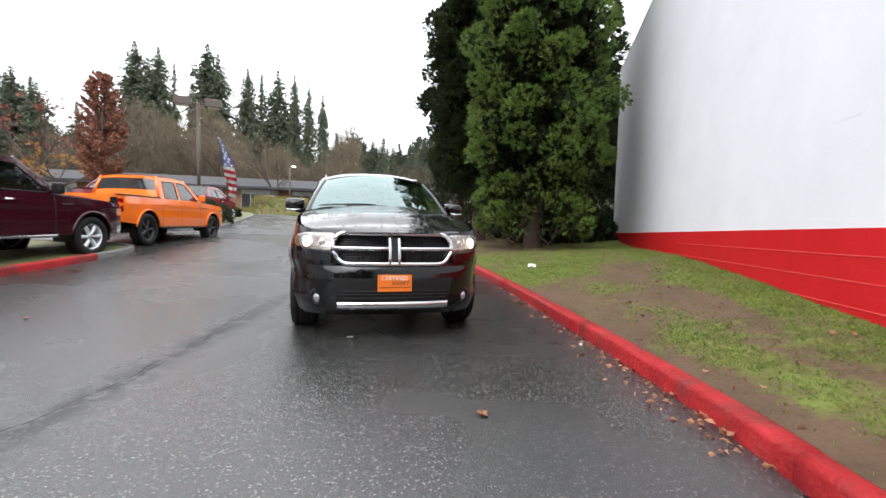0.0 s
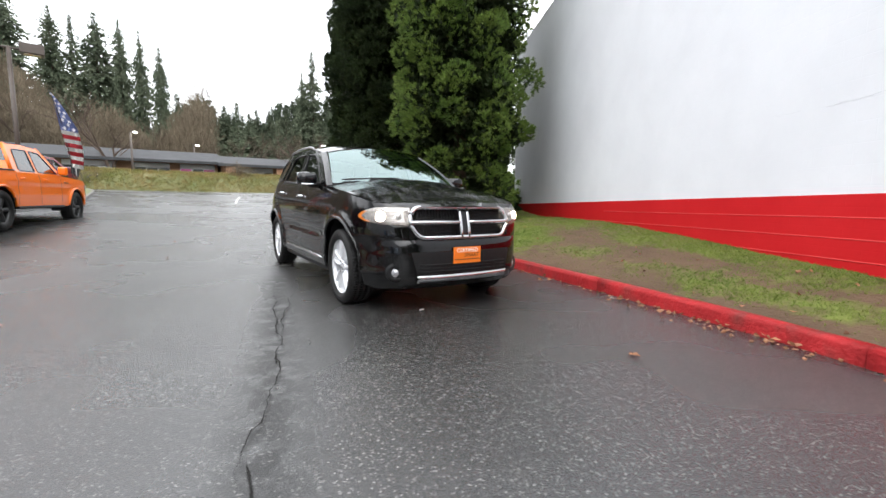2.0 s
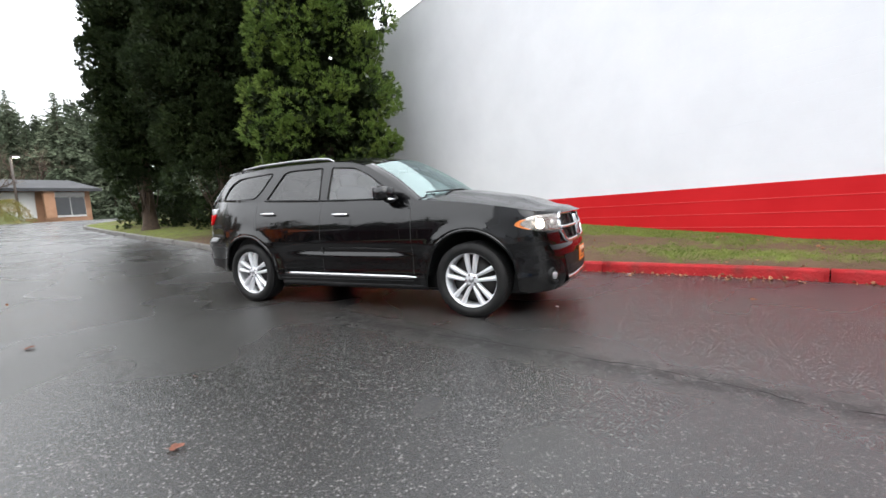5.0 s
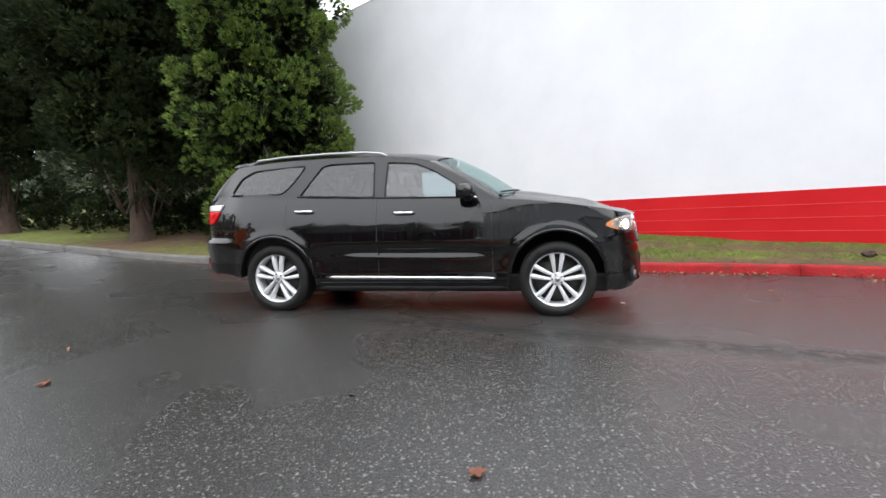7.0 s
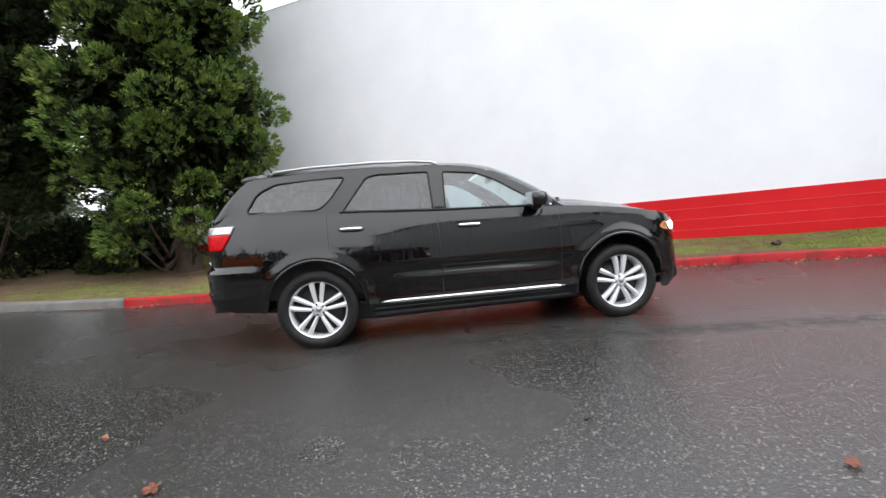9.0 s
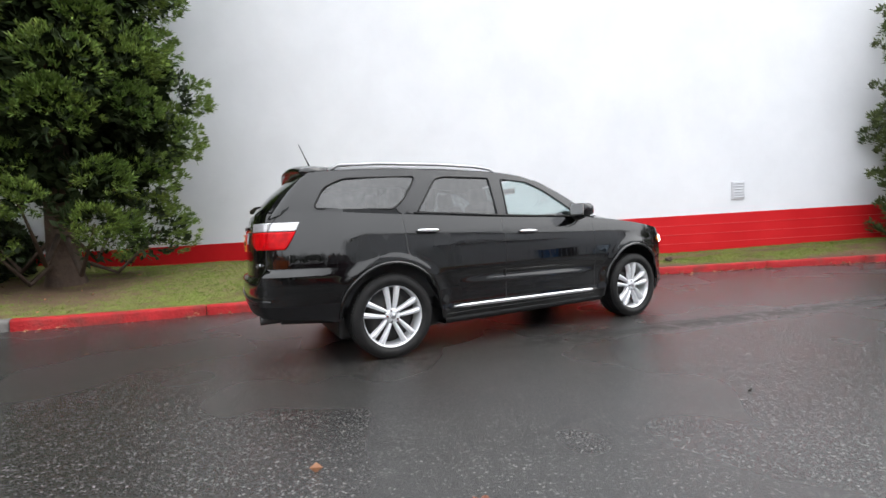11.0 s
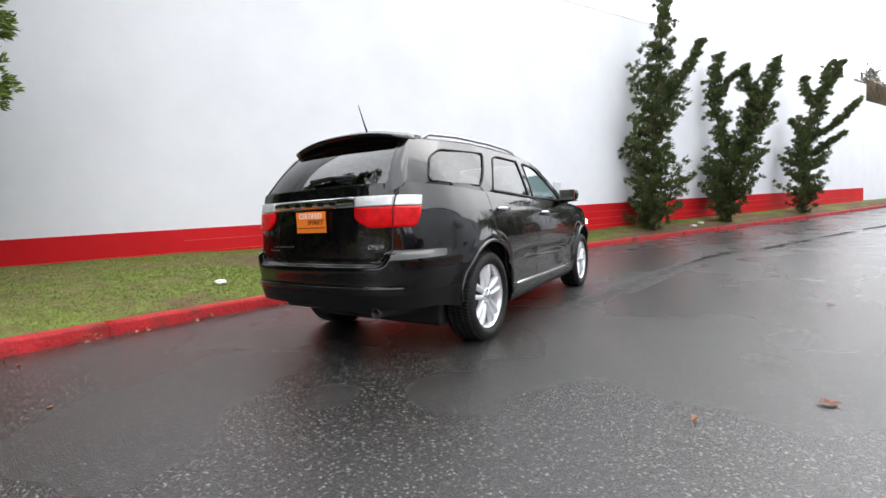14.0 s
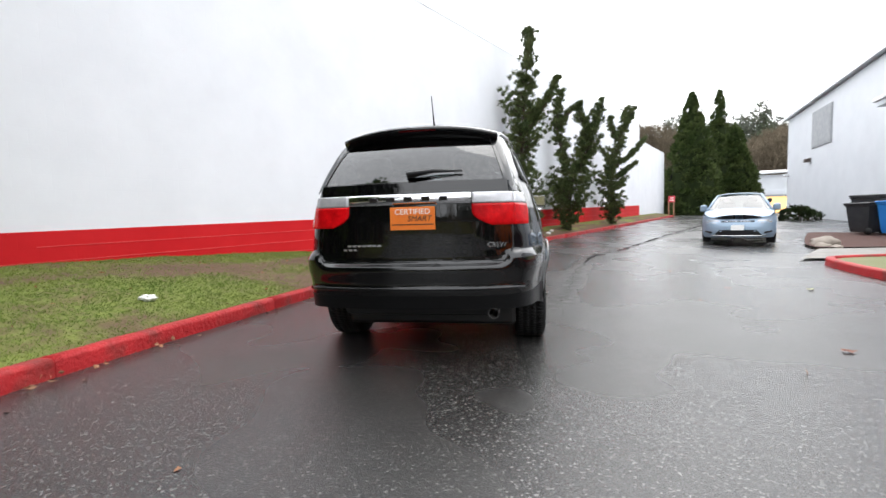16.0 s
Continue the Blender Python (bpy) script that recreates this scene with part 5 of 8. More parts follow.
    for s in (-1, 1):
        tube("tailgate_seam", [along(z, 0.63 + 0.059 * min(1, (z - 0.775) / 0.08), 2.3, 2, s, -0.002)[0] for z in frange(0.775, 1.31, 16)], 0.005, BLACK_INK, car, 5)
    # exhaust, antenna, rear wiper
    bm = bmesh.new()
    add_lathe(bm, [(0.036, -0.25), (0.038, 0.0), (0.036, 0.004), (0.032, 0.0), (0.030, -0.2)], 20, Matrix.Translation((-0.555, 2.565, 0.43)) @ Matrix.Rotation(radians(90), 4, "Z"))
    part("exhaust_tip", bm, DARK_METAL, car, "chrome exhaust tip")
    tube("aerial", [(-0.09, 2.00, 1.775), (-0.09, 2.045, 1.87), (-0.09, 2.10, 2.0)], [0.009, 0.005, 0.0035], BLACK_PLASTIC, car)
    tube("rear_wiper", [tail(0.02, 0.10, 0.03), tail(-0.25, 0.16, 0.03), tail(-0.56, 0.17, 0.02)], [0.022, 0.014, 0.006], BLACK_PLASTIC, car, 8)
    # orange tags
    def tag(y, x, z, turn):
        t = base("licence_tag")
        t.parent = car
        bm = bmesh.new()
        add_box(bm, (0, 0, 0), (0.305, 0.006, 0.152), 0.002)
        plate = part("licence_tag", bm, ORANGE_TAG, car, "orange card tag with white lettering", smooth=False)
        bpy.data.objects.remove(t)
        curve = bpy.data.curves.new("tag_text", "FONT")
        curve.body, curve.size, curve.align_x, curve.extrude = "CERTIFIED", 0.052, "CENTER", 0.0008
        tmp = bpy.data.objects.new("tag_text", curve)
        me = bpy.data.meshes.new_from_object(tmp)
        bpy.data.objects.remove(tmp)
        ob = obj("tag_text", me, WHITE_INK, plate, smooth=False)
        ob.matrix_basis = pose(0, -0.0045, 0.028, 90, 0, 0)
        curve = bpy.data.curves.new("tag_text", "FONT")
        curve.body, curve.size, curve.align_x, curve.extrude, curve.shear = "SMART", 0.052, "CENTER", 0.0008, 0.25
        tmp = bpy.data.objects.new("tag_text", curve)
        me = bpy.data.meshes.new_from_object(tmp)
        bpy.data.objects.remove(tmp)
        ob = obj("tag_text", me, BLACK_INK, plate, smooth=False)
        ob.matrix_basis = pose(0.045, -0.0045, -0.018, 90, 0, 0)
        box("tag_bar", (0, -0.0042, -0.040), (0.28, 0.002, 0.006), BLACK_INK, plate, 0.0)
        plate.matrix_basis = pose(x, y, z, 0, 0, turn)
    tag(-2.432, 0.0, 0.535, 0)
    tag(2.618, -0.035, 1.075, 180)
    curve = bpy.data.curves.new("badge", "FONT")
    curve.body, curve.size, curve.align_x, curve.extrude = "CREW", 0.045, "CENTER", 0.002
    tmp = bpy.data.objects.new("badge", curve)
    me = bpy.data.meshes.new_from_object(tmp)
    bpy.data.objects.remove(tmp)
    ob = obj("badge", me, CHROME, car, smooth=False)
    ob.matrix_basis = pose(-0.585, shell.end(0.585, 0.885, False, 0.012).y, 0.875, 90, 0, 191)
    # wheels
    for a in AXLES:
        for s in (-1, 1):
            wheel_parts(car, s * 0.812, a, WHEEL_R, 0.262, ALLOY, 10, s, 0.272, lift=0.018 if a > 0 else -0.006)
    # cabin
    box("dashboard", (0, -0.78, 1.06), (1.45, 0.45, 0.26), BLACK_PLASTIC, car, 0.08)
    box("cabin_floor", (0, 0.55, 0.52), (1.5, 2.8, 0.2), BLACK_PLASTIC, car, 0.03)
    tube("steering_wheel", [(0.38 + 0.18 * math.cos(q), -0.50 + 0.07 * math.sin(q), 1.13 + 0.17 * math.sin(q)) for q in (2 * math.pi * k / 20 for k in range(21))], 0.016, BLACK_PLASTIC, car, 8)
    for y in (0.05, 1.0, 1.85):
        for x in (-0.38, 0.38):
            bm = bmesh.new()
            add_box(bm, (x, y - 0.2, 0.78), (0.52, 0.52, 0.22), 0.07)
            add_box(bm, (x, y + 0.14, 1.10), (0.50, 0.18, 0.62), 0.07, Matrix.Rotation(radians(-14), 4, "X"))
            add_box(bm, (x, y + 0.24, 1.47), (0.28, 0.11, 0.18), 0.05, Matrix.Rotation(radians(-10), 4, "X"))
            part("seat", bm, UPHOLSTERY, car)
    box("cabin_mirror", (0, -0.42, 1.56), (0.24, 0.03, 0.07), BLACK_PLASTIC, car, 0.01)
    for s in (-1, 1):
        bm = bmesh.new()
        add_loft(bm, [[(s * 0.80, y, z) for y in frange(-0.85, 2.0, 8)] for z in (0.5, 1.18)])
        part("door_lining", bm, UPHOLSTERY, car)
    return shell


build_suv()


# ---- trees ----
def kites(name, centres, dirs, length, width, mat, parent=None, spread=0.8, per=10, label="", seed=1, droop=0.0, sizes=1.0):
    """Many small leaf sprays: each a kite that springs from its clump, leaning along the clump's direction."""
    rng = np.random.default_rng(seed)
    c = np.repeat(np.asarray(centres, float), per, 0)
    d = np.repeat(np.asarray(dirs, float), per, 0)
    n = len(c)
    way = d + rng.normal(0, spread, (n, 3))
    way[:, 2] -= droop
    way /= np.linalg.norm(way, axis=1, keepdims=True) + 1e-9
    ref = rng.normal(0, 1, (n, 3))
    side = np.cross(way, ref)
    side /= np.linalg.norm(side, axis=1, keepdims=True) + 1e-9
    size = np.repeat(np.broadcast_to(np.asarray(sizes, float), (len(centres),)), per)[:, None]
    ln = length * size * rng.uniform(0.55, 1.15, (n, 1))
    wd = width * size * rng.uniform(0.6, 1.2, (n, 1))
    c = c + rng.normal(0, 1, (n, 3)) * length * 0.22 * size
    up = np.cross(side, way)
    v = np.stack([c, c + way * ln * 0.5 + side * wd + up * wd * 0.35, c + way * ln, c + way * ln * 0.5 - side * wd + up * wd * 0.35], 1).reshape(-1, 3)
    me = bpy.data.meshes.new(name)
    me.vertices.add(len(v))
    me.vertices.foreach_set("co", v.ravel())
    me.loops.add(n * 4)
    me.loops.foreach_set("vertex_index", np.arange(n * 4, dtype=np.int32))
    me.polygons.add(n)
    me.polygons.foreach_set("loop_start", np.arange(0, n * 4, 4, dtype=np.int32))
    me.update(calc_edges=True)
    me.validate()
    ob = obj(name, me, mat, parent, smooth=False)
    if label:
        ob["label"] = label
    return ob


def trunk_mesh(bm, pts, radii, n=10, rough=0.12):
    rows = []
    for i, (p, r) in enumerate(zip(pts, radii)):
        rows.append([(p[0] + r * math.cos(q) * (1 + rough * noise.noise((3 * math.cos(q), 3 * math.sin(q), i * 0.6))), p[1] + r * math.sin(q) * (1 + rough * noise.noise((3 * math.sin(q), 2, i * 0.6))), p[2]) for q in (2 * math.pi * k / n for k in range(n))])
    add_loft(bm, rows, closed=True, cap=True)


def bough_cloud(boughs, per, rng):
    """Clump places over the outer and upper side of each bough: (centre, radius, outward)."""
    cs, ds = [], []
    for c, r, o in boughs:
        v = rng.normal(0, 1, (per, 3))
        v /= np.linalg.norm(v, axis=1, keepdims=True)
        flip = (v @ np.array(o)) < -0.25
        v[flip] *= -1
        cs.append(np.array(c) + v * r * np.array([1, 1, 0.8]) * rng.uniform(0.75, 1.05, (per, 1)))
        ds.append(v * 0.9 + np.array(o) * 0.7 + np.array([0, 0, 0.35]))
    return np.concatenate(cs), np.concatenate(ds)


def big_evergreen(x, y, height, radius, mat, label, seed, skirt=0.9, tuft=0.10, dense=1.0, rich=1.12):
    rng = np.random.default_rng(seed)
    z0 = ground_z(x, y) + 0.2
    tree = tagged(base("evergreen_tree", x, y, z0), label, "tree", group="tall evergreens by the lawn")
    bm = bmesh.new()
    hs = [-0.3, 0.0, 0.25, 0.8, 2, 5, 9, height * 0.95]
    trunk_mesh(bm, [(0.02 * h, 0.01 * h, h) for h in hs], [0.42, 0.33, 0.26, 0.22, 0.19, 0.15, 0.10, 0.03], 14)
    part("trunk", bm, BARK, tree, "brown fibrous trunk with flared base")
    boughs = []
    z = skirt
    bm = bmesh.new()
    while z < height:
        f = (z - skirt) / (height - skirt)
        rad = radius * (0.76 + 0.30 * math.sin(min(1, f * 3.2) * 1.75)) * (1 - f ** 2.2) + 0.15
        k = max(4, int(rad * (4.5 if z < 8.5 else 2.8) * dense))
        a0 = rng.uniform(0, 6.28)
        for i in range(k):
            a = a0 + 2 * math.pi * i / k + rng.normal(0, 0.18)
            rr = rad * rng.uniform(0.66, 1.0)
            o = np.array([math.cos(a), math.sin(a), 0.25])
            c = np.array([rr * math.cos(a), rr * math.sin(a), z + rng.normal(0, 0.18) - (0.25 if z < 1.6 else 0)])
            boughs.append((c, rng.uniform(0.30, 0.62), o))
            if z < skirt + 0.6 and i % 2 == 0:
                add_tube(bm, [(0, 0, z - 0.5), tuple(c * 0.5 + np.array([0, 0, -0.25])), tuple(c)], [0.05, 0.035, 0.012], 5)
        z += 0.47 if z < 8.5 else 0.8
    part("limb_work", bm, BARK, tree, "thin dark limbs inside the crown")
    low, high = bough_cloud([b for b in boughs if b[0][2] < 9.5], int(50 * rich), rng), bough_cloud([b for b in boughs if b[0][2] >= 9.5], 12, rng)
    cs, ds = np.concatenate([low[0], high[0]]), np.concatenate([low[1], high[1]])
    size = np.concatenate([np.ones(len(low[0])), np.full(len(high[0]), 2.0)])
    kites("crown", cs, ds, tuft, tuft * 0.13, mat, tree, spread=0.55, per=19, sizes=size, seed=seed, label="dense tufted green crown")
    # Near-black kites stand in for the shade deep in the crown.
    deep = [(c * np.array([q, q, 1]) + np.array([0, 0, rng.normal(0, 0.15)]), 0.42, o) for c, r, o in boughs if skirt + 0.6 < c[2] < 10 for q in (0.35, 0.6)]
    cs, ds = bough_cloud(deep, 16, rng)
    kites("crown_core", cs, ds, 0.30, 0.085, LEAF_CORE_SHADE, tree, spread=1.0, per=5, seed=seed + 2, label="dark twiggy inside of the crown")
    # Inner sprays take the darker leaf colour in place of shade.
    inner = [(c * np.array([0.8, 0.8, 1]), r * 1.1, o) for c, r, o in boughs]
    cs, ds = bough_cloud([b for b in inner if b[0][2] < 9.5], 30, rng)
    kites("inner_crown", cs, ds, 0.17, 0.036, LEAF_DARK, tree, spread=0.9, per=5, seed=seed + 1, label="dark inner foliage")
    return tree


big_evergreen(4.95, 5.15, 13.5, 1.78, LEAF, "tall bright green tufted evergreen tree near the white wall", 11, 1.1)
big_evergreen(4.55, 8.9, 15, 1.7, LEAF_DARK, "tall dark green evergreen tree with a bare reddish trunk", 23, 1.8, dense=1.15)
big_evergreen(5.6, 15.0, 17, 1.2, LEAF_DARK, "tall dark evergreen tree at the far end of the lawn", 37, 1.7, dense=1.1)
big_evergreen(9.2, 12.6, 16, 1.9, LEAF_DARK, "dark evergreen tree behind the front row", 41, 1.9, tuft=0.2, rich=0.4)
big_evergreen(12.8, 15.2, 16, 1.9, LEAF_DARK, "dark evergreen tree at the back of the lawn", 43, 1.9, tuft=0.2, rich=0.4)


def shrub(x, y, z, rx, ry, rz, mat, label, seed, count=40, name="shrub", size=0.14, group=""):
    rng = np.random.default_rng(seed)
    th = tagged(base(name, x, y, z), label, "shrub", group=group)
    boughs = []
    for i in range(count):
        a, e = rng.uniform(0, 6.28), rng.uniform(0.0, 1.35)
        o = np.array([math.cos(a) * math.cos(e), math.sin(a) * math.cos(e), math.sin(e)])
        boughs.append((o * np.array([rx, ry, rz]) * rng.uniform(0.55, 0.95), 0.32 * min(rx, ry, rz) + 0.05, o))
    cs, ds = bough_cloud(boughs, 14, rng)
    kites("foliage", cs, ds, size, size * 0.33, mat, th, spread=0.8, per=6, seed=seed)
    bm = bmesh.new()
    for i in range(5):
        a = i * 1.26
        add_tube(bm, [(0, 0, -0.15), (0.25 * rx * math.cos(a), 0.25 * ry * math.sin(a), rz * 0.4), (0.6 * rx * math.cos(a), 0.6 * ry * math.sin(a), rz * 0.8)], [0.03, 0.02, 0.008], 5)
    part("stems", bm, BARK, th)
    return th


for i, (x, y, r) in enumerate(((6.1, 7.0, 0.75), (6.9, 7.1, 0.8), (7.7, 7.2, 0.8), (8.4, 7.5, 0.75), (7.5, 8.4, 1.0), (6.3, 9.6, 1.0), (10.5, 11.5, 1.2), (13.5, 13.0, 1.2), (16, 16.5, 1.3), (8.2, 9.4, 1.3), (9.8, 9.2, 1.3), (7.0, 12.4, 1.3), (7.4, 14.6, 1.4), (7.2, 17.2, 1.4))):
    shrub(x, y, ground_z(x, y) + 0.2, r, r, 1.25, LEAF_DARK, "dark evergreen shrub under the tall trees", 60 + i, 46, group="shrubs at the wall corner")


def juniper(x, y, z, leaders, label, seed):
    """A wind-twisted juniper: several leaders, each with short upswept sprays."""
    rng = np.random.default_rng(seed)
    th = tagged(base("juniper_tree", x, y, z), label, "tree", group="twisted junipers along the wall")
    bm = bmesh.new()
    boughs = []
    for pts, widths in leaders:
        line = smooth_line(pts, 8)
        n = len(line)
        add_tube(bm, line, [0.09 * (1 - 0.9 * i / n) for i in range(n)], 6)
        for p, q in zip(line, line[1:]):
            f = line.index(p) / n
            w = float(np.interp(f, np.linspace(0, 1, len(widths)), widths)) * (0.74 + 1.0 * abs(noise.noise((p.z * 1.9, x, y))))
            for j in range(max(2, int(round((q - p).length * (20 + 23 * w))))):
                # a short limb that sweeps out and up, tufted towards its tip
                a, r = rng.uniform(0, 6.28), w * rng.choice((0.35, 0.55, 0.7, 0.8, 1.0))
                foot = p.lerp(q, rng.uniform(0, 1))
                rise = r * rng.uniform(0.15, 0.75)
                tip = foot + Vector((r * math.cos(a), r * math.sin(a), rise))
                bend = foot.lerp(tip, 0.55) - Vector((0, 0, 0.14 * r))
                add_tube(bm, [foot, bend, tip], [0.018, 0.012, 0.004], 4, cap=False)
                for t in np.linspace(0.25, 1.0, max(2, int(r / 0.16))):
                    c = (foot.lerp(bend, t / 0.55) if t < 0.55 else bend.lerp(tip, (t - 0.55) / 0.45))
                    boughs.append((np.array(c) + rng.normal(0, 0.025, 3), (0.03 + 0.075 * math.sin(math.pi * min(1, 0.25 + 0.62 * t))) * min(1.0, 0.35 + 1.2 * w), np.array([math.cos(a) * 0.7, math.sin(a) * 0.7, 0.9])))
    part("trunk", bm, BARK, th)
    cs, ds = bough_cloud(boughs, 9, rng)
    kites("foliage", cs, ds, 0.125, 0.015, JUNIPER, th, spread=0.42, per=6, seed=seed, label="blue-green upswept sprays")
    return th


juniper(-0.93, -10.65, 0.38, [([(0, 0, -0.1), (0.02, 0, 1.6), (-0.06, 0.05, 3.2), (-0.16, 0.05, 4.8), (-0.40, 0.05, 7.25)], [0.75, 1.05, 1.02, 0.92, 0.84, 0.72, 0.52, 0.34, 0.03]),
                             ([(-0.1, 0.05, 3.7), (-0.62, 0.0, 4.25), (-1.05, 0.0, 4.9), (-1.32, 0.0, 5.5)], [0.18, 0.17, 0.14, 0.03])], "tall green juniper with one side limb against the wall", 71)
juniper(-3.05, -14.5, 0.45, [([(0, 0, -0.1), (-0.08, 0, 1.4), (-0.3, 0, 2.8)], [0.55, 0.98, 1.0, 0.72]),
                             ([(0.0, 0, 2.4), (0.22, 0, 3.3), (0.44, 0, 4.2), (0.44, 0, 5.2), (0.32, 0, 6.0)], [0.40, 0.36, 0.30, 0.22, 0.04]),
                             ([(0.40, 0, 4.5), (-0.05, 0, 5.1), (-0.35, 0, 5.2)], [0.14, 0.14, 0.06]),
                             ([(-0.4, 0, 2.6), (-0.8, 0, 3.4), (-1.15, 0, 4.5), (-1.40, 0, 5.5)], [0.55, 0.48, 0.28, 0.04]),
                             ([(-0.5, 0, 3.2), (-0.74, 0, 4.2), (-0.5, 0, 4.9), (-0.45, 0, 5.45)], [0.38, 0.34, 0.22, 0.04])], "forked green juniper with three leaders against the wall", 72)
juniper(-6.0, -20.0, 0.62, [([(0, 0, -0.1), (0, 0, 1.5), (-0.1, 0, 3.2), (-0.5, 0, 4.8), (-0.75, 0, 6.15)], [0.6, 1.05, 1.0, 0.66, 0.5, 0.36, 0.04]),
                            ([(-0.4, 0, 4.6), (-0.95, 0, 5.6), (-1.15, 0, 6.15)], [0.3, 0.2, 0.03]),
                            ([(-0.3, 0, 4.5), (0.0, 0, 5.1), (0.05, 0, 5.7)], [0.26, 0.2, 0.03]),
                            ([(-0.2, 0, 3.1), (-1.0, 0, 3.6), (-1.75, 0, 4.5)], [0.30, 0.16, 0.03]),
                            ([(0, 0, 3.2), (0.5, 0, 4.0)], [0.24, 0.04]),
                            ([(-0.3, 0, 2.4), (-1.3, 0, 3.2)], [0.24, 0.03])], "wind-bent green juniper with long side limbs", 73)


def cone_tree(x, y, z, height, radius, label, seed):
    rng = np.random.default_rng(seed)
    th = tagged(base("cypress_tree", x, y, z), label, "tree", group="cone-shaped cypresses")
    bm = bmesh.new()
    trunk_mesh(bm, [(0, 0, -0.3), (0, 0, height * 0.5), (0, 0, height * 0.97)], [0.25, 0.15, 0.02], 8)
    part("trunk", bm, BARK, th)
    boughs = []
    for i in range(330):
        f = rng.uniform(0, 1) ** 1.3
        a = rng.uniform(0, 6.28)
        r = radius * (1 - f) ** 0.85 * (0.85 + 0.25 * noise.noise((math.cos(a) * 2, math.sin(a) * 2, f * 6 + seed)))
        o = np.array([math.cos(a), math.sin(a), 0.7])
        boughs.append((np.array([r * math.cos(a), r * math.sin(a), 0.2 + f * height * 0.98]), 0.42 * (1 - f) ** 0.6 + 0.05, o))
    cs, ds = bough_cloud(boughs, 16, rng)
    kites("foliage", cs, ds, 0.42, 0.10, LEAF_CONE, th, spread=0.5, per=5, seed=seed, sizes=np.repeat([0.4 + r for _, r, _ in boughs], 16))
    # Solid near-black core paints the shade inside the cypress.
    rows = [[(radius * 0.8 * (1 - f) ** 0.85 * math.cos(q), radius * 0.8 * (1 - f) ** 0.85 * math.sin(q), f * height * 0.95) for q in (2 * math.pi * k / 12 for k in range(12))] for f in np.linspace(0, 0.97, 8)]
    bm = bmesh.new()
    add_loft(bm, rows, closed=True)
    part("crown_core", bm, LEAF_CORE_SHADE, th)


LEAF_CONE = material("cypress_spray", (0.040, 0.064, 0.018), 0.7, base2=(0.078, 0.100, 0.032), scale=0.6, island=0.45, spec=0.15)
cone_tree(-18.3, -42.3, 0.4, 12.5, 3.3, "broad cone-shaped green cypress at the bend of the drive", 81)
cone_tree(-23.6, -45.2, 0.4, 9.6, 2.8, "smaller cone-shaped green cypress beside the taller one", 82)
cone_tree(-24.9, -52, 0.4, 15.2, 2.3, "dark slender cypress behind the pair", 83)


def fir(x, y, height, radius, seed, bare=0.15, label="tall dark green fir", group="far firs", per=4, gap=0.55, fat=0.27):
    """A fir: a straight trunk, whorls of drooping branches that shorten to a sharp top."""
    rng = np.random.default_rng(seed)
    z = ground_z(x, y) - 0.2
    th = tagged(base("fir_tree", x, y, z), label, "tree", group=group)
    bm = bmesh.new()
    trunk_mesh(bm, [(0, 0, -0.5), (0.1, 0, height * 0.5), (0, 0, height)], [height * 0.012 + 0.08, height * 0.008, 0.02], 7)
    part("trunk", bm, BARK, th)
    cs, ds, sizes = [], [], []
    zz = bare * height
    while zz < height - 0.1:
        g = (zz / height - bare) / (1 - bare)
        rad = radius * (1 - g) ** 0.68 * rng.uniform(0.5, 1.1)
        k = int(rng.integers(4, 8))
        a0 = rng.uniform(0, 6.28)
        for j in range(k):
            a = a0 + 2 * math.pi * j / k + rng.normal(0, 0.3)
            L = rad * rng.uniform(0.45, 1.1) + 0.1
            for t in np.linspace(0.12, 1, max(2, int(L / 0.42))):
                cs.append((L * t * math.cos(a), L * t * math.sin(a), zz + 0.10 * L * t - 0.34 * L * t * t))
                ds.append((math.cos(a) * 1.1, math.sin(a) * 1.1, -0.30))
                sizes.append(min(1.0, 0.22 + 0.34 * L) * (1.1 - 0.4 * t))
        zz += gap * rng.uniform(0.6, 1.4) * (0.5 + 0.5 * (1 - g))
    kites("crown", np.array(cs), np.array(ds), 1.0, fat, FIR, th, spread=0.42, per=per, seed=seed, droop=0.12, sizes=np.array(sizes))
    return th


FIRS = [fir(-40.7, 97, 35.5, 8.8, 101, 0.06), fir(-26.2, 93, 35, 8.4, 102, 0.16), fir(26.5, 99.6, 33.7, 4.4, 103, 0.2), fir(-12.2, 89.4, 30, 6.0, 104, 0.3), fir(-44, 112, 20, 5.6, 105, 0.03, per=7, gap=0.6, fat=0.20)]
SOURCE_HEIGHT = (35.5, 35, 33.7, 30, 20)


def fir_row(spots, seed, kind=None):
    """Firs of the far wood: (x, y, height, breadth)."""
    rng = np.random.default_rng(seed)
    for x, y, h, wide in spots:
        k = int(rng.integers(0, 4)) if kind is None else kind
        sc = h / SOURCE_HEIGHT[k]
        m = pose(x, y, ground_z(x, y) - 0.3, 0, 0, rng.uniform(0, 360)) @ Matrix.Diagonal((sc * wide, sc * wide, sc, 1))
        c = copy_thing(FIRS[k], m)
        c.matrix_basis = m
        c["label"] = "tall dark green fir behind the low shops"
        c["group"] = "far wood"


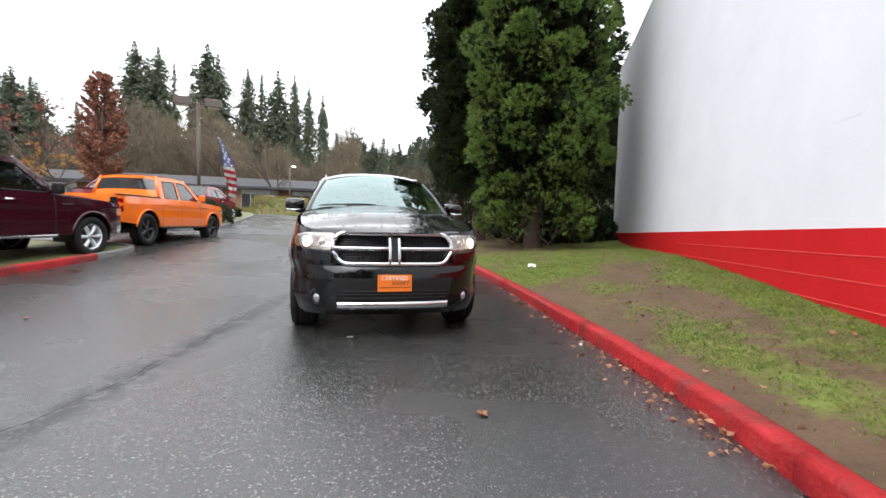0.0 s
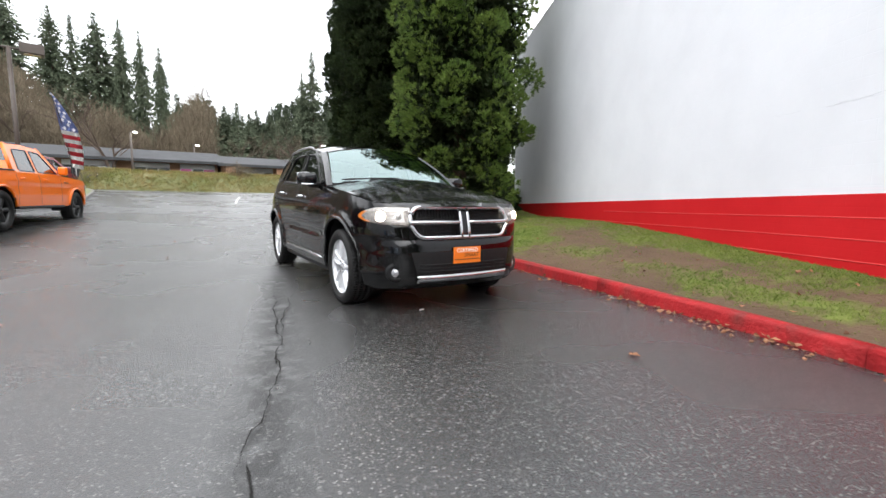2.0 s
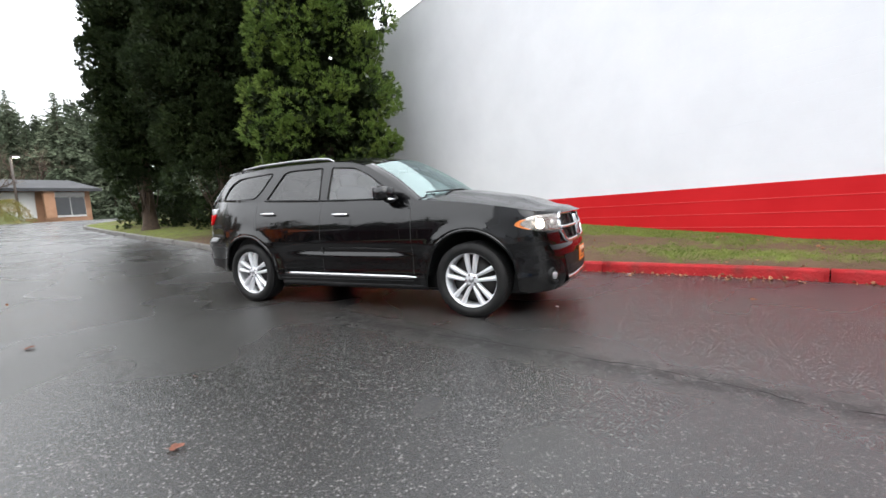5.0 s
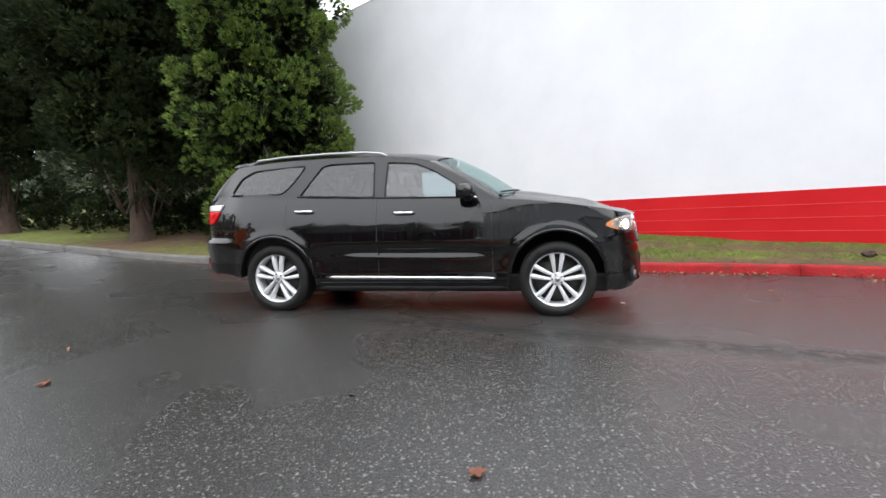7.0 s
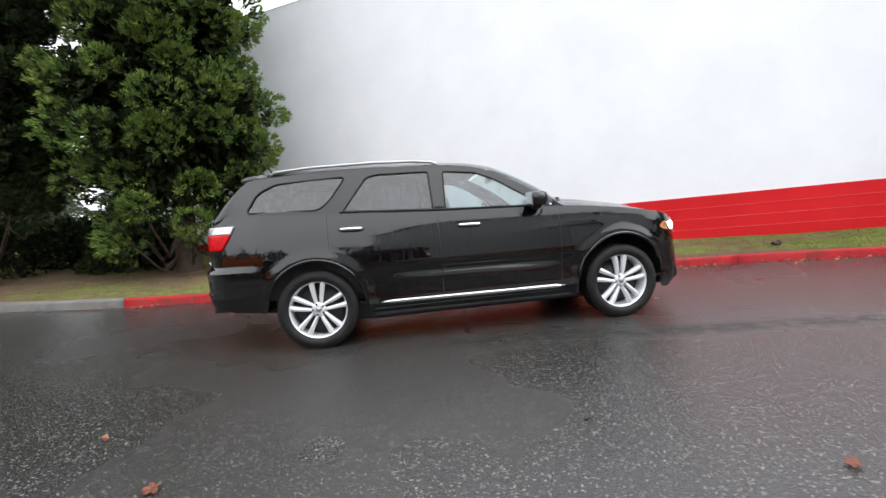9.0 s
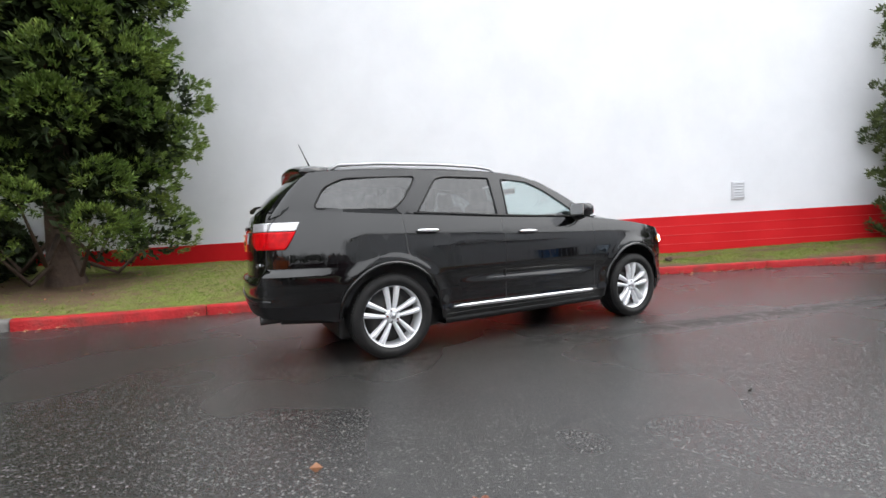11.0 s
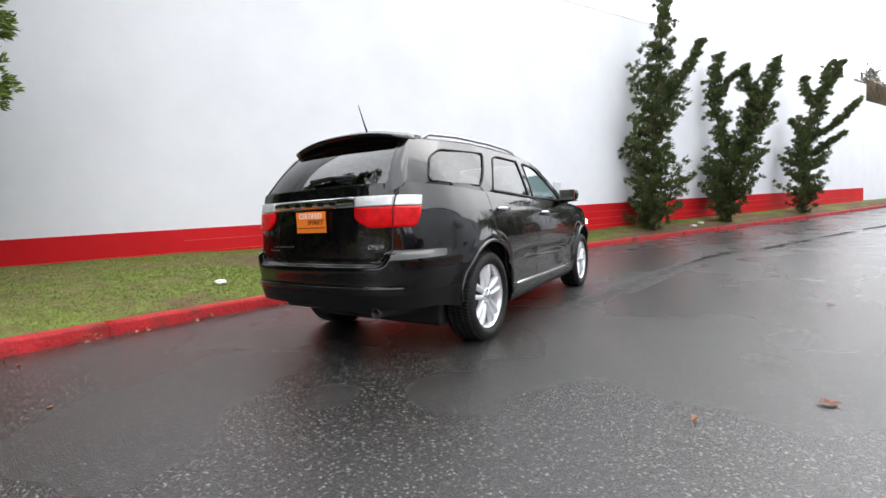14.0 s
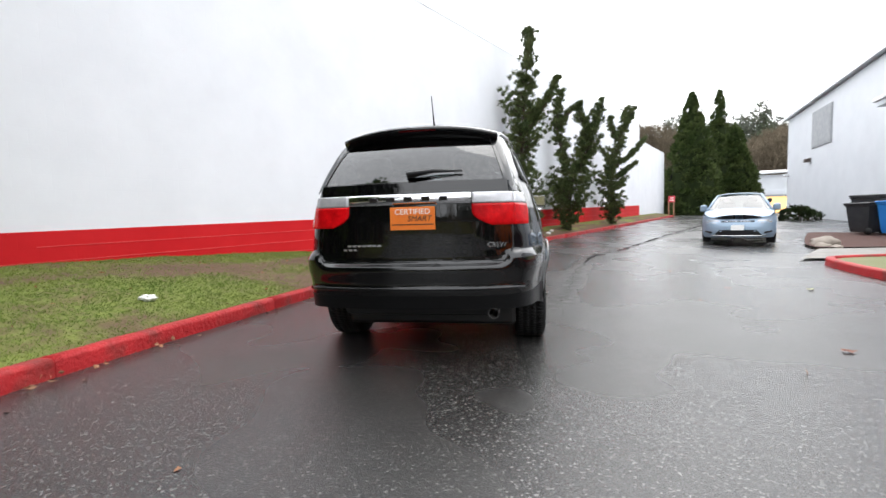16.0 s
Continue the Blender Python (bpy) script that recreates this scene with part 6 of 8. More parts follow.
fir_row([(-41, 62, 18.5, 1.2), (-37.8, 60, 17, 1.1), (-44, 63, 17.5, 1.2), (-64.5, 102, 27, 1.1), (-60, 101, 26.5, 1.2), (-52, 99, 23, 1.1), (-46, 98, 25, 1.0), (-38.0, 96, 32, 0.9), (-36, 95.7, 34.5, 0.85), (-32.8, 94.7, 31.5, 0.55), (-29.5, 95, 27, 0.5), (-24.0, 92, 33, 0.9),
         (-18.2, 90.8, 30.4, 0.8), (-15.4, 90, 29.3, 0.85), (-8.9, 88.5, 29.5, 0.55), (-6.1, 87.7, 28, 0.5), (-3.3, 87, 25.7, 0.5), (24.4, 100.8, 29, 0.6), (30, 93.5, 23, 1.0), (31.2, 91.4, 18, 1.2), (4, 121, 25.5, 1.0), (1, 124, 22.5, 1.0)], 15)
near_rng = np.random.default_rng(16)
fir_row([(-62 + i * 4.2 + near_rng.normal(0, 0.9), 112 + near_rng.uniform(-8, 12), near_rng.uniform(12, 20), 1.2) for i in range(24)], 17, 4)
fir_row([(-1 + i * 1.75 + near_rng.normal(0, 0.5), 121 - i * 1.15 + near_rng.uniform(-4, 4), near_rng.uniform(18, 25), 1.05) for i in range(26)], 18, 4)
fir_row([(-44 - i * 4.4 + near_rng.normal(0, 1), 84 - i * 2.1 + near_rng.uniform(-4, 8), near_rng.uniform(18, 30), 1.0) for i in range(11)], 19)
# West row, out of view: added so the car's flank mirrors dark trees.
fir_row([(-62 - near_rng.uniform(0, 18), 58 - i * 7 + near_rng.normal(0, 1), near_rng.uniform(18, 28), 1.2) for i in range(9)], 20, 4)
fir_row([(-62 + i * 5.0 + near_rng.normal(0, 1), -92 - near_rng.uniform(0, 16), near_rng.uniform(14, 22), 1.2) for i in range(11)], 21, 4)
fir_row([(34 + i * 3.6 + near_rng.normal(0, 1), 78 + near_rng.uniform(-6, 10), near_rng.uniform(16, 27), 1.1) for i in range(10)], 22, 4)


fir_row([(-14 + i * 1.35 + near_rng.normal(0, 0.5), 113 - max(0, i - 10) * 0.75 + near_rng.uniform(-5, 3), near_rng.uniform(12, 17), 1.5) for i in range(36)], 24, 4)
# East row, made up to close bright gaps under the lawn trees.
fir_row([(44 + near_rng.uniform(0, 10), -6 + i * 3.2, near_rng.uniform(13, 20), 1.3) for i in range(20)], 23, 4)


# Haze is mixed into this paler wood colour; no mist is built.
FIR_HAZE_TINT = material("haze_tinted_wood", (0.11, 0.125, 0.10), 0.9, base2=(0.16, 0.165, 0.13), scale=0.3, island=0.4, spec=0.1)
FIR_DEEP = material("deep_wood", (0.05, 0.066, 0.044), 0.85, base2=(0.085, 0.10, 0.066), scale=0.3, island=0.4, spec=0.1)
# ---- bare and autumn trees ----
TWIG = material("bare_twigs", (0.10, 0.082, 0.058), 0.9, base2=(0.175, 0.14, 0.098), scale=0.4, island=0.35, spec=0.1)
RUSSET = material("russet_leaves", (0.17, 0.065, 0.04), 0.8, base2=(0.24, 0.105, 0.07), scale=0.8, island=0.35, spec=0.1)
YELLOWED = material("yellowed_leaves", (0.30, 0.15, 0.05), 0.8, base2=(0.36, 0.20, 0.08), scale=0.8, island=0.3, spec=0.1)
PINKISH = material("pink_russet_leaves", (0.22, 0.075, 0.06), 0.8, base2=(0.28, 0.11, 0.08), scale=0.8, island=0.3, spec=0.1)


def branching(bm, p, d, length, r, depth, rng, tips):
    q = p + d * length
    mid = p + d * length * 0.5 + Vector((rng.normal(0, 0.05), rng.normal(0, 0.05), 0)) * length
    add_tube(bm, [p, mid, q], [r, r * 0.8, r * 0.62], 5, cap=False)
    if depth == 0:
        tips.append((q, d))
        return
    for k in range(3 if depth > 1 else 4):
        nd = (d + Vector((rng.normal(0, 0.5), rng.normal(0, 0.5), rng.normal(0.12, 0.25)))).normalized()
        branching(bm, q if k else mid, nd, length * rng.uniform(0.6, 0.85), r * 0.58, depth - 1, rng, tips)


def broad_tree(x, y, height, seed, leaf=None, label="", name="bare_tree", column=False, group=""):
    rng = np.random.default_rng(seed)
    th = tagged(base(name, x, y, ground_z(x, y) - 0.1), label, "tree", group=group)
    bm = bmesh.new()
    tips = []
    if column:
        add_tube(bm, [(0, 0, -0.3), (0, 0, height * 0.5), (0, 0, height * 0.95)], [0.12, 0.08, 0.02], 7)
        for i in range(150):
            f = rng.uniform(0.14, 0.95)
            a = rng.uniform(0, 6.28)
            w = height * 0.125 * math.sin(math.pi * min(1, f * 0.85 + 0.12)) + 0.1
            q = Vector((w * math.cos(a), w * math.sin(a), f * height + w))
            add_tube(bm, [(0, 0, f * height), q], [0.03, 0.008], 4)
            tips += [(q.lerp(Vector((0, 0, f * height)), t), q.normalized()) for t in (0, 0.2, 0.4, 0.6)]
    else:
        branching(bm, Vector((0, 0, -0.3)), Vector((rng.normal(0, 0.05), rng.normal(0, 0.05), 1)), height * 0.30, height * 0.018 + 0.03, 4, rng, tips)
    part("trunk", bm, BARK, th)
    cs = np.array([tuple(t) for t, _ in tips])
    ds = np.array([tuple(d) for _, d in tips])
    if leaf is not None:
        kites("crown", cs, ds, 0.26 if column else 0.22, 0.06, leaf, th, spread=0.9, per=17 if column else 14, seed=seed)
    else:
        kites("twig_crown", cs, ds, 0.9, 0.014, TWIG, th, spread=0.5, per=6, seed=seed)["kind"] = "stuff"
    return th


broad_tree(-16.3, 29, 9.6, 201, RUSSET, "narrow russet-leaved tree beyond the pickups", "autumn_tree", True)
broad_tree(-23, 37, 7.2, 202, YELLOWED, "spreading tree with thin yellow-brown leaves", "autumn_tree")
broad_tree(-27.5, 42, 13.0, 203, PINKISH, "tree with thin pinkish russet leaves", "autumn_tree")
broad_tree(3.6, 43.6, 3.6, 204, None, "small bare tree on the grass bank", "bare_tree", group="bare trees")
b2 = broad_tree(-7.5, 46, 11, 205, None, "tall bare tree before the low shops", "bare_tree", group="bare trees")
for i, (x, y, s) in enumerate(((-2, 62, 1.0), (-16, 60, 1.1), (-21, 64, 0.9), (6, 66, 0.95), (13, 64, 0.8), (-12, 70, 1.2), (19, 60, 0.9), (-30, 62, 1.0), (-36, 58, 1.1), (10.5, 45.5, 0.75))):
    c = copy_thing(b2, pose(x, y, ground_z(x, y), 0, 0, i * 77))
    c.scale = (s, s, s)


def brush_wood():
    """The brown leafless brush in front of the far firs."""
    rng = np.random.default_rng(9)
    n = 22000
    x = rng.uniform(-48, 3, n)
    y = 58 + rng.uniform(0, 24, n)
    top = 10.5 + 3.4 * np.sin(x * 0.21) + 2.2 * np.sin(x * 0.67 + 1) - np.clip(x, 0, 16) * 0.25
    z = 1.6 + rng.uniform(0, 1, n) ** 1.3 * top
    ob = kites("brush_wood", np.stack([x, y, z], 1), np.tile((0, 0, 1.0), (n, 1)), 1.5, 0.028, TWIG, None, spread=0.42, per=8, seed=4)
    tagged(ob, "leafless brown brush wood behind the low shops", "wood", kind="stuff")
    n = 32000
    x = rng.uniform(-75, -14, n)
    y = -74 - rng.uniform(0, 14, n)
    z = 1 + rng.uniform(0, 1, n) ** 1.3 * (12.5 + 2.5 * np.sin(x * 0.21))
    ob = kites("brush_wood", np.stack([x, y, z], 1), np.tile((0, 0, 1.0), (n, 1)), 1.6, 0.035, TWIG, None, spread=0.45, per=7, seed=5)
    tagged(ob, "leafless brown hillside brush beyond the garage", "wood", kind="stuff")
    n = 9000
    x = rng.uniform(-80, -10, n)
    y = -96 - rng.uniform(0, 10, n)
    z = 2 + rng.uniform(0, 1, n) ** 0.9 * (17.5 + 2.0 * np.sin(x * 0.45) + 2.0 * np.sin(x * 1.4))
    ob = kites("far_wood", np.stack([x, y, z], 1), np.tile((0, 0, 0.5), (n, 1)), 1.3, 0.14, FIR_HAZE_TINT, None, spread=0.8, per=9, seed=8)
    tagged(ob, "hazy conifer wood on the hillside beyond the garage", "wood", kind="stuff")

    n = 15000
    x = rng.uniform(-70, 48, n)
    y = 124 - np.clip(x, 0, 60) * 0.95 + rng.uniform(0, 14, n)
    z = 2 + rng.uniform(0, 1, n) ** 0.9 * (19.0 + 3.0 * np.sin(x * 0.33) + 1.5 * np.sin(x * 1.3))
    ob = kites("far_wood", np.stack([x, y, z], 1), np.tile((0, 0, 0.5), (n, 1)), 1.3, 0.17, FIR_DEEP, None, spread=0.8, per=9, seed=7)
    tagged(ob, "dense dark green conifer wood behind the shops", "wood", kind="stuff")


brush_wood()


# ---- other vehicles ----
def paint(name, colour, droplets=0.1):
    return wet_paint(name, colour, 0.0, droplets)


MAROON = paint("maroon_paint", (0.034, 0.003, 0.009))
ORANGE = paint("orange_paint", (0.90, 0.17, 0.008))
PALE_BLUE = wet_paint("pale_blue_paint", (0.27, 0.35, 0.44), 0.35, 0.6, 0.30, 0.3)
RED_PAINT = paint("dark_red_paint", (0.16, 0.012, 0.018))
DARK_PAINT = paint("dark_grey_paint", (0.02, 0.022, 0.025))
BLACK_RIM = material("black_rim", (0.012, 0.012, 0.013), 0.35, base2=(0.02, 0.02, 0.02), scale=8)
LIGHT_ON = glow_material("lit_headlamp", (1.0, 0.93, 0.80), 14.0)


def cabin(car, mat, ys, zs, halves, windows, seat=True, rear=(0.0, 1.0)):
    """A glasshouse: ys = screen foot, screen head, rear head, rear foot; zs = belt and roof; halves = half-widths at each."""
    y0, y1, y2, y3 = ys
    zb, zr = zs
    hb, hr = halves

    def half(z):
        return hb + (hr - hb) * max(0.0, min(1.15, (z - zb) / (zr - zb)))

    out = [(y0, zb), (y3, zb), (y3 + (y2 - y3) * 0.5, zb + (zr - zb) * 0.55), (y2, zr - 0.03), (y1 + (y2 - y1) * 0.5, zr + 0.01), (y1, zr - 0.03), (y0 + (y1 - y0) * 0.5, zb + (zr - zb) * 0.53)]
    for s in (-1, 1):
        def put(y, z, o=0.0):
            return Vector((s * (half(z) + o), y, z))
        bm = bmesh.new()
        wins = [rounded(w, 0.04, 4) for w in windows]
        flat_fill(bm, out, wins, put, 0.08)
        bmesh.ops.recalc_face_normals(bm, faces=bm.faces)
        part("pillar_frame", bm, mat, car)
        for w in wins:
            bm = bmesh.new()
            flat_fill(bm, w, [], lambda a, b: put(a, b, -0.006), 0.1)
            thicken(bm)
            part("side_window", bm, TINT, car).visible_shadow = False
            tube("window_seal", [put(a, b, 0.002) for a, b in w + w[:1]], 0.01, BLACK_PLASTIC, car, 5)

    def sheet(ya, za, ha, yb, zb_, hb_, bow):
        return [[((ha + (hb_ - ha) * v) * u, ya + (yb - ya) * v + bow * (1 - u * u), za + (zb_ - za) * v + 0.03 * (1 - u * u) * v) for u in frange(-1, 1, 12)] for v in frange(0, 1, 6)]
    for nm, (ya, za, yb, zb2, bow, m) in (("windscreen", (y0, zb, y1, zr - 0.02, -0.10, CLEAR)), ("rear_window", (y3, zb, y2, zr - 0.02, 0.06, TINT))):
        bm = bmesh.new()
        lo, hi = rear if nm == "rear_window" else (0.0, 1.0)
        whole = lambda v: (ya + (yb - ya) * v, za + (zb2 - za) * v, hb - 0.04 + (hr - hb + 0.01) * v)
        add_loft(bm, sheet(*whole(lo), *whole(hi), bow))
        thicken(bm)
        part(nm, bm, m, car).visible_shadow = False
        for v0, v1 in ((0.0, lo), (hi, 1.0)):
            if v1 - v0 > 0.01:
                bm = bmesh.new()
                add_loft(bm, sheet(*whole(v0), *whole(v1), bow))
                part("cab_panel", bm, mat, car)
        for s in (-1, 1):
            tube("screen_pillar", [(s * (hb - 0.03), ya, za), (s * (hr - 0.02), yb, zb2)], 0.035, mat, car, 8)
    rows = []
    for y in frange(y1 - 0.06, y2 + 0.04, 10):
        f = (y - y1) / (y2 - y1)
        rows.append([(hr * a, y - (0.08 * (1 - a * a) if f < 0.1 else 0), zr - 0.03 + 0.04 * math.sin(math.pi * max(0, min(1, f))) + 0.055 * (1 - abs(a) ** 2.5)) for a in frange(-1, 1, 12)])
    bm = bmesh.new()
    add_loft(bm, rows)
    part("roof_panel", bm, mat, car)
    if seat:
        for x in (-0.36, 0.36):
            bm = bmesh.new()
            yc = y1 + 0.5
            add_box(bm, (x, yc, zb - 0.05), (0.5, 0.16, 0.6), 0.06)
            add_box(bm, (x, yc + 0.06, zb + 0.33), (0.26, 0.1, 0.17), 0.04)
            part("seat", bm, UPHOLSTERY, car)


def mirrors(car, y, z, x, mat):
    for s in (-1, 1):
        box("door_mirror", (s * (x + 0.1), y, z), (0.20, 0.14, 0.22), mat, car, 0.05, segments=3)
        tube("mirror_arm", [(s * (x - 0.06), y, z - 0.06), (s * (x + 0.03), y, z - 0.05)], 0.025, BLACK_PLASTIC, car, 6)


PICK_TOP = [(-2.92, 1.10), (-2.7, 1.14), (-2.2, 1.19), (-1.3, 1.24), (-0.95, 1.25), (1.05, 1.25), (1.12, 1.28), (2.9, 1.28)]
PICK_LOW = [(-2.92, 0.50), (-2.5, 0.46), (-1.2, 0.46), (1.2, 0.48), (2.4, 0.58), (2.9, 0.62)]


def pickup(name, label, mat, rim, x, y, z, turn, lit=False):
    """A full-size crew pickup; its nose points along local -y."""
    car = tagged(base(name, x, y, z, turn), label, "pickup truck")
    plan = [(0, -2.92, 0), (0.5, -2.90, 0), (0.85, -2.80, 0), (0.96, -2.6, 0), (1.0, -2.2, 0), (1.005, -1.0, 0), (1.005, 1.2, 0), (1.005, 2.2, 0), (0.99, 2.75, 0), (0.93, 2.88, 0), (0.6, 2.90, 0), (0, 2.905, 0)]
    fi = [(0.4, 0.1), (0.5, 0.02), (0.62, 0.0), (0.72, 0.05), (1.0, 0.06), (1.12, 0.12), (1.3, 0.2)]
    si = [(0.4, 0.06), (0.5, 0.02), (0.75, 0.0), (0.95, 0.012), (1.05, 0.0), (1.2, 0.03), (1.3, 0.05)]
    ri = [(0.5, 0.08), (0.6, 0.02), (0.8, 0.0), (1.3, 0.01)]
    lv = frange(0.46, 1.28, 22)
    axles = (-1.82, 1.75)
    sh = CarShell(plan, PICK_TOP, PICK_LOW, (fi, si, ri), axles, 0.50, lv, 0.44, 0.05)

    def sort(px, py, pz, s):
        if py < -2.55 and pz < 0.66:
            return "front_bumper"
        if py > 2.8 and abs(px) < 0.80:
            return "tailgate"
        if py > 1.1:
            return "bed_side"
        if py < -0.95:
            return "fender"
        return "front_door" if py < 0.12 else "rear_door"
    for nm, (v, _, f) in sh.panels(lambda a, b, c, s: sort(a, b, c, s) + ("" if sort(a, b, c, s) in ("front_bumper", "tailgate") else ("|r" if s < 0 else "|l"))).items():
        raw(nm.split("|")[0], v, f, CHROME if nm == "front_bumper" and rim is ALLOY else mat, car)
    bm = bmesh.new()
    add_loft(bm, [[(0.93 * a, yy - 0.1 * (1 - a * a) * (yy < -2.6), interp(yy, PICK_TOP) + 0.10 * (1 - abs(a) ** 3) - 0.03 * (abs(a) < 0.4)) for a in frange(-1, 1, 14)] for yy in frange(-2.80, -0.92, 16)])
    part("bonnet", bm, mat, car)
    cabin(car, mat, (-1.15, -0.42, 0.98, 1.12), (1.25, 1.90), (0.94, 0.74),
          [[(-0.92, 1.29), (-0.40, 1.77), (0.05, 1.79), (0.05, 1.29)], [(0.17, 1.29), (0.17, 1.79), (0.78, 1.77), (0.88, 1.29)]], rear=(0.38, 0.88))
    # bed: floor, inner sides and rails
    box("bed_floor", (0, 2.0, 0.78), (1.75, 1.75, 0.05), BLACK_PLASTIC, car, 0.005)
    box("cab_back", (0, 1.11, 1.0), (1.8, 0.05, 0.5), mat, car, 0.01)
    for s in (-1, 1):
        box("bed_rail", (s * 0.93, 2.0, 1.285), (0.10, 1.76, 0.03), BLACK_PLASTIC, car, 0.01)
        for yy, a in ((-0.97, 0), (0.12, 0), (1.1, 0)):
            tube("door_seam", [sh.side(yy, q, s, -0.002) for q in frange(0.52, 1.23, 8)], 0.006, BLACK_INK, car, 5)
        for yy in (0.0, 1.0):
            tube("door_handle", [sh.side(yy - 0.02, 1.12, s, 0.01), sh.side(yy - 0.10, 1.12, s, 0.035), sh.side(yy - 0.18, 1.12, s, 0.01)], 0.018, CHROME if rim is ALLOY else mat, car, 6)
        bm = bmesh.new()
        add_loft(bm, [[(s * 0.99, 2.70, q), (s * 0.975, 2.83, q), (s * 0.94, 2.905, q), (s * 0.82, 2.925, q)] for q in frange(0.86, 1.18, 6)])
        tl = part("tail_lamp", bm, RED_LENS, car, "dark red tail lamp")
        box("lamp_bezel", (s * 0.90, 2.915, 1.02), (0.17, 0.02, 0.38), GLOSS_BLACK, tl, 0.01)
        for a in axles:
            pts = [sh.side(a + 0.50 * math.cos(q), 0.44 + 0.50 * math.sin(q), s, 0.004) for q in (math.pi * (0.03 + 0.94 * k / 18) for k in range(19))]
            tube("arch_lip", pts, 0.028, mat, car, 8)
            bm = bmesh.new()
            add_loft(bm, [[(s * xx, a + 0.51 * math.cos(q), 0.44 + 0.51 * math.sin(q)) for xx in (0.97, 0.6)] + [(s * 0.58, a, 0.44)] for q in (math.pi * k / 14 for k in range(-1, 16))])
            part("wheel_housing", bm, BLACK_PLASTIC, car)
            wheel_parts(car, s * 0.87, a, 0.42, 0.28, rim, 5 if rim is BLACK_RIM else 6, s, 0.27, pair=False)
        box("running_board", (s * 0.97, 0.1, 0.46), (0.12, 2.2, 0.06), CHROME if rim is ALLOY else BLACK_PLASTIC, car, 0.02)
        bm = bmesh.new()
        add_loft(bm, [[sh.end(s * xx, zz, True, 0.004) for xx in frange(0.62, 0.93, 6)] for zz in frange(0.86, 1.06, 4)])
        hl = part("headlamp", bm, CLEAR_LENS, car)
        bm = bmesh.new()
        add_loft(bm, [[sh.side(yy, zz, s, 0.004) for yy in frange(-2.72, -2.52, 4)] for zz in frange(0.88, 1.04, 3)])
        part("corner_marker", bm, AMBER if rim is ALLOY else CLEAR_LENS, hl)
        for k in range(4):
            box("badge_bar", tuple(sh.side(-1.15 - k * 0.07, 1.08, s, 0.004)), (0.006, 0.05, 0.03), CHROME, car, 0.001)
    gr = rounded([(-0.55, 1.06), (0.55, 1.06), (0.60, 0.78), (-0.60, 0.78)], 0.06, 4)
    tube("grille_surround", [sh.end(a, b, True, 0.01) if abs(a) > 0.02 else Vector((a, sh.end(0.02, b, True, 0.01).y, b)) for a, b in gr + gr[:1]], 0.03, CHROME if rim is ALLOY else BLACK_PLASTIC, car, 8)
    bm = bmesh.new()
    add_loft(bm, [[sh.end(a, b, True, 0.004) if abs(a) > 0.02 else Vector((a, sh.end(0.02, b, True, 0.004).y, b)) for a in frange(-0.57, 0.57, 12)] for b in frange(0.79, 1.05, 3)])
    part("grille", bm, BLACK_PLASTIC, car)
    box("rear_bumper", (0, 2.96, 0.66), (1.86, 0.16, 0.20), BLACK_PLASTIC if rim is BLACK_RIM else CHROME, car, 0.04)
    box("underbody", (0, 0, 0.55), (1.3, 5.2, 0.22), BLACK_PLASTIC, car, 0.03)
    box("dashboard", (0, -0.85, 1.15), (1.5, 0.4, 0.2), BLACK_PLASTIC, car, 0.06)
    mirrors(car, -0.98, 1.38, 0.95, mat if rim is BLACK_RIM else BLACK_PLASTIC)
    return car


def turned(dx, dy):
    """The turn that points local -y along (dx, dy)."""
    return math.degrees(math.atan2(dx, -dy))


pickup("orange_pickup", "bright orange wet crew pickup with black wheels by the display kerb", ORANGE, BLACK_RIM, -6.0, 8.75, ground_z(-5.6, 8.6) - 0.04, turned(0.19, 0.98))
pickup("maroon_pickup", "dark maroon wet crew pickup with chrome wheels on the grass island", MAROON, ALLOY, -6.98, 3.0, ground_z(-6.6, 3.2) + 0.10, turned(0.26, 0.966))


SED_TOP = [(-2.42, 0.72), (-2.25, 0.78), (-1.9, 0.84), (-1.2, 0.94), (-0.9, 0.97), (1.3, 1.02), (2.0, 1.05), (2.44, 1.02)]
SED_LOW = [(-2.42, 0.20), (-1.9, 0.20), (1.9, 0.24), (2.44, 0.30)]


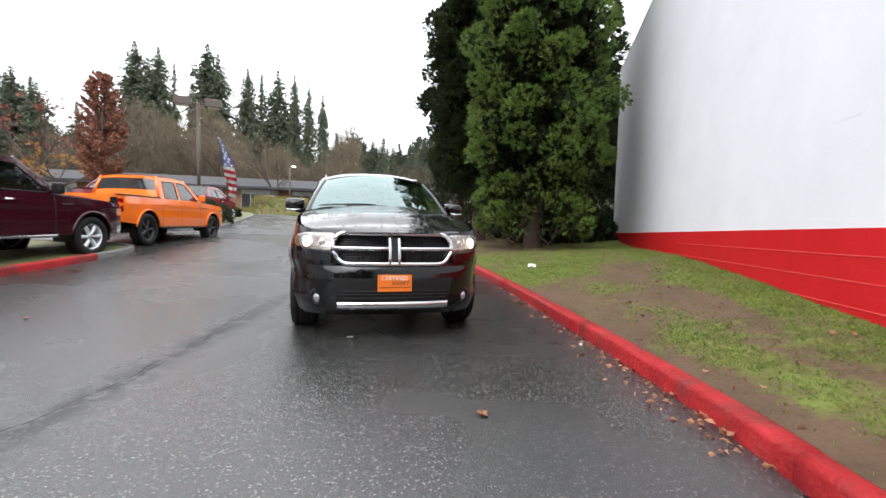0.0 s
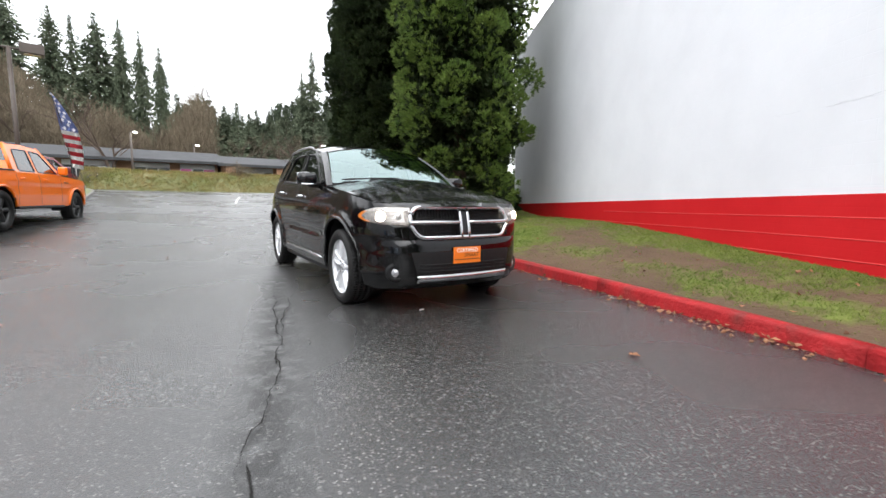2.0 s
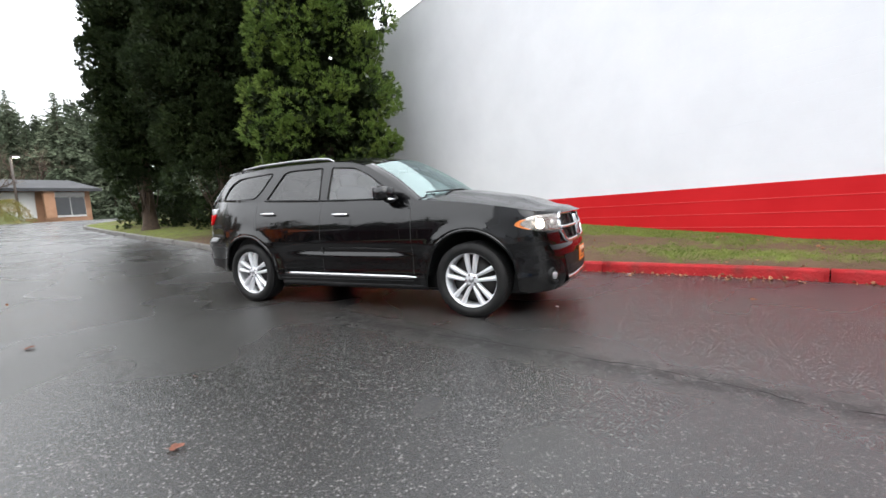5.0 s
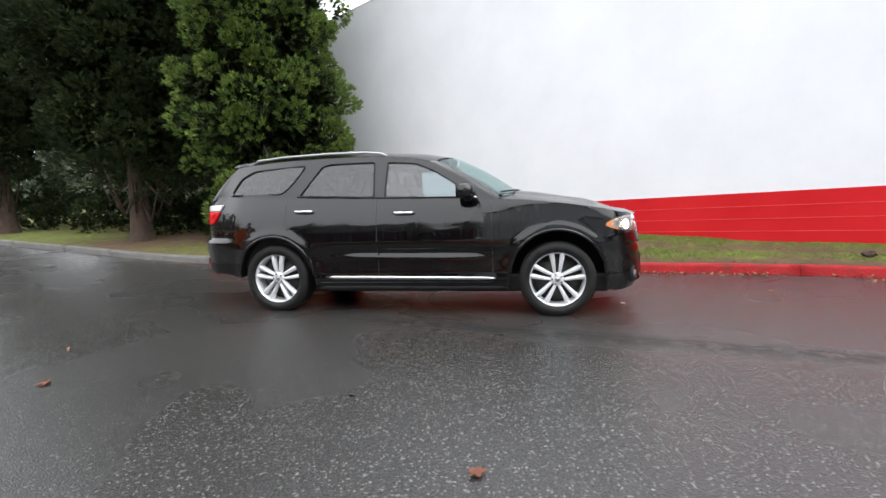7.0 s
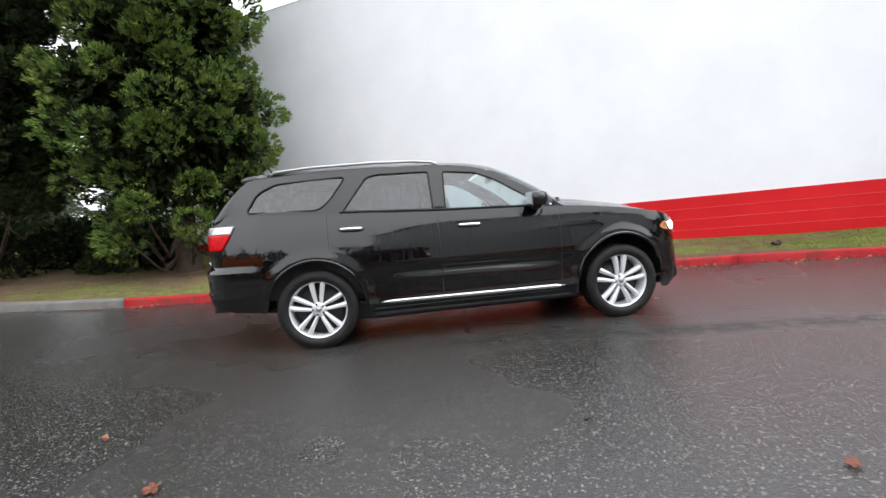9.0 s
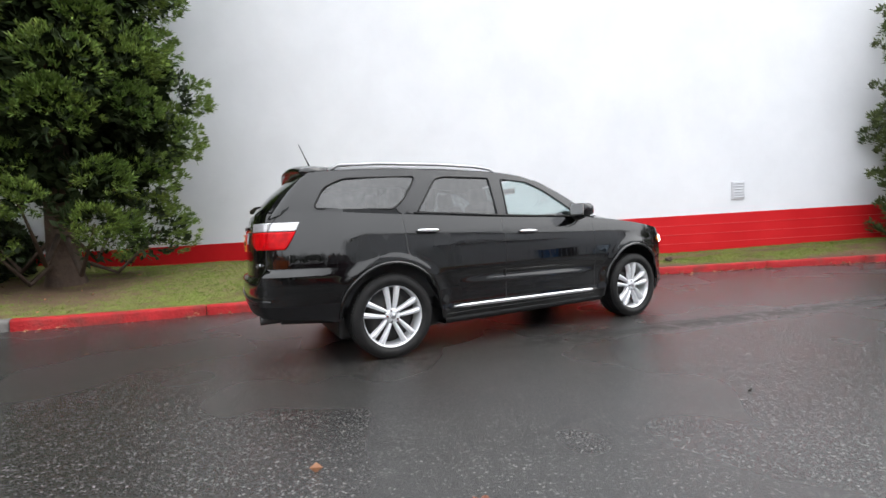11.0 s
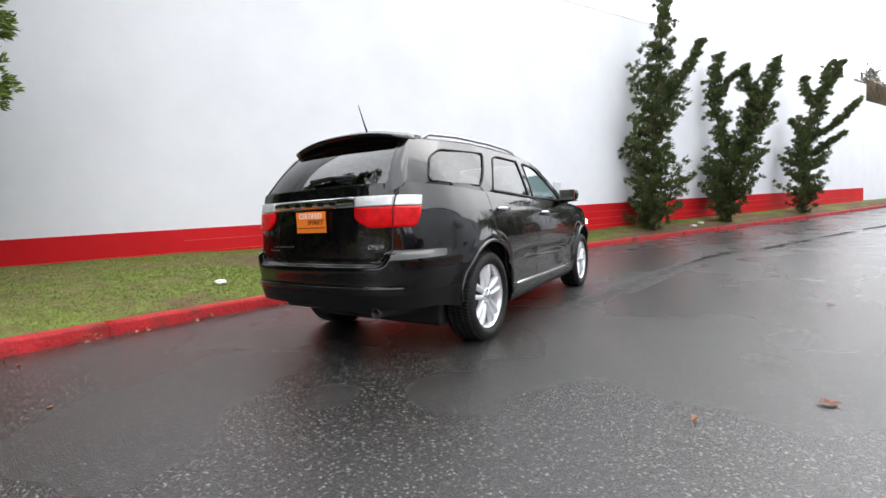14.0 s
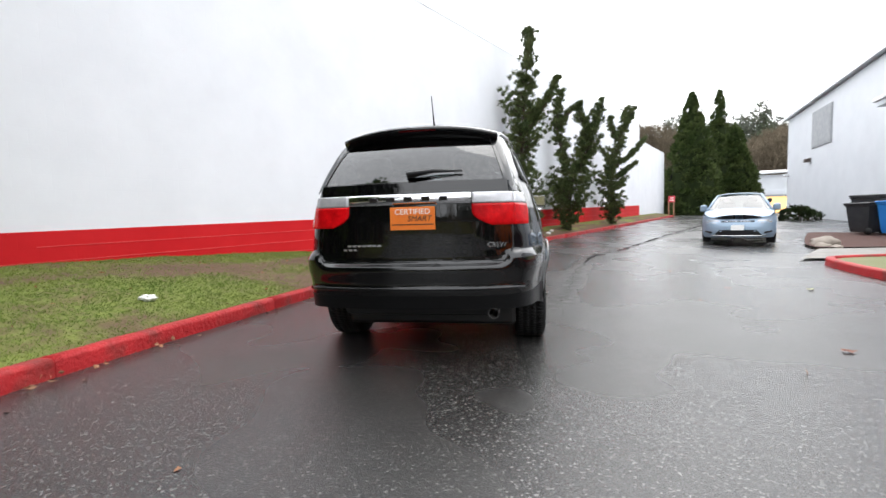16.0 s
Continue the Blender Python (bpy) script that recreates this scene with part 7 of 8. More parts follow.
def sedan(name, label, mat, x, y, z, turn, roof=1.49, tall=1.0, lit=False):
    """A rounded saloon; its nose points along local -y."""
    car = tagged(base(name, x, y, z, turn), label, "car")
    plan = [(0, -2.42, 0), (0.4, -2.39, 0), (0.68, -2.25, 0), (0.84, -1.98, 0), (0.915, -1.5, 0), (0.93, -0.5, 0), (0.93, 1.0, 0), (0.91, 1.8, 0), (0.82, 2.25, 0), (0.6, 2.40, 0), (0, 2.44, 0)]
    fi = [(0.18, 0.12), (0.26, 0.02), (0.36, 0.0), (0.5, 0.01), (0.62, 0.05), (0.78, 0.16)]
    si = [(0.2, 0.05), (0.3, 0.01), (0.6, 0.0), (0.8, 0.01), (1.05, 0.05)]
    ri = [(0.25, 0.08), (0.4, 0.0), (0.7, 0.02), (1.05, 0.1)]
    axles = (-1.42, 1.32)
    sh = CarShell(plan, SED_TOP, SED_LOW, (fi, si, ri), axles, 0.375, frange(0.20, 1.05, 24), 0.335, 0.05)

    def sort(px, py, pz, s):
        if py < -1.9 and pz < 0.58:
            return "front_bumper"
        if py > 2.0:
            return "rear_bumper" if pz < 0.62 else "boot_lid"
        return "fender" if py < -0.9 else ("front_door" if py < 0.2 else ("rear_door" if py < 1.15 else "quarter_panel"))
    for nm, (v, _, f) in sh.panels(lambda a, b, c, s: sort(a, b, c, s) + ("" if "bumper" in sort(a, b, c, s) or "lid" in sort(a, b, c, s) else ("|r" if s < 0 else "|l"))).items():
        raw(nm.split("|")[0], v, f, mat, car)
    bm = bmesh.new()
    add_loft(bm, [[(interp(yy, [(-2.3, 0.55), (-2.1, 0.74), (-1.6, 0.85), (-0.95, 0.875)]) * a, yy - 0.12 * (1 - a * a), interp(yy, SED_TOP) + 0.075 * (1 - abs(a) ** 2.4)) for a in frange(-1, 1, 14)] for yy in frange(-2.27, -0.85, 14)])
    part("bonnet", bm, mat, car)
    bm = bmesh.new()
    add_loft(bm, [[(0.80 * a, yy, interp(yy, SED_TOP) + 0.03 * (1 - a * a)) for a in frange(-1, 1, 8)] for yy in frange(1.6, 2.36, 5)])
    part("boot_lid", bm, mat, car)
    cabin(car, mat, (-0.98, -0.15, 0.95, 1.72), (0.985, roof), (0.865, 0.60),
          [[(-0.68, 1.02), (-0.10, roof - 0.11), (0.30, roof - 0.09), (0.30, 1.02)], [(0.40, 1.02), (0.40, roof - 0.09), (0.92, roof - 0.13), (1.25, 1.06)]])
    for s in (-1, 1):
        for a in axles:
            bm = bmesh.new()
            add_loft(bm, [[(s * xx, a + 0.38 * math.cos(q), 0.335 + 0.38 * math.sin(q)) for xx in (0.9, 0.6)] + [(s * 0.58, a, 0.335)] for q in (math.pi * k / 12 for k in range(-1, 14))])
            part("wheel_housing", bm, BLACK_PLASTIC, car)
            wheel_parts(car, s * 0.80, a, 0.335, 0.22, ALLOY, 5, s, 0.225, pair=False)
        bm = bmesh.new()
        add_loft(bm, [[sh.end(s * xx, zz + 0.05 * (xx - 0.45), True, 0.005) for xx in frange(0.46, 0.80, 8)] for zz in frange(0.60, 0.70, 4)])
        hl = part("headlamp", bm, LIGHT_ON if lit else CLEAR_LENS, car, "narrow swept headlamp")
        bm = bmesh.new()
        add_loft(bm, [[sh.end(s * xx, zz, False, 0.006) for xx in frange(0.45, 0.78, 6)] for zz in frange(0.78, 0.92, 3)])
        part("tail_lamp", bm, RED_LENS, car)
        tube("fog_bezel", [sh.end(s * 0.62, 0.34, True, 0.006), sh.end(s * 0.78, 0.37, True, 0.006)], 0.03, BLACK_PLASTIC, car, 6)
        for yy in (0.1, 1.0):
            tube("door_handle", [sh.side(yy, 0.86, s, 0.01), sh.side(yy - 0.08, 0.86, s, 0.03), sh.side(yy - 0.16, 0.86, s, 0.01)], 0.014, CHROME, car, 6)
    fr = lambda a, b, o=0.0: sh.end(a, b, True, o) if abs(a) > 0.02 else Vector((a, sh.end(0.02, b, True, o).y, b))
    bm = bmesh.new()
    add_loft(bm, [[fr(a, b - 0.02 * abs(a), 0.006) for a in frange(-0.40, 0.40, 12)] for b in (0.645, 0.665, 0.682)])
    part("upper_grille", bm, GLOSS_BLACK, car, "slim black upper grille")
    tube("badge_wing", [fr(a, 0.665 - 0.02 * abs(a), 0.012) for a in frange(-0.30, 0.30, 10)], 0.012, CHROME, car, 6)
    bm = bmesh.new()
    add_loft(bm, [[fr(a * (1 - 0.25 * (b - 0.26) / 0.16), b, 0.006) for a in frange(-0.58, 0.58, 14)] for b in (0.26, 0.34, 0.42)])
    part("lower_grille", bm, BLACK_PLASTIC, car, "wide black lower grille")
    tube("grille_strip", [fr(a, 0.255 + 0.05 * max(0, abs(a) - 0.45), 0.012) for a in frange(-0.66, 0.66, 14)], 0.016, CHROME, car, 6)
    box("licence_plate", tuple(fr(0, 0.485, 0.016)), (0.31, 0.008, 0.15), WHITE_INK, car, 0.003)
    box("underbody", (0, 0, 0.26), (1.3, 4.3, 0.12), BLACK_PLASTIC, car, 0.02)
    box("dashboard", (0, -0.65, 0.92), (1.4, 0.4, 0.14), BLACK_PLASTIC, car, 0.05)
    mirrors(car, -0.55, 1.06, 0.86, mat)
    if tall != 1.0:
        car.scale = (1.0, 0.95, tall)
    return car


sedan("blue_saloon", "pale metallic blue saloon standing in the wet drive", PALE_BLUE, -7.95, -10.25, ground_z(-8, -10.3), turned(0.43, 0.90))
sedan("dark_car", "dark grey car with lit headlamps behind the blue saloon", DARK_PAINT, -14.7, -23.7, ground_z(-14.7, -23.7), turned(0.35, 0.94), tall=1.15, lit=True)
sedan("red_car", "dark red car parked beyond the orange pickup", RED_PAINT, -7.3, 19.4, ground_z(-7.3, 19.4) + 0.1, turned(0.19, 0.98), tall=1.15)
sedan("red_wagon", "dark red sport utility vehicle parked behind the orange pickup", RED_PAINT, -8.45, 13.9, ground_z(-8.4, 13.9), turned(0.19, 0.98), tall=1.32)
sedan("grey_wagon", "dark grey sport utility vehicle parked above the bank by the shops", DARK_PAINT, -7.3, 46.6, ground_z(-7.3, 46.0) + 0.5, turned(0.98, -0.1), tall=1.18)


# ---- the left side: display island, planting, lamps ----
def island(name, outline, mat_line, label, rise=0.13, soil=None, kerb_label="", split=None):
    line = resample(smooth_line([(x, y, 0) for x, y in outline], 8), 0.4)
    k = tagged(base("kerb"), kerb_label, "kerb", kind="structure")
    kerb_run(line, k, mat_line, 7)
    bm = bmesh.new()
    inner = []
    for i, p in enumerate(line):
        d = (line[min(i + 1, len(line) - 1)] - line[max(i - 1, 0)]).normalized()
        q = p + Vector((d.y, -d.x, 0)) * 0.14
        inner.append((q.x, q.y))
    flat_fill(bm, inner, [], lambda a, b: Vector((a, b, ground_z(a, b) + rise)), 0.6)
    bmesh.ops.recalc_face_normals(bm, faces=bm.faces)
    ob = part(name, bm, soil or FAR_GRASS, None, smooth=True)
    if sum(p.normal.z for p in ob.data.polygons) < 0:
        ob.data.flip_normals()
    tagged(ob, label, "lawn", kind="structure")


island("lawn", [(-12, -4.9), (-9.5, -4.6), (-7.3, -4.3), (-6.55, -3.95), (-6.2, -3.0), (-5.95, -1.6), (-5.92, 0.3), (-5.75, 2.2), (-5.52, 3.3), (-5.25, 4.6), (-5.2, 5.5), (-5.5, 6.15), (-6.3, 6.5), (-9.5, 7.0), (-14, 8.0), (-22, 8.6)][::-1], lambda p: KERB_RED if p.x > (-5.9 if p.y > 5 else -7.4) else KERB_GREY, "grass display island with a worn edge", rise=0.10, kerb_label="red painted kerb of the display island")
island("planting_bed", [(-5.6, 13.6), (-5.55, 16.5), (-5.9, 22), (-6.7, 30), (-8.5, 34), (-12, 35), (-18, 35)][::-1] , lambda p: KERB_GREY, "planted bed with grass and low shrubs", kerb_label="grey concrete kerb of the planting bed")
for i, (x, y, r, h) in enumerate(((-6.9, 15.6, 0.95, 0.7), (-6.6, 17.2, 1.0, 0.95), (-7.4, 18.6, 0.9, 0.9), (-7.2, 24, 0.8, 0.6))):
    shrub(x, y, ground_z(x, y) + 0.12, r, r, h, LEAF_DARK, "rounded dark green shrub in the planting bed", 90 + i, 34, group="shrubs in the bed")


def parking_lamp(x, y, height, heads, label, turn=0):
    z = ground_z(x, y)
    th = tagged(base("street_lamp", x, y, z, turn), label, "lamp post")
    tube("pole", [(0, 0, -0.2), (0, 0, height)], [0.10, 0.085], LAMP_BROWN, th, 10)
    box("plinth", (0, 0, 0.25), (0.5, 0.5, 0.7), CONCRETE, th, 0.03)
    if heads == 2:
        tube("arm", [(-0.55, 0, height - 0.05), (0.55, 0, height - 0.05)], 0.045, LAMP_BROWN, th, 8)
        for s in (-1, 1):
            h = box("lamp_head", (s * 0.78, 0, height + 0.0), (0.86, 0.62, 0.46), LAMP_BROWN, th, 0.04)
            box("lens", (s * 0.78, 0, height - 0.235), (0.6, 0.44, 0.04), CLEAR_LENS, h, 0.01)
    else:
        tube("arm", [(0, 0, height - 0.1), (0.25, 0, height + 0.05)], 0.03, LAMP_BROWN, th, 6)
        h = box("lamp_head", (0.35, 0, height + 0.08), (0.6, 0.3, 0.14), LAMP_BROWN, th, 0.04)
        box("lens", (0.35, 0, height), (0.4, 0.2, 0.03), LIGHT_ON, h, 0.01, label="lit lamp")


LAMP_BROWN = material("lamp_bronze", (0.055, 0.04, 0.032), 0.5, base2=(0.07, 0.052, 0.042), scale=5)
parking_lamp(-8.3, 21.9, 6.7, 2, "brown lamp post with two box heads", 10)
parking_lamp(12.3, 45.0, 5.6, 1, "slim lamp post with a small lit head by the shops")
parking_lamp(0.0, 54.0, 5.6, 1, "slim lamp post with a small lit head behind the shops")
parking_lamp(-5.4, 44, 5.4, 1, "slim lamp post with a small lit head by the shops")


def feather_flag(x, y):
    """A narrow sail flag: pointed head, straight leading edge, starred blue above slanting stripes."""
    z = ground_z(x, y)
    th = tagged(base("feather_flag", x, y, z, -12), "narrow feather flag with stars on blue above red and white stripes", "flag")
    tube("pole", smooth_line([(0.12, 0, -0.1), (0.08, 0, 1.6), (-0.12, 0, 3.2), (-0.36, 0, 4.2), (-0.47, 0, 4.5)], 6), 0.018, DARK_METAL, th, 6)
    rows = 18

    def spot(v, u):
        zz = 1.45 + 3.02 * v
        left = 0.08 - 0.10 * v - 0.42 * v ** 2.2 - 0.10 * math.sin(math.pi * v)
        wide = 0.56 * min(1.0, 0.75 + v) * (1 - max(0, v - 0.55) / 0.47) ** 0.7 + 0.01
        return (left + wide * u, 0.04 * math.sin(u * 4 + v * 9), zz - 0.10 * u)
    for c in range(rows):
        v0, v1 = c / rows, (c + 1) / rows
        mat = (FLAG_RED if c % 2 else WHITE_INK) if v0 < 0.5 else FLAG_BLUE
        bm = bmesh.new()
        add_loft(bm, [[spot(v, u) for u in frange(0, 1, 6)] for v in (v0, v1)])
        bmesh.ops.solidify(bm, geom=list(bm.faces), thickness=0.004)
        part("stripe" if v0 < 0.5 else "star_field", bm, mat, th)
        if v0 >= 0.5:
            for u in ((0.25, 0.75) if c % 2 else (0.5,)):
                p, q = Vector(spot((v0 + v1) / 2, u)), 0.10 * (1 - 0.6 * max(0, v0 - 0.7) / 0.3)
                bm = bmesh.new()
                vs = [bm.verts.new(p + Vector((q * (1 if k % 2 == 0 else 0.42) * math.sin(math.pi * k / 5), -0.010, q * (1 if k % 2 == 0 else 0.42) * math.cos(math.pi * k / 5)))) for k in range(10)]
                bm.faces.new(vs)
                bmesh.ops.solidify(bm, geom=list(bm.faces), thickness=0.004)
                part("star", bm, WHITE_INK, th, smooth=False)
    return th


FLAG_RED = material("flag_red", (0.68, 0.07, 0.09), 0.7, base2=(0.60, 0.05, 0.07), scale=5)
FLAG_BLUE = material("flag_blue", (0.24, 0.30, 0.60), 0.7, base2=(0.18, 0.25, 0.52), scale=5)
feather_flag(-5.95, 18.0)


# ---- the low shops beyond the lot ----
ROOF_GREY = material("grey_shingle", (0.030, 0.031, 0.034), 0.85, base2=(0.05, 0.051, 0.055), scale=1.2, bump=0.5, bump_scale=8)
BRICK_TAN = material("tan_brick", (0.30, 0.16, 0.09), 0.8, base2=(0.36, 0.20, 0.12), scale=2.5, bump=0.3, bump_scale=20)
SHOP_WHITE = material("shop_white", (0.66, 0.66, 0.64), 0.6, base2=(0.72, 0.72, 0.70), scale=2)
PINK_SHOP = material("pink_window_film", (0.55, 0.08, 0.28), 0.4, base2=(0.45, 0.10, 0.40), scale=1.5)
DARK_GLASS = material("dark_shop_glass", (0.02, 0.024, 0.028), 0.08, base2=(0.035, 0.038, 0.04), scale=0.8)


def shop(name, x0, x1, yf, zb, ze, zr, bays, label):
    th = tagged(base(name, x0, yf, zb), label, "building")
    w, h = x1 - x0, ze - zb
    box("wall", (w / 2, 5.2, h / 2 - 0.3), (w, 10, h + 0.6), BRICK_TAN, th, 0.01)
    bm = bmesh.new()
    sec = [(-1.3, h - 0.05), (-1.3, h + 0.12), (4.6, zr - zb), (5.4, zr - zb), (11.5, h + 0.12), (11.5, h - 0.05)]
    add_loft(bm, [[(xx, y, z) for y, z in sec] for xx in (-0.4, w + 0.4)], closed=True, cap=True)
    bmesh.ops.recalc_face_normals(bm, faces=bm.faces)
    part("roof", bm, ROOF_GREY, th, smooth=False)
    box("fascia", (w / 2, -1.32, h), (w + 0.8, 0.06, 0.28), ROOF_GREY, th, 0.005)
    for a, b, kind in bays:
        c = (a + b) / 2 - x0
        ww = b - a
        if kind == "post":
            box("post", (c, -0.9, h / 2), (ww, 0.3, h), BRICK_TAN, th, 0.01)
            continue
        fr = box("window", (c, 0.17, h * 0.46), (ww, 0.12, h * 0.86), SHOP_WHITE, th, 0.01)
        n = max(2, int(ww / 0.9))
        for k in range(n):
            xx = c - ww / 2 + ww * (k + 0.5) / n
            m = PINK_SHOP if kind == "pink" and k % 2 == 0 else (SHOP_WHITE if kind == "white" and k % 3 else DARK_GLASS)
            box("pane", (xx, 0.09, h * 0.43), (ww / n - 0.10, 0.06, h * 0.66), m, fr, 0.004)
        box("sign_band", (c, 0.06, h * 0.86), (ww, 0.1, h * 0.16), SHOP_WHITE, th, 0.006)
    return th


shop("low_shop", -34, 1.9, 47.5, 1.9, 4.6, 6.1, [(-31, -27, "dark"), (-25, -20, "white"), (-18, -13, "white"), (-11, -7, "dark"), (-5.5, -2.5, "dark"), (-1.6, 1.6, "pink")], "long low shop with grey roof and pink windows")
shop("low_shop", 2.2, 18.5, 46.8, 1.9, 4.45, 5.8, [(2.5, 3.5, "post"), (3.6, 7.4, "white"), (7.6, 8.4, "post"), (8.6, 9.6, "dark"), (10.0, 10.6, "post"), (10.8, 14.2, "white"), (14.4, 15.2, "post"), (15.6, 18.0, "dark")], "low tan brick shop with grey roof and white windows")


def bank(x0, x1, y0, y1, h, label):
    nx, ny = 60, 8
    verts, faces = [], []
    for j in range(ny + 1):
        for i in range(nx + 1):
            x, y = x0 + (x1 - x0) * i / nx, y0 + (y1 - y0) * j / ny
            e = min(1, (x1 - x) / 1.5, (x - x0) / 1.5 if x0 > -20 else 1)
            z = ground_z(x, y) + 0.01 + h * math.sin(min(1, j / ny * 1.25) * math.pi / 2) * max(0, e) + 0.12 * noise.noise((x * 0.9, y * 0.9, 1)) * (j > 0)
            verts.append((x, y, z))
    w = nx + 1
    faces = [(j * w + i, j * w + i + 1, (j + 1) * w + i + 1, (j + 1) * w + i) for j in range(ny) for i in range(nx)]
    ob = raw("grass_bank", verts, faces, FAR_GRASS)
    tagged(ob, label, "grass bank", kind="structure")
    rng = np.random.default_rng(3)
    n = 9000
    x, v = rng.uniform(x0, x1, n), rng.uniform(0, 1, n)
    pts = np.array([(a, y0 + (y1 - y0) * b, ground_z(a, y0 + (y1 - y0) * b) + h * math.sin(min(1, b * 1.25) * math.pi / 2)) for a, b in zip(x, v)])
    ob = kites("bank_growth", pts, np.tile((0, -0.3, 1.0), (n, 1)), 0.20, 0.018, BANK_LEAF, None, spread=0.6, per=5, seed=6)
    tagged(ob, "rough low growth covering the grass bank", "ground cover", kind="stuff")


BANK_LEAF = material("bank_leaf", (0.16, 0.175, 0.05), 0.8, base2=(0.29, 0.21, 0.095), scale=0.8, island=0.4, spec=0.1)
bank(-9, 11.8, 40.6, 45.4, 1.9, "rough grass bank between the lot and the shops")
bank(-40, -9, 42, 46, 0.6, "grass strip before the shops")
LINE_PAINT = material("road_paint", (0.55, 0.55, 0.52), 0.5, base2=(0.40, 0.40, 0.38), scale=6, stain=(0.09, 0.09, 0.09), stain_scale=3)


def stripe(x0, y0, x1, y1, w=0.11, mat=None, name="parking_line", label="worn white parking line", cat="road marking"):
    line = resample([Vector((x0, y0, 0)), Vector((x1, y1, 0))], 0.8)
    d = Vector((x1 - x0, y1 - y0, 0)).normalized()
    sd = Vector((-d.y, d.x, 0)) * w / 2
    bm = bmesh.new()
    add_loft(bm, [[tuple(p + sd * k + Vector((0, 0, ground_z((p + sd * k).x, (p + sd * k).y) + 0.016))) for k in (-1, 1)] for p in line])
    ob = part(name, bm, mat or LINE_PAINT)
    if ob.data.polygons[0].normal.z < 0:
        ob.data.flip_normals()
    tagged(ob, label, cat, kind="structure")


for x in (-3.4, -0.6, 2.2, 5.0, 7.8):
    stripe(x, 34.5, x, 40.3)
stripe(0.2, 17.4, 1.4, 26)


# ---- the right side: grey hall, garage, bins, bed ----
HALL = material("pale_metal_cladding", (0.55, 0.57, 0.60), 0.5, base2=(0.60, 0.62, 0.65), scale=0.8)
WOOD_PANEL = material("weathered_board", (0.26, 0.27, 0.28), 0.8, base2=(0.34, 0.35, 0.36), scale=3)
GLOW_BAY = glow_material("lit_garage", (1.0, 0.62, 0.22), 0.75)
BARK_CHIP = material("bark_chips", (0.05, 0.022, 0.016), 0.95, base2=(0.085, 0.036, 0.026), scale=9, bump=1.0, bump_scale=40)
BIN_BLACK = material("black_bin", (0.018, 0.018, 0.02), 0.45, base2=(0.03, 0.03, 0.032), scale=6)
BIN_BLUE = material("blue_bin", (0.012, 0.14, 0.42), 0.45, base2=(0.015, 0.17, 0.48), scale=6)
SLAB = material("damp_concrete", (0.15, 0.14, 0.125), 0.6, base2=(0.20, 0.19, 0.17), scale=2, bump=0.3, bump_scale=60, stain=(0.10, 0.09, 0.075), stain_scale=1.5)
STONE = material("grey_stone", (0.20, 0.17, 0.14), 0.8, base2=(0.30, 0.26, 0.22), scale=5, bump=0.6, bump_scale=15)


def hall():
    a, b = Vector((-21.2, -31.8, 0)), Vector((-13.0, -1.6, 0))
    d = (b - a).normalized()
    n = Vector((-d.y, d.x, 0))
    if n.x > 0:
        n = -n
    m = Matrix(((d.x, n.x, 0, a.x), (d.y, n.y, 0, a.y), (0, 0, 1, 0), (0, 0, 0, 1)))
    th = tagged(base("metal_hall"), "pale grey clad hall with a sloping roof edge", "building")
    th.matrix_world = m
    length, h0, h1 = (b - a).length, 7.7, 8.4
    bm = bmesh.new()
    rows = [[(x, y, z) for y, z in ((0, -0.5), (0, h0 + (h1 - h0) * x / length), (12, h0 + 3 + (h1 - h0) * x / length), (12, -0.5))] for x in (0, length)]
    add_loft(bm, rows, closed=True, cap=True)
    bmesh.ops.recalc_face_normals(bm, faces=bm.faces)
    part("wall", bm, HALL, th, smooth=False)
    bm = bmesh.new()
    add_loft(bm, [[(x, -0.35, h0 + (h1 - h0) * x / length), (x, -0.35, h0 + 0.16 + (h1 - h0) * x / length), (x, 12.3, h0 + 3.3 + (h1 - h0) * x / length), (x, 12.3, h0 + 3.15 + (h1 - h0) * x / length)] for x in (-0.3, length + 0.3)], closed=True, cap=True)
    bmesh.ops.recalc_face_normals(bm, faces=bm.faces)
    part("roof", bm, CAP_METAL, th, smooth=False)
    fr = box("window", (6.9, -0.02, 6.05), (3.2, 0.10, 2.3), WOOD_PANEL, th, 0.02)
    box("pane", (6.9, -0.06, 6.05), (3.0, 0.05, 2.1), WOOD_PANEL, fr, 0.01)
    lamp = box("wall_lamp", (5.0, -0.18, 4.2), (0.5, 0.3, 0.22), LAMP_BROWN, th, 0.04)
    tube("bracket", [(5.0, 0, 4.35), (5.0, -0.15, 4.3)], 0.04, LAMP_BROWN, lamp, 6)
    box("wall_lamp", (0.4, -0.16, 3.6), (0.45, 0.28, 0.2), CAP_METAL, th, 0.04)
    cp = box("canopy", (23.2, -1.0, 4.9), (7.5, 2.2, 0.3), HALL, th, 0.03)
    box("gutter", (23.2, -2.12, 5.02), (7.6, 0.14, 0.14), CAP_METAL, cp, 0.02)
    box("porch", (23.5, -0.55, 2.35), (6.4, 1.1, 4.9), HALL, th, 0.02)


hall()


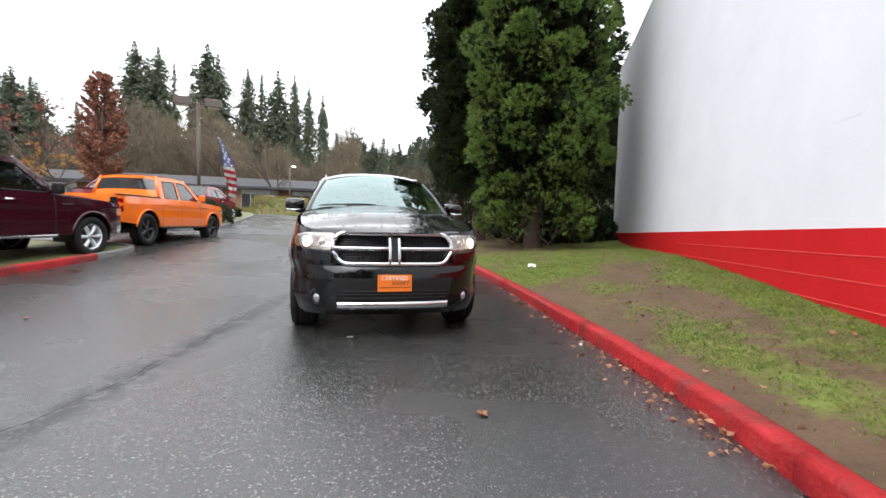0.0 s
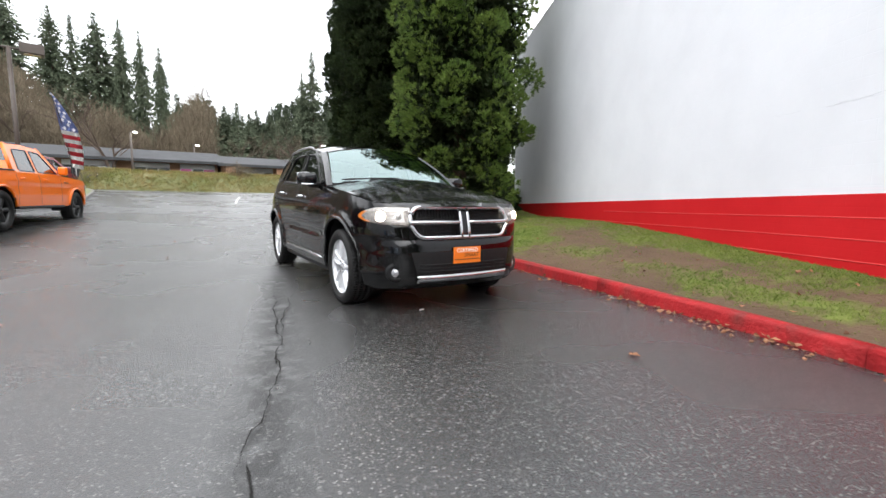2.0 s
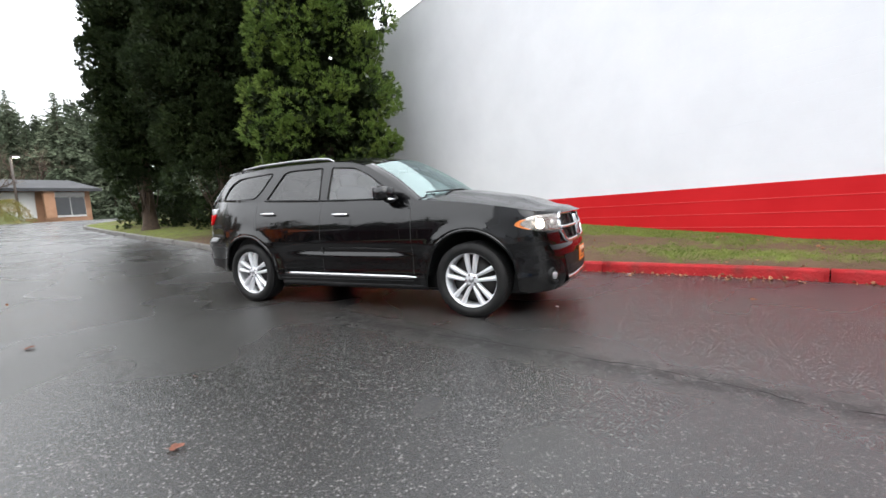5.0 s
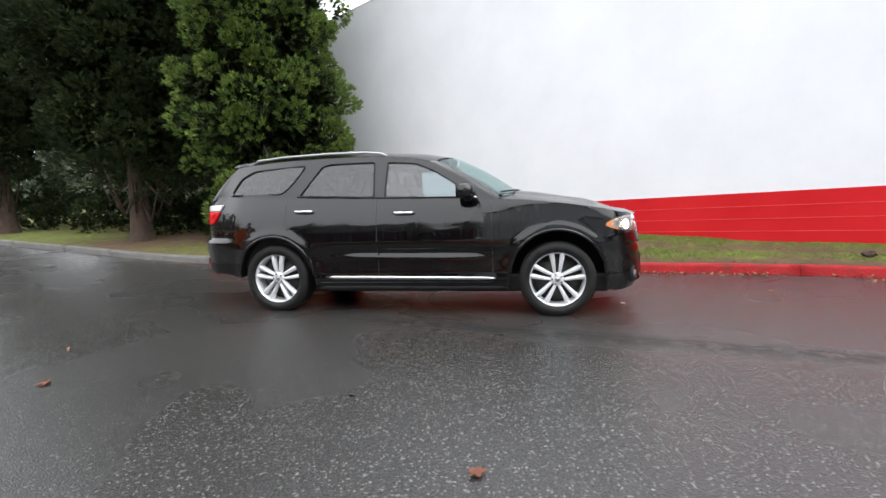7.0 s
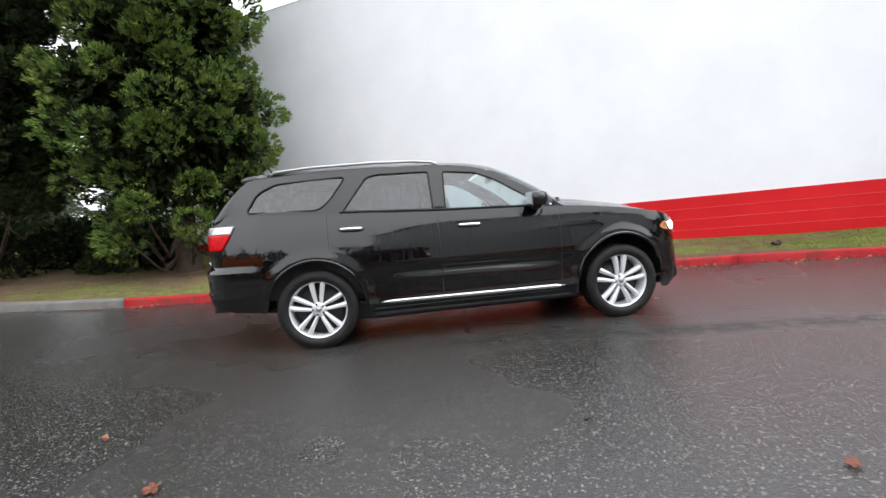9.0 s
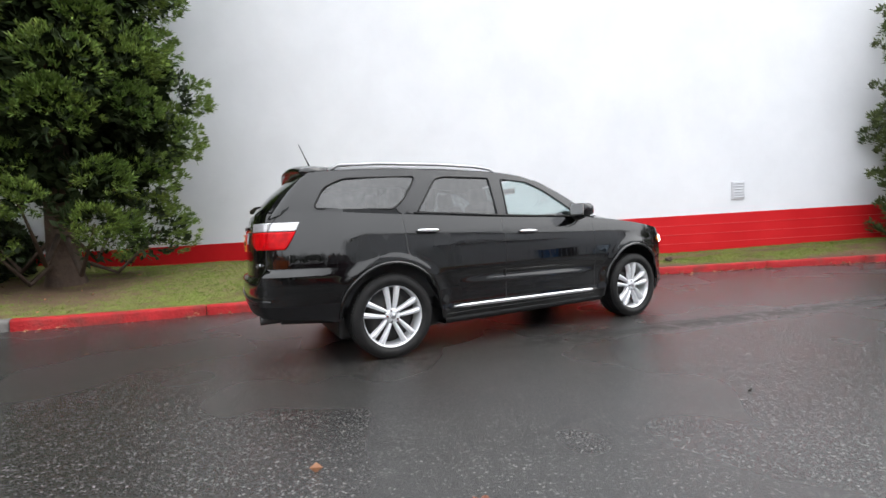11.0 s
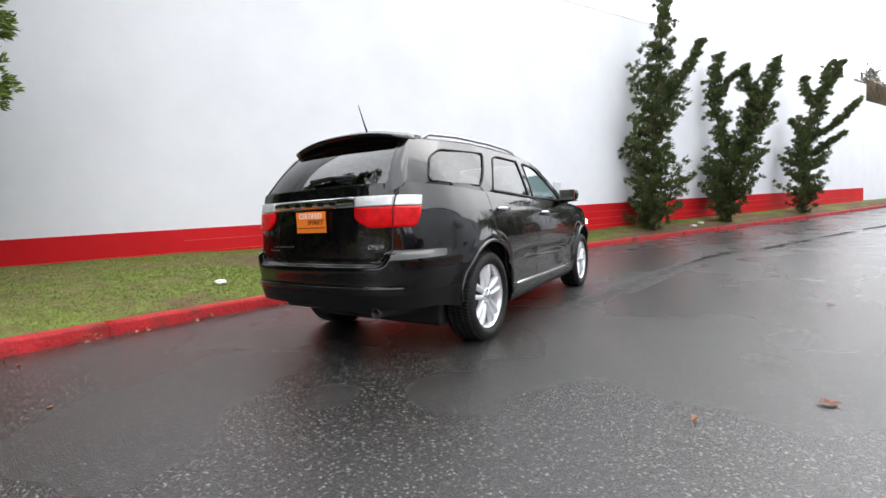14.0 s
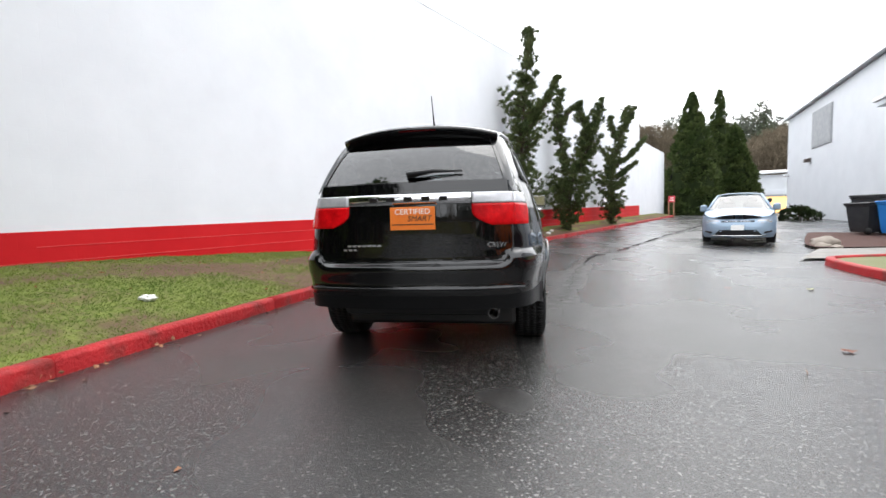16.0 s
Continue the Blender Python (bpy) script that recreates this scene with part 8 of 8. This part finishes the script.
def garage():
    th = tagged(base("garage", -30.5, -51.5, 0.3, 6), "pale low garage with a lit orange doorway", "building")
    box("wall", (0, -4, 2.2), (12, 8, 5.2), HALL, th, 0.02)
    bm = bmesh.new()
    add_loft(bm, [[(x, 0.4, 4.7 if x > 0 else 5.2), (x, 0.4, 4.9 if x > 0 else 5.4), (x, -8.4, 5.8), (x, -8.4, 5.6)] for x in (-6.4, 6.4)], closed=True, cap=True)
    bmesh.ops.recalc_face_normals(bm, faces=bm.faces)
    part("roof", bm, CAP_METAL, th, smooth=False)
    box("doorway", (-0.2, 0.02, 1.25), (4.0, 0.06, 2.3), GLOW_BAY, th, 0.0, label="doorway lit orange from inside")
    box("lintel", (-0.2, 0.08, 2.75), (4.8, 0.16, 0.55), HALL, th, 0.02)
    box("door_roll", (-0.2, 0.1, 2.36), (4.2, 0.2, 0.22), WOOD_PANEL, th, 0.02, label="rolled-up grey door")


garage()


def drive_end():
    gate = tagged(base("dark_gate", -17.1, -42.6, 0.4, 20), "dark closed gate beside the far wall", "gate")
    for k in range(9):
        box("board", (-0.9 + k * 0.225, 0, 2.2), (0.2, 0.05, 4.6), BLACK_PLASTIC, gate, 0.006)
    box("rail", (0, 0.06, 3.6), (2.1, 0.06, 0.16), BLACK_PLASTIC, gate, 0.006)
    sg = tagged(base("warning_sign", -14.2, -35.5, ground_z(-14, -35.5), 20), "small red sign board on two timber legs", "sign")
    for s in (-1, 1):
        box("leg", (s * 0.25, 0, 0.7), (0.09, 0.09, 1.5), BRICK_TAN, sg, 0.01)
    bd = box("board", (0, 0.06, 1.55), (0.62, 0.04, 0.55), FLAG_RED, sg, 0.01)
    for zz, w in ((0.12, 0.4), (0.0, 0.34), (-0.12, 0.4)):
        box("sign_bar", (0, 0.085, 1.55 + zz), (w, 0.01, 0.05), WHITE_INK, bd, 0.0)


drive_end()
bed = [(-8.1, -6.75), (-8.4, -7.7), (-9.5, -9.6), (-11.2, -12.3), (-12.4, -11.6), (-14.5, -11.2), (-14.5, -6.75)]
bm = bmesh.new()
flat_fill(bm, rounded(bed, 0.5, 4), [], lambda a, b: Vector((a, b, ground_z(a, b) + 0.07)), 0.5)
bmesh.ops.recalc_face_normals(bm, faces=bm.faces)
ob = part("planting_bed", bm, BARK_CHIP)
if sum(p.normal.z for p in ob.data.polygons) < 0:
    ob.data.flip_normals()
tagged(ob, "bed of dark red-brown bark chips", "planting bed", kind="structure")
bm = bmesh.new()
flat_fill(bm, [(-6.45, -4.5), (-8.1, -6.65), (-14.5, -6.65), (-14.5, -5.2), (-9.5, -4.85), (-7.3, -4.5)], [], lambda a, b: Vector((a, b, ground_z(a, b) + 0.05)), 0.6)
bmesh.ops.recalc_face_normals(bm, faces=bm.faces)
ob = part("pavement", bm, SLAB)
if sum(p.normal.z for p in ob.data.polygons) < 0:
    ob.data.flip_normals()
tagged(ob, "pale concrete pavement slab beside the bed", "pavement", kind="structure")
for i, (x, y, r) in enumerate(((-8.75, -7.5, 0.30), (-8.45, -7.1, 0.17), (-9.2, -8.4, 0.2), (-8.6, -6.85, 0.12))):
    bm = bmesh.new()
    bmesh.ops.create_icosphere(bm, subdivisions=3, radius=r)
    for v in bm.verts:
        v.co *= 1 + 0.35 * noise.noise(v.co * 2.2 / r * 0.5 + Vector((i * 7, 0, 0)))
        v.co.z *= 0.6
    ob = part("boulder", bm, STONE)
    ob.location = (x, y, ground_z(x, y) + r * 0.38)
    tagged(ob, "rounded grey-brown boulder at the edge of the bed", "stone", group="boulders")


def wheelie_bin(x, y, mat, label, turn=0, tall=1.05):
    th = tagged(base("refuse_bin", x, y, ground_z(x, y) + 0.09, turn), label, "bin")
    bm = bmesh.new()
    add_loft(bm, [[(a * w, b * w * 0.95, z) for a, b in ((-1, -1), (1, -1), (1, 1), (-1, 1))] for z, w in ((0.06, 0.26), (0.2, 0.29), (tall * 0.9, 0.36), (tall * 0.92, 0.39), (tall * 0.95, 0.39))], closed=True, cap=True)
    bmesh.ops.recalc_face_normals(bm, faces=bm.faces)
    part("body", bm, mat, th, smooth=False)
    box("lid", (0, 0, tall * 0.98), (0.82, 0.80, 0.07), mat, th, 0.03)
    for s in (-1, 1):
        bm = bmesh.new()
        add_lathe(bm, [(0.0, 0.03), (0.10, 0.03), (0.10, -0.03), (0.0, -0.03)], 16, Matrix.Translation((s * 0.27, 0.27, 0.10)))
        part("wheel", bm, RUBBER, th)
    tube("handle", [(-0.3, 0.42, tall * 0.93), (0.3, 0.42, tall * 0.93)], 0.018, mat, th, 6)


wheelie_bin(-11.9, -10.7, BIN_BLACK, "black plastic refuse bin on the pavement", 20, 1.0)
wheelie_bin(-12.5, -11.4, BIN_BLACK, "black plastic refuse bin with a raised back", 25, 1.25)
wheelie_bin(-12.3, -10.0, BIN_BLUE, "bright blue plastic recycling bin", 20, 1.05)
shrub(-17.3, -23.6, 0.3, 1.0, 1.0, 0.85, LEAF_DARK, "low clipped green shrub at the hall corner", 99, 34)


# ---- lawn growth, fallen leaves and small things ----
def lawn_growth():
    rng = np.random.default_rng(17)
    near = [k for k in range(len(KERB)) if -13 < KERB[k].y < 24]
    pts = []
    want = 84000
    while len(pts) < want:
        k = near[int(rng.integers(0, len(near)))]
        if KERB[k].y > 8 and rng.uniform() < 0.5:
            continue
        v = rng.uniform(0, 1)
        width = 1.0 if KERB[k].y > -4 else 0.45
        if rng.uniform() > width:
            continue
        a = lawn_point(k, v)
        b = lawn_point(min(k + 1, len(KERB) - 1), v)
        p = a.lerp(b, rng.uniform(0, 1))
        cover = lawn_cover(p.x, p.y, v)
        if cover + rng.normal(0, 0.24) > 0.54 or rng.uniform() < 0.04:
            pts.append((p.x, p.y, p.z - 0.008))
    pts = np.array(pts)
    ob = kites("lawn_grass", pts, np.tile((0, 0, 1.0), (len(pts), 1)), 0.030, 0.0030, GRASS, None, spread=0.95, per=5, seed=21)
    tagged(ob, "short wet green grass in ragged patches", "grass", kind="stuff")


lawn_growth()

DEAD_LEAF = material("fallen_leaf", (0.20, 0.08, 0.04), 0.6, base2=(0.32, 0.16, 0.085), scale=14, island=0.5, spec=0.3)
PAPER = material("white_litter", (0.75, 0.75, 0.73), 0.6, base2=(0.66, 0.66, 0.62), scale=20)


def leaf_litter():
    rng = np.random.default_rng(31)
    pts = []
    for k, p in enumerate(KERB):
        if not -9 < p.y < 6:
            continue
        for j in range(int(22 if p.y < 0.0 else 8)):
            if rng.uniform() < 0.35 + 0.5 * noise.noise((p.x * 1.1, p.y * 1.1, 9)):
                d = rng.exponential(0.07) + 0.02
                q = p + Vector((-d, rng.uniform(-0.12, 0.12), 0))
                pts.append((q.x, q.y, ground_z(q.x, q.y) + 0.014))
    for i in range(36):
        x, y = rng.uniform(-5.5, 2), rng.uniform(-6, 6)
        if noise.noise((x, y, 4)) > 0.25:
            pts.append((x, y, ground_z(x, y) + 0.014))
    for i in range(900):
        k = int(rng.integers(0, len(KERB)))
        if -9 < KERB[k].y < 8 and noise.noise((KERB[k].x * 2, KERB[k].y * 2, 6)) > -0.1:
            p = lawn_point(k, rng.uniform(0.03, 0.8))
            pts.append((p.x, p.y, p.z + 0.012))
    pts = np.array(pts)
    ob = kites("leaf_litter", pts, np.tile((0, 0, 0.02), (len(pts), 1)) + rng.normal(0, 1, (len(pts), 3)) * np.array([1, 1, 0.05]), 0.058, 0.019, DEAD_LEAF, None, spread=0.15, per=1, seed=22)
    tagged(ob, "wet brown fallen leaves along the gutter", "leaves", kind="stuff")


leaf_litter()


def scrap(name, x, y, z, size, mat, label, seed, flat=0.5, cat="litter"):
    bm = bmesh.new()
    bmesh.ops.create_icosphere(bm, subdivisions=3, radius=size)
    for v in bm.verts:
        v.co *= 1 + 0.6 * noise.noise(v.co * 1.6 / size + Vector((seed * 5, 0, 0)))
        v.co.z *= flat
    ob = part(name, bm, mat, None, smooth=False)
    ob.location = (x, y, z)
    tagged(ob, label, cat)


def leaf(x, y, size, mat, label, turn):
    """One large leaf lying on the asphalt, with lobes and a raised rim."""
    bm = bmesh.new()
    n = 20
    c = bm.verts.new((0, 0, 0.002))
    ring = []
    for k in range(n):
        q = 2 * math.pi * k / n
        r = size * (0.55 + 0.4 * abs(math.cos(q * 2.5)))
        ring.append(bm.verts.new((r * math.cos(q), r * 0.7 * math.sin(q), 0.006 + 0.004 * math.sin(q * 3))))
    for k in range(n):
        bm.faces.new((c, ring[k], ring[(k + 1) % n]))
    bmesh.ops.solidify(bm, geom=list(bm.faces), thickness=0.0015)
    ob = part("fallen_leaf", bm, mat, None, smooth=False)
    ob.matrix_world = pose(x, y, ground_z(x, y) + 0.012, 0, 0, turn)
    tagged(ob, label, "leaf", group="single leaves on the drive")


lk = min(range(len(KERB)), key=lambda k: abs(KERB[k].y - 1.9))
lp = lawn_point(lk, 0.22)
scrap("paper_scrap", lp.x, lp.y, lp.z + 0.03, 0.075, PAPER, "crumpled white paper scrap lying on the lawn", 1)
lk = min(range(len(KERB)), key=lambda k: abs(KERB[k].y + 12.2))
for i, f in enumerate((0.2, 0.35)):
    lp = lawn_point(lk - i * 3, f)
    scrap("paper_scrap", lp.x, lp.y, lp.z + 0.03, 0.09, PAPER, "white litter under the juniper", 3 + i)
lk = min(range(len(KERB)), key=lambda k: abs(KERB[k].y + 5.5))
lp = lawn_point(lk, 0.35)
scrap("dead_branch", lp.x, lp.y, lp.z + 0.03, 0.07, BARK, "dark clod of dead twigs on the lawn edge", 6, 0.7, "twigs")
ORANGE_LEAF = material("orange_leaf", (0.27, 0.10, 0.06), 0.5, base2=(0.20, 0.075, 0.045), scale=16)
leaf(-3.56, -1.02, 0.05, ORANGE_LEAF, "wet orange-brown leaf flat on the asphalt", 140)
leaf(-3.03, 1.97, 0.062, ORANGE_LEAF, "wet orange leaf flat on the asphalt", 20)
leaf(-4.5, -0.9, 0.07, material("pale_leaf", (0.42, 0.42, 0.22), 0.6, base2=(0.5, 0.48, 0.3), scale=10), "pale yellow leaf flat on the asphalt", 60)
leaf(-0.38, -2.24, 0.035, PAPER, "small white scrap on the asphalt", 10)
leaf(0.30, -4.0, 0.05, DEAD_LEAF, "small brown leaf on the asphalt", 80)
leaf(1.66, -2.8, 0.04, PAPER, "small white scrap in the gutter", 40)


# ---- cracks and sealed joints in the asphalt ----
TAR = material("tar_seal", (0.010, 0.0095, 0.009), 0.75, base2=(0.018, 0.017, 0.016), scale=9, bump=0.3, bump_scale=60, spec=0.12)


def crack(pts, width, label, gaps=1.0):
    line = resample(smooth_line([(x, y, 0) for x, y in pts], 8), 0.06)
    bm = bmesh.new()
    rows = []
    for i, p in enumerate(line):
        d = (line[min(i + 1, len(line) - 1)] - line[max(i - 1, 0)]).normalized()
        s = Vector((-d.y, d.x, 0))
        j = 0.06 * noise.noise((p.x * 3, p.y * 3, 1)) + 0.02 * noise.noise((p.x * 14, p.y * 14, 3))
        w = width * (0.45 + 0.9 * abs(noise.noise((p.x * 7, p.y * 7, 4))) * 2) * min(1, i / 6, (len(line) - 1 - i) / 6) * max(0.0, min(1.0, 0.45 + 1.6 * noise.noise((p.x * 1.1, p.y * 1.1, 8)) + 0.4 * (1 - gaps))) + 0.0015
        rows.append([tuple(p + s * (j + k * w / 2) + Vector((0, 0, ground_z(p.x, p.y) + 0.018))) for k in (-1, 1)])
    add_loft(bm, rows)
    ob = part("asphalt_crack", bm, TAR)
    if sum(f.normal.z for f in ob.data.polygons) < 0:
        ob.data.flip_normals()
    tagged(ob, label, "road crack", kind="structure")


crack([(-1.15, 0.9), (-1.25, 0.1), (-1.58, -1.7), (-1.80, -2.95), (-2.17, -4.1)], 0.018, "dark worn seam in the asphalt beside the car")
crack([(-2.1, -4.0), (-2.66, -5.9), (-3.57, -7.35), (-6.2, -12.2), (-9.4, -17.8), (-12, -22)], 0.13, "long dark crack curving along the drive", 0.0)
crack([(-1.65, -2.3), (-1.45, -1.5), (-1.10, -0.65)], 0.016, "short branch of the dark seam")
crack([(-1.4, 4.9), (-0.3, 4.75), (0.8, 4.85), (1.6, 4.6)], 0.010, "thin dark crack across the drive")


# ---- small things on the wall ----
def on_wall(name, s, z, w, h, d, mat, label, cat):
    bm = bmesh.new()
    add_box(bm, (s + WALL_LO, -d / 2 - 0.001, z), (w, d, h), 0.012)
    ob = part(name, bm, mat, None, smooth=False)
    ob.matrix_world = WALL_FRAME
    return tagged(ob, label, cat)


VENT_GREY = material("grey_vent_paint", (0.60, 0.61, 0.64), 0.5, base2=(0.66, 0.67, 0.70), scale=9)
vent = on_wall("wall_vent", 8.92, 1.72, 0.30, 0.42, 0.03, VENT_GREY, "small grey louvred vent on the white wall", "vent")
for k in range(6):
    bm = bmesh.new()
    add_box(bm, (8.92 + WALL_LO, -0.036, 1.56 + k * 0.064), (0.24, 0.02, 0.02), 0.003, Matrix.Rotation(radians(25), 4, "X"))
    part("slat", bm, VENT_GREY, vent, smooth=False)


def wall_crack(s0, s1, z0, z1, seed):
    n = 16
    pts = []
    for i in range(n + 1):
        t = i / n
        pts.append((s0 + (s1 - s0) * t + WALL_LO, -0.001, z0 + (z1 - z0) * t + 0.03 * noise.noise((t * 6, seed, 0))))
    ob = tube("wall_crack", pts, 0.0014, VENT_GREY, None, 4)
    ob.matrix_world = WALL_FRAME
    tagged(ob, "hairline crack in the white painted wall", "wall crack", kind="structure")


wall_crack(3.72, 4.08, 2.05, 2.05, 1)
wall_crack(4.40, 5.08, 2.03, 2.06, 2)
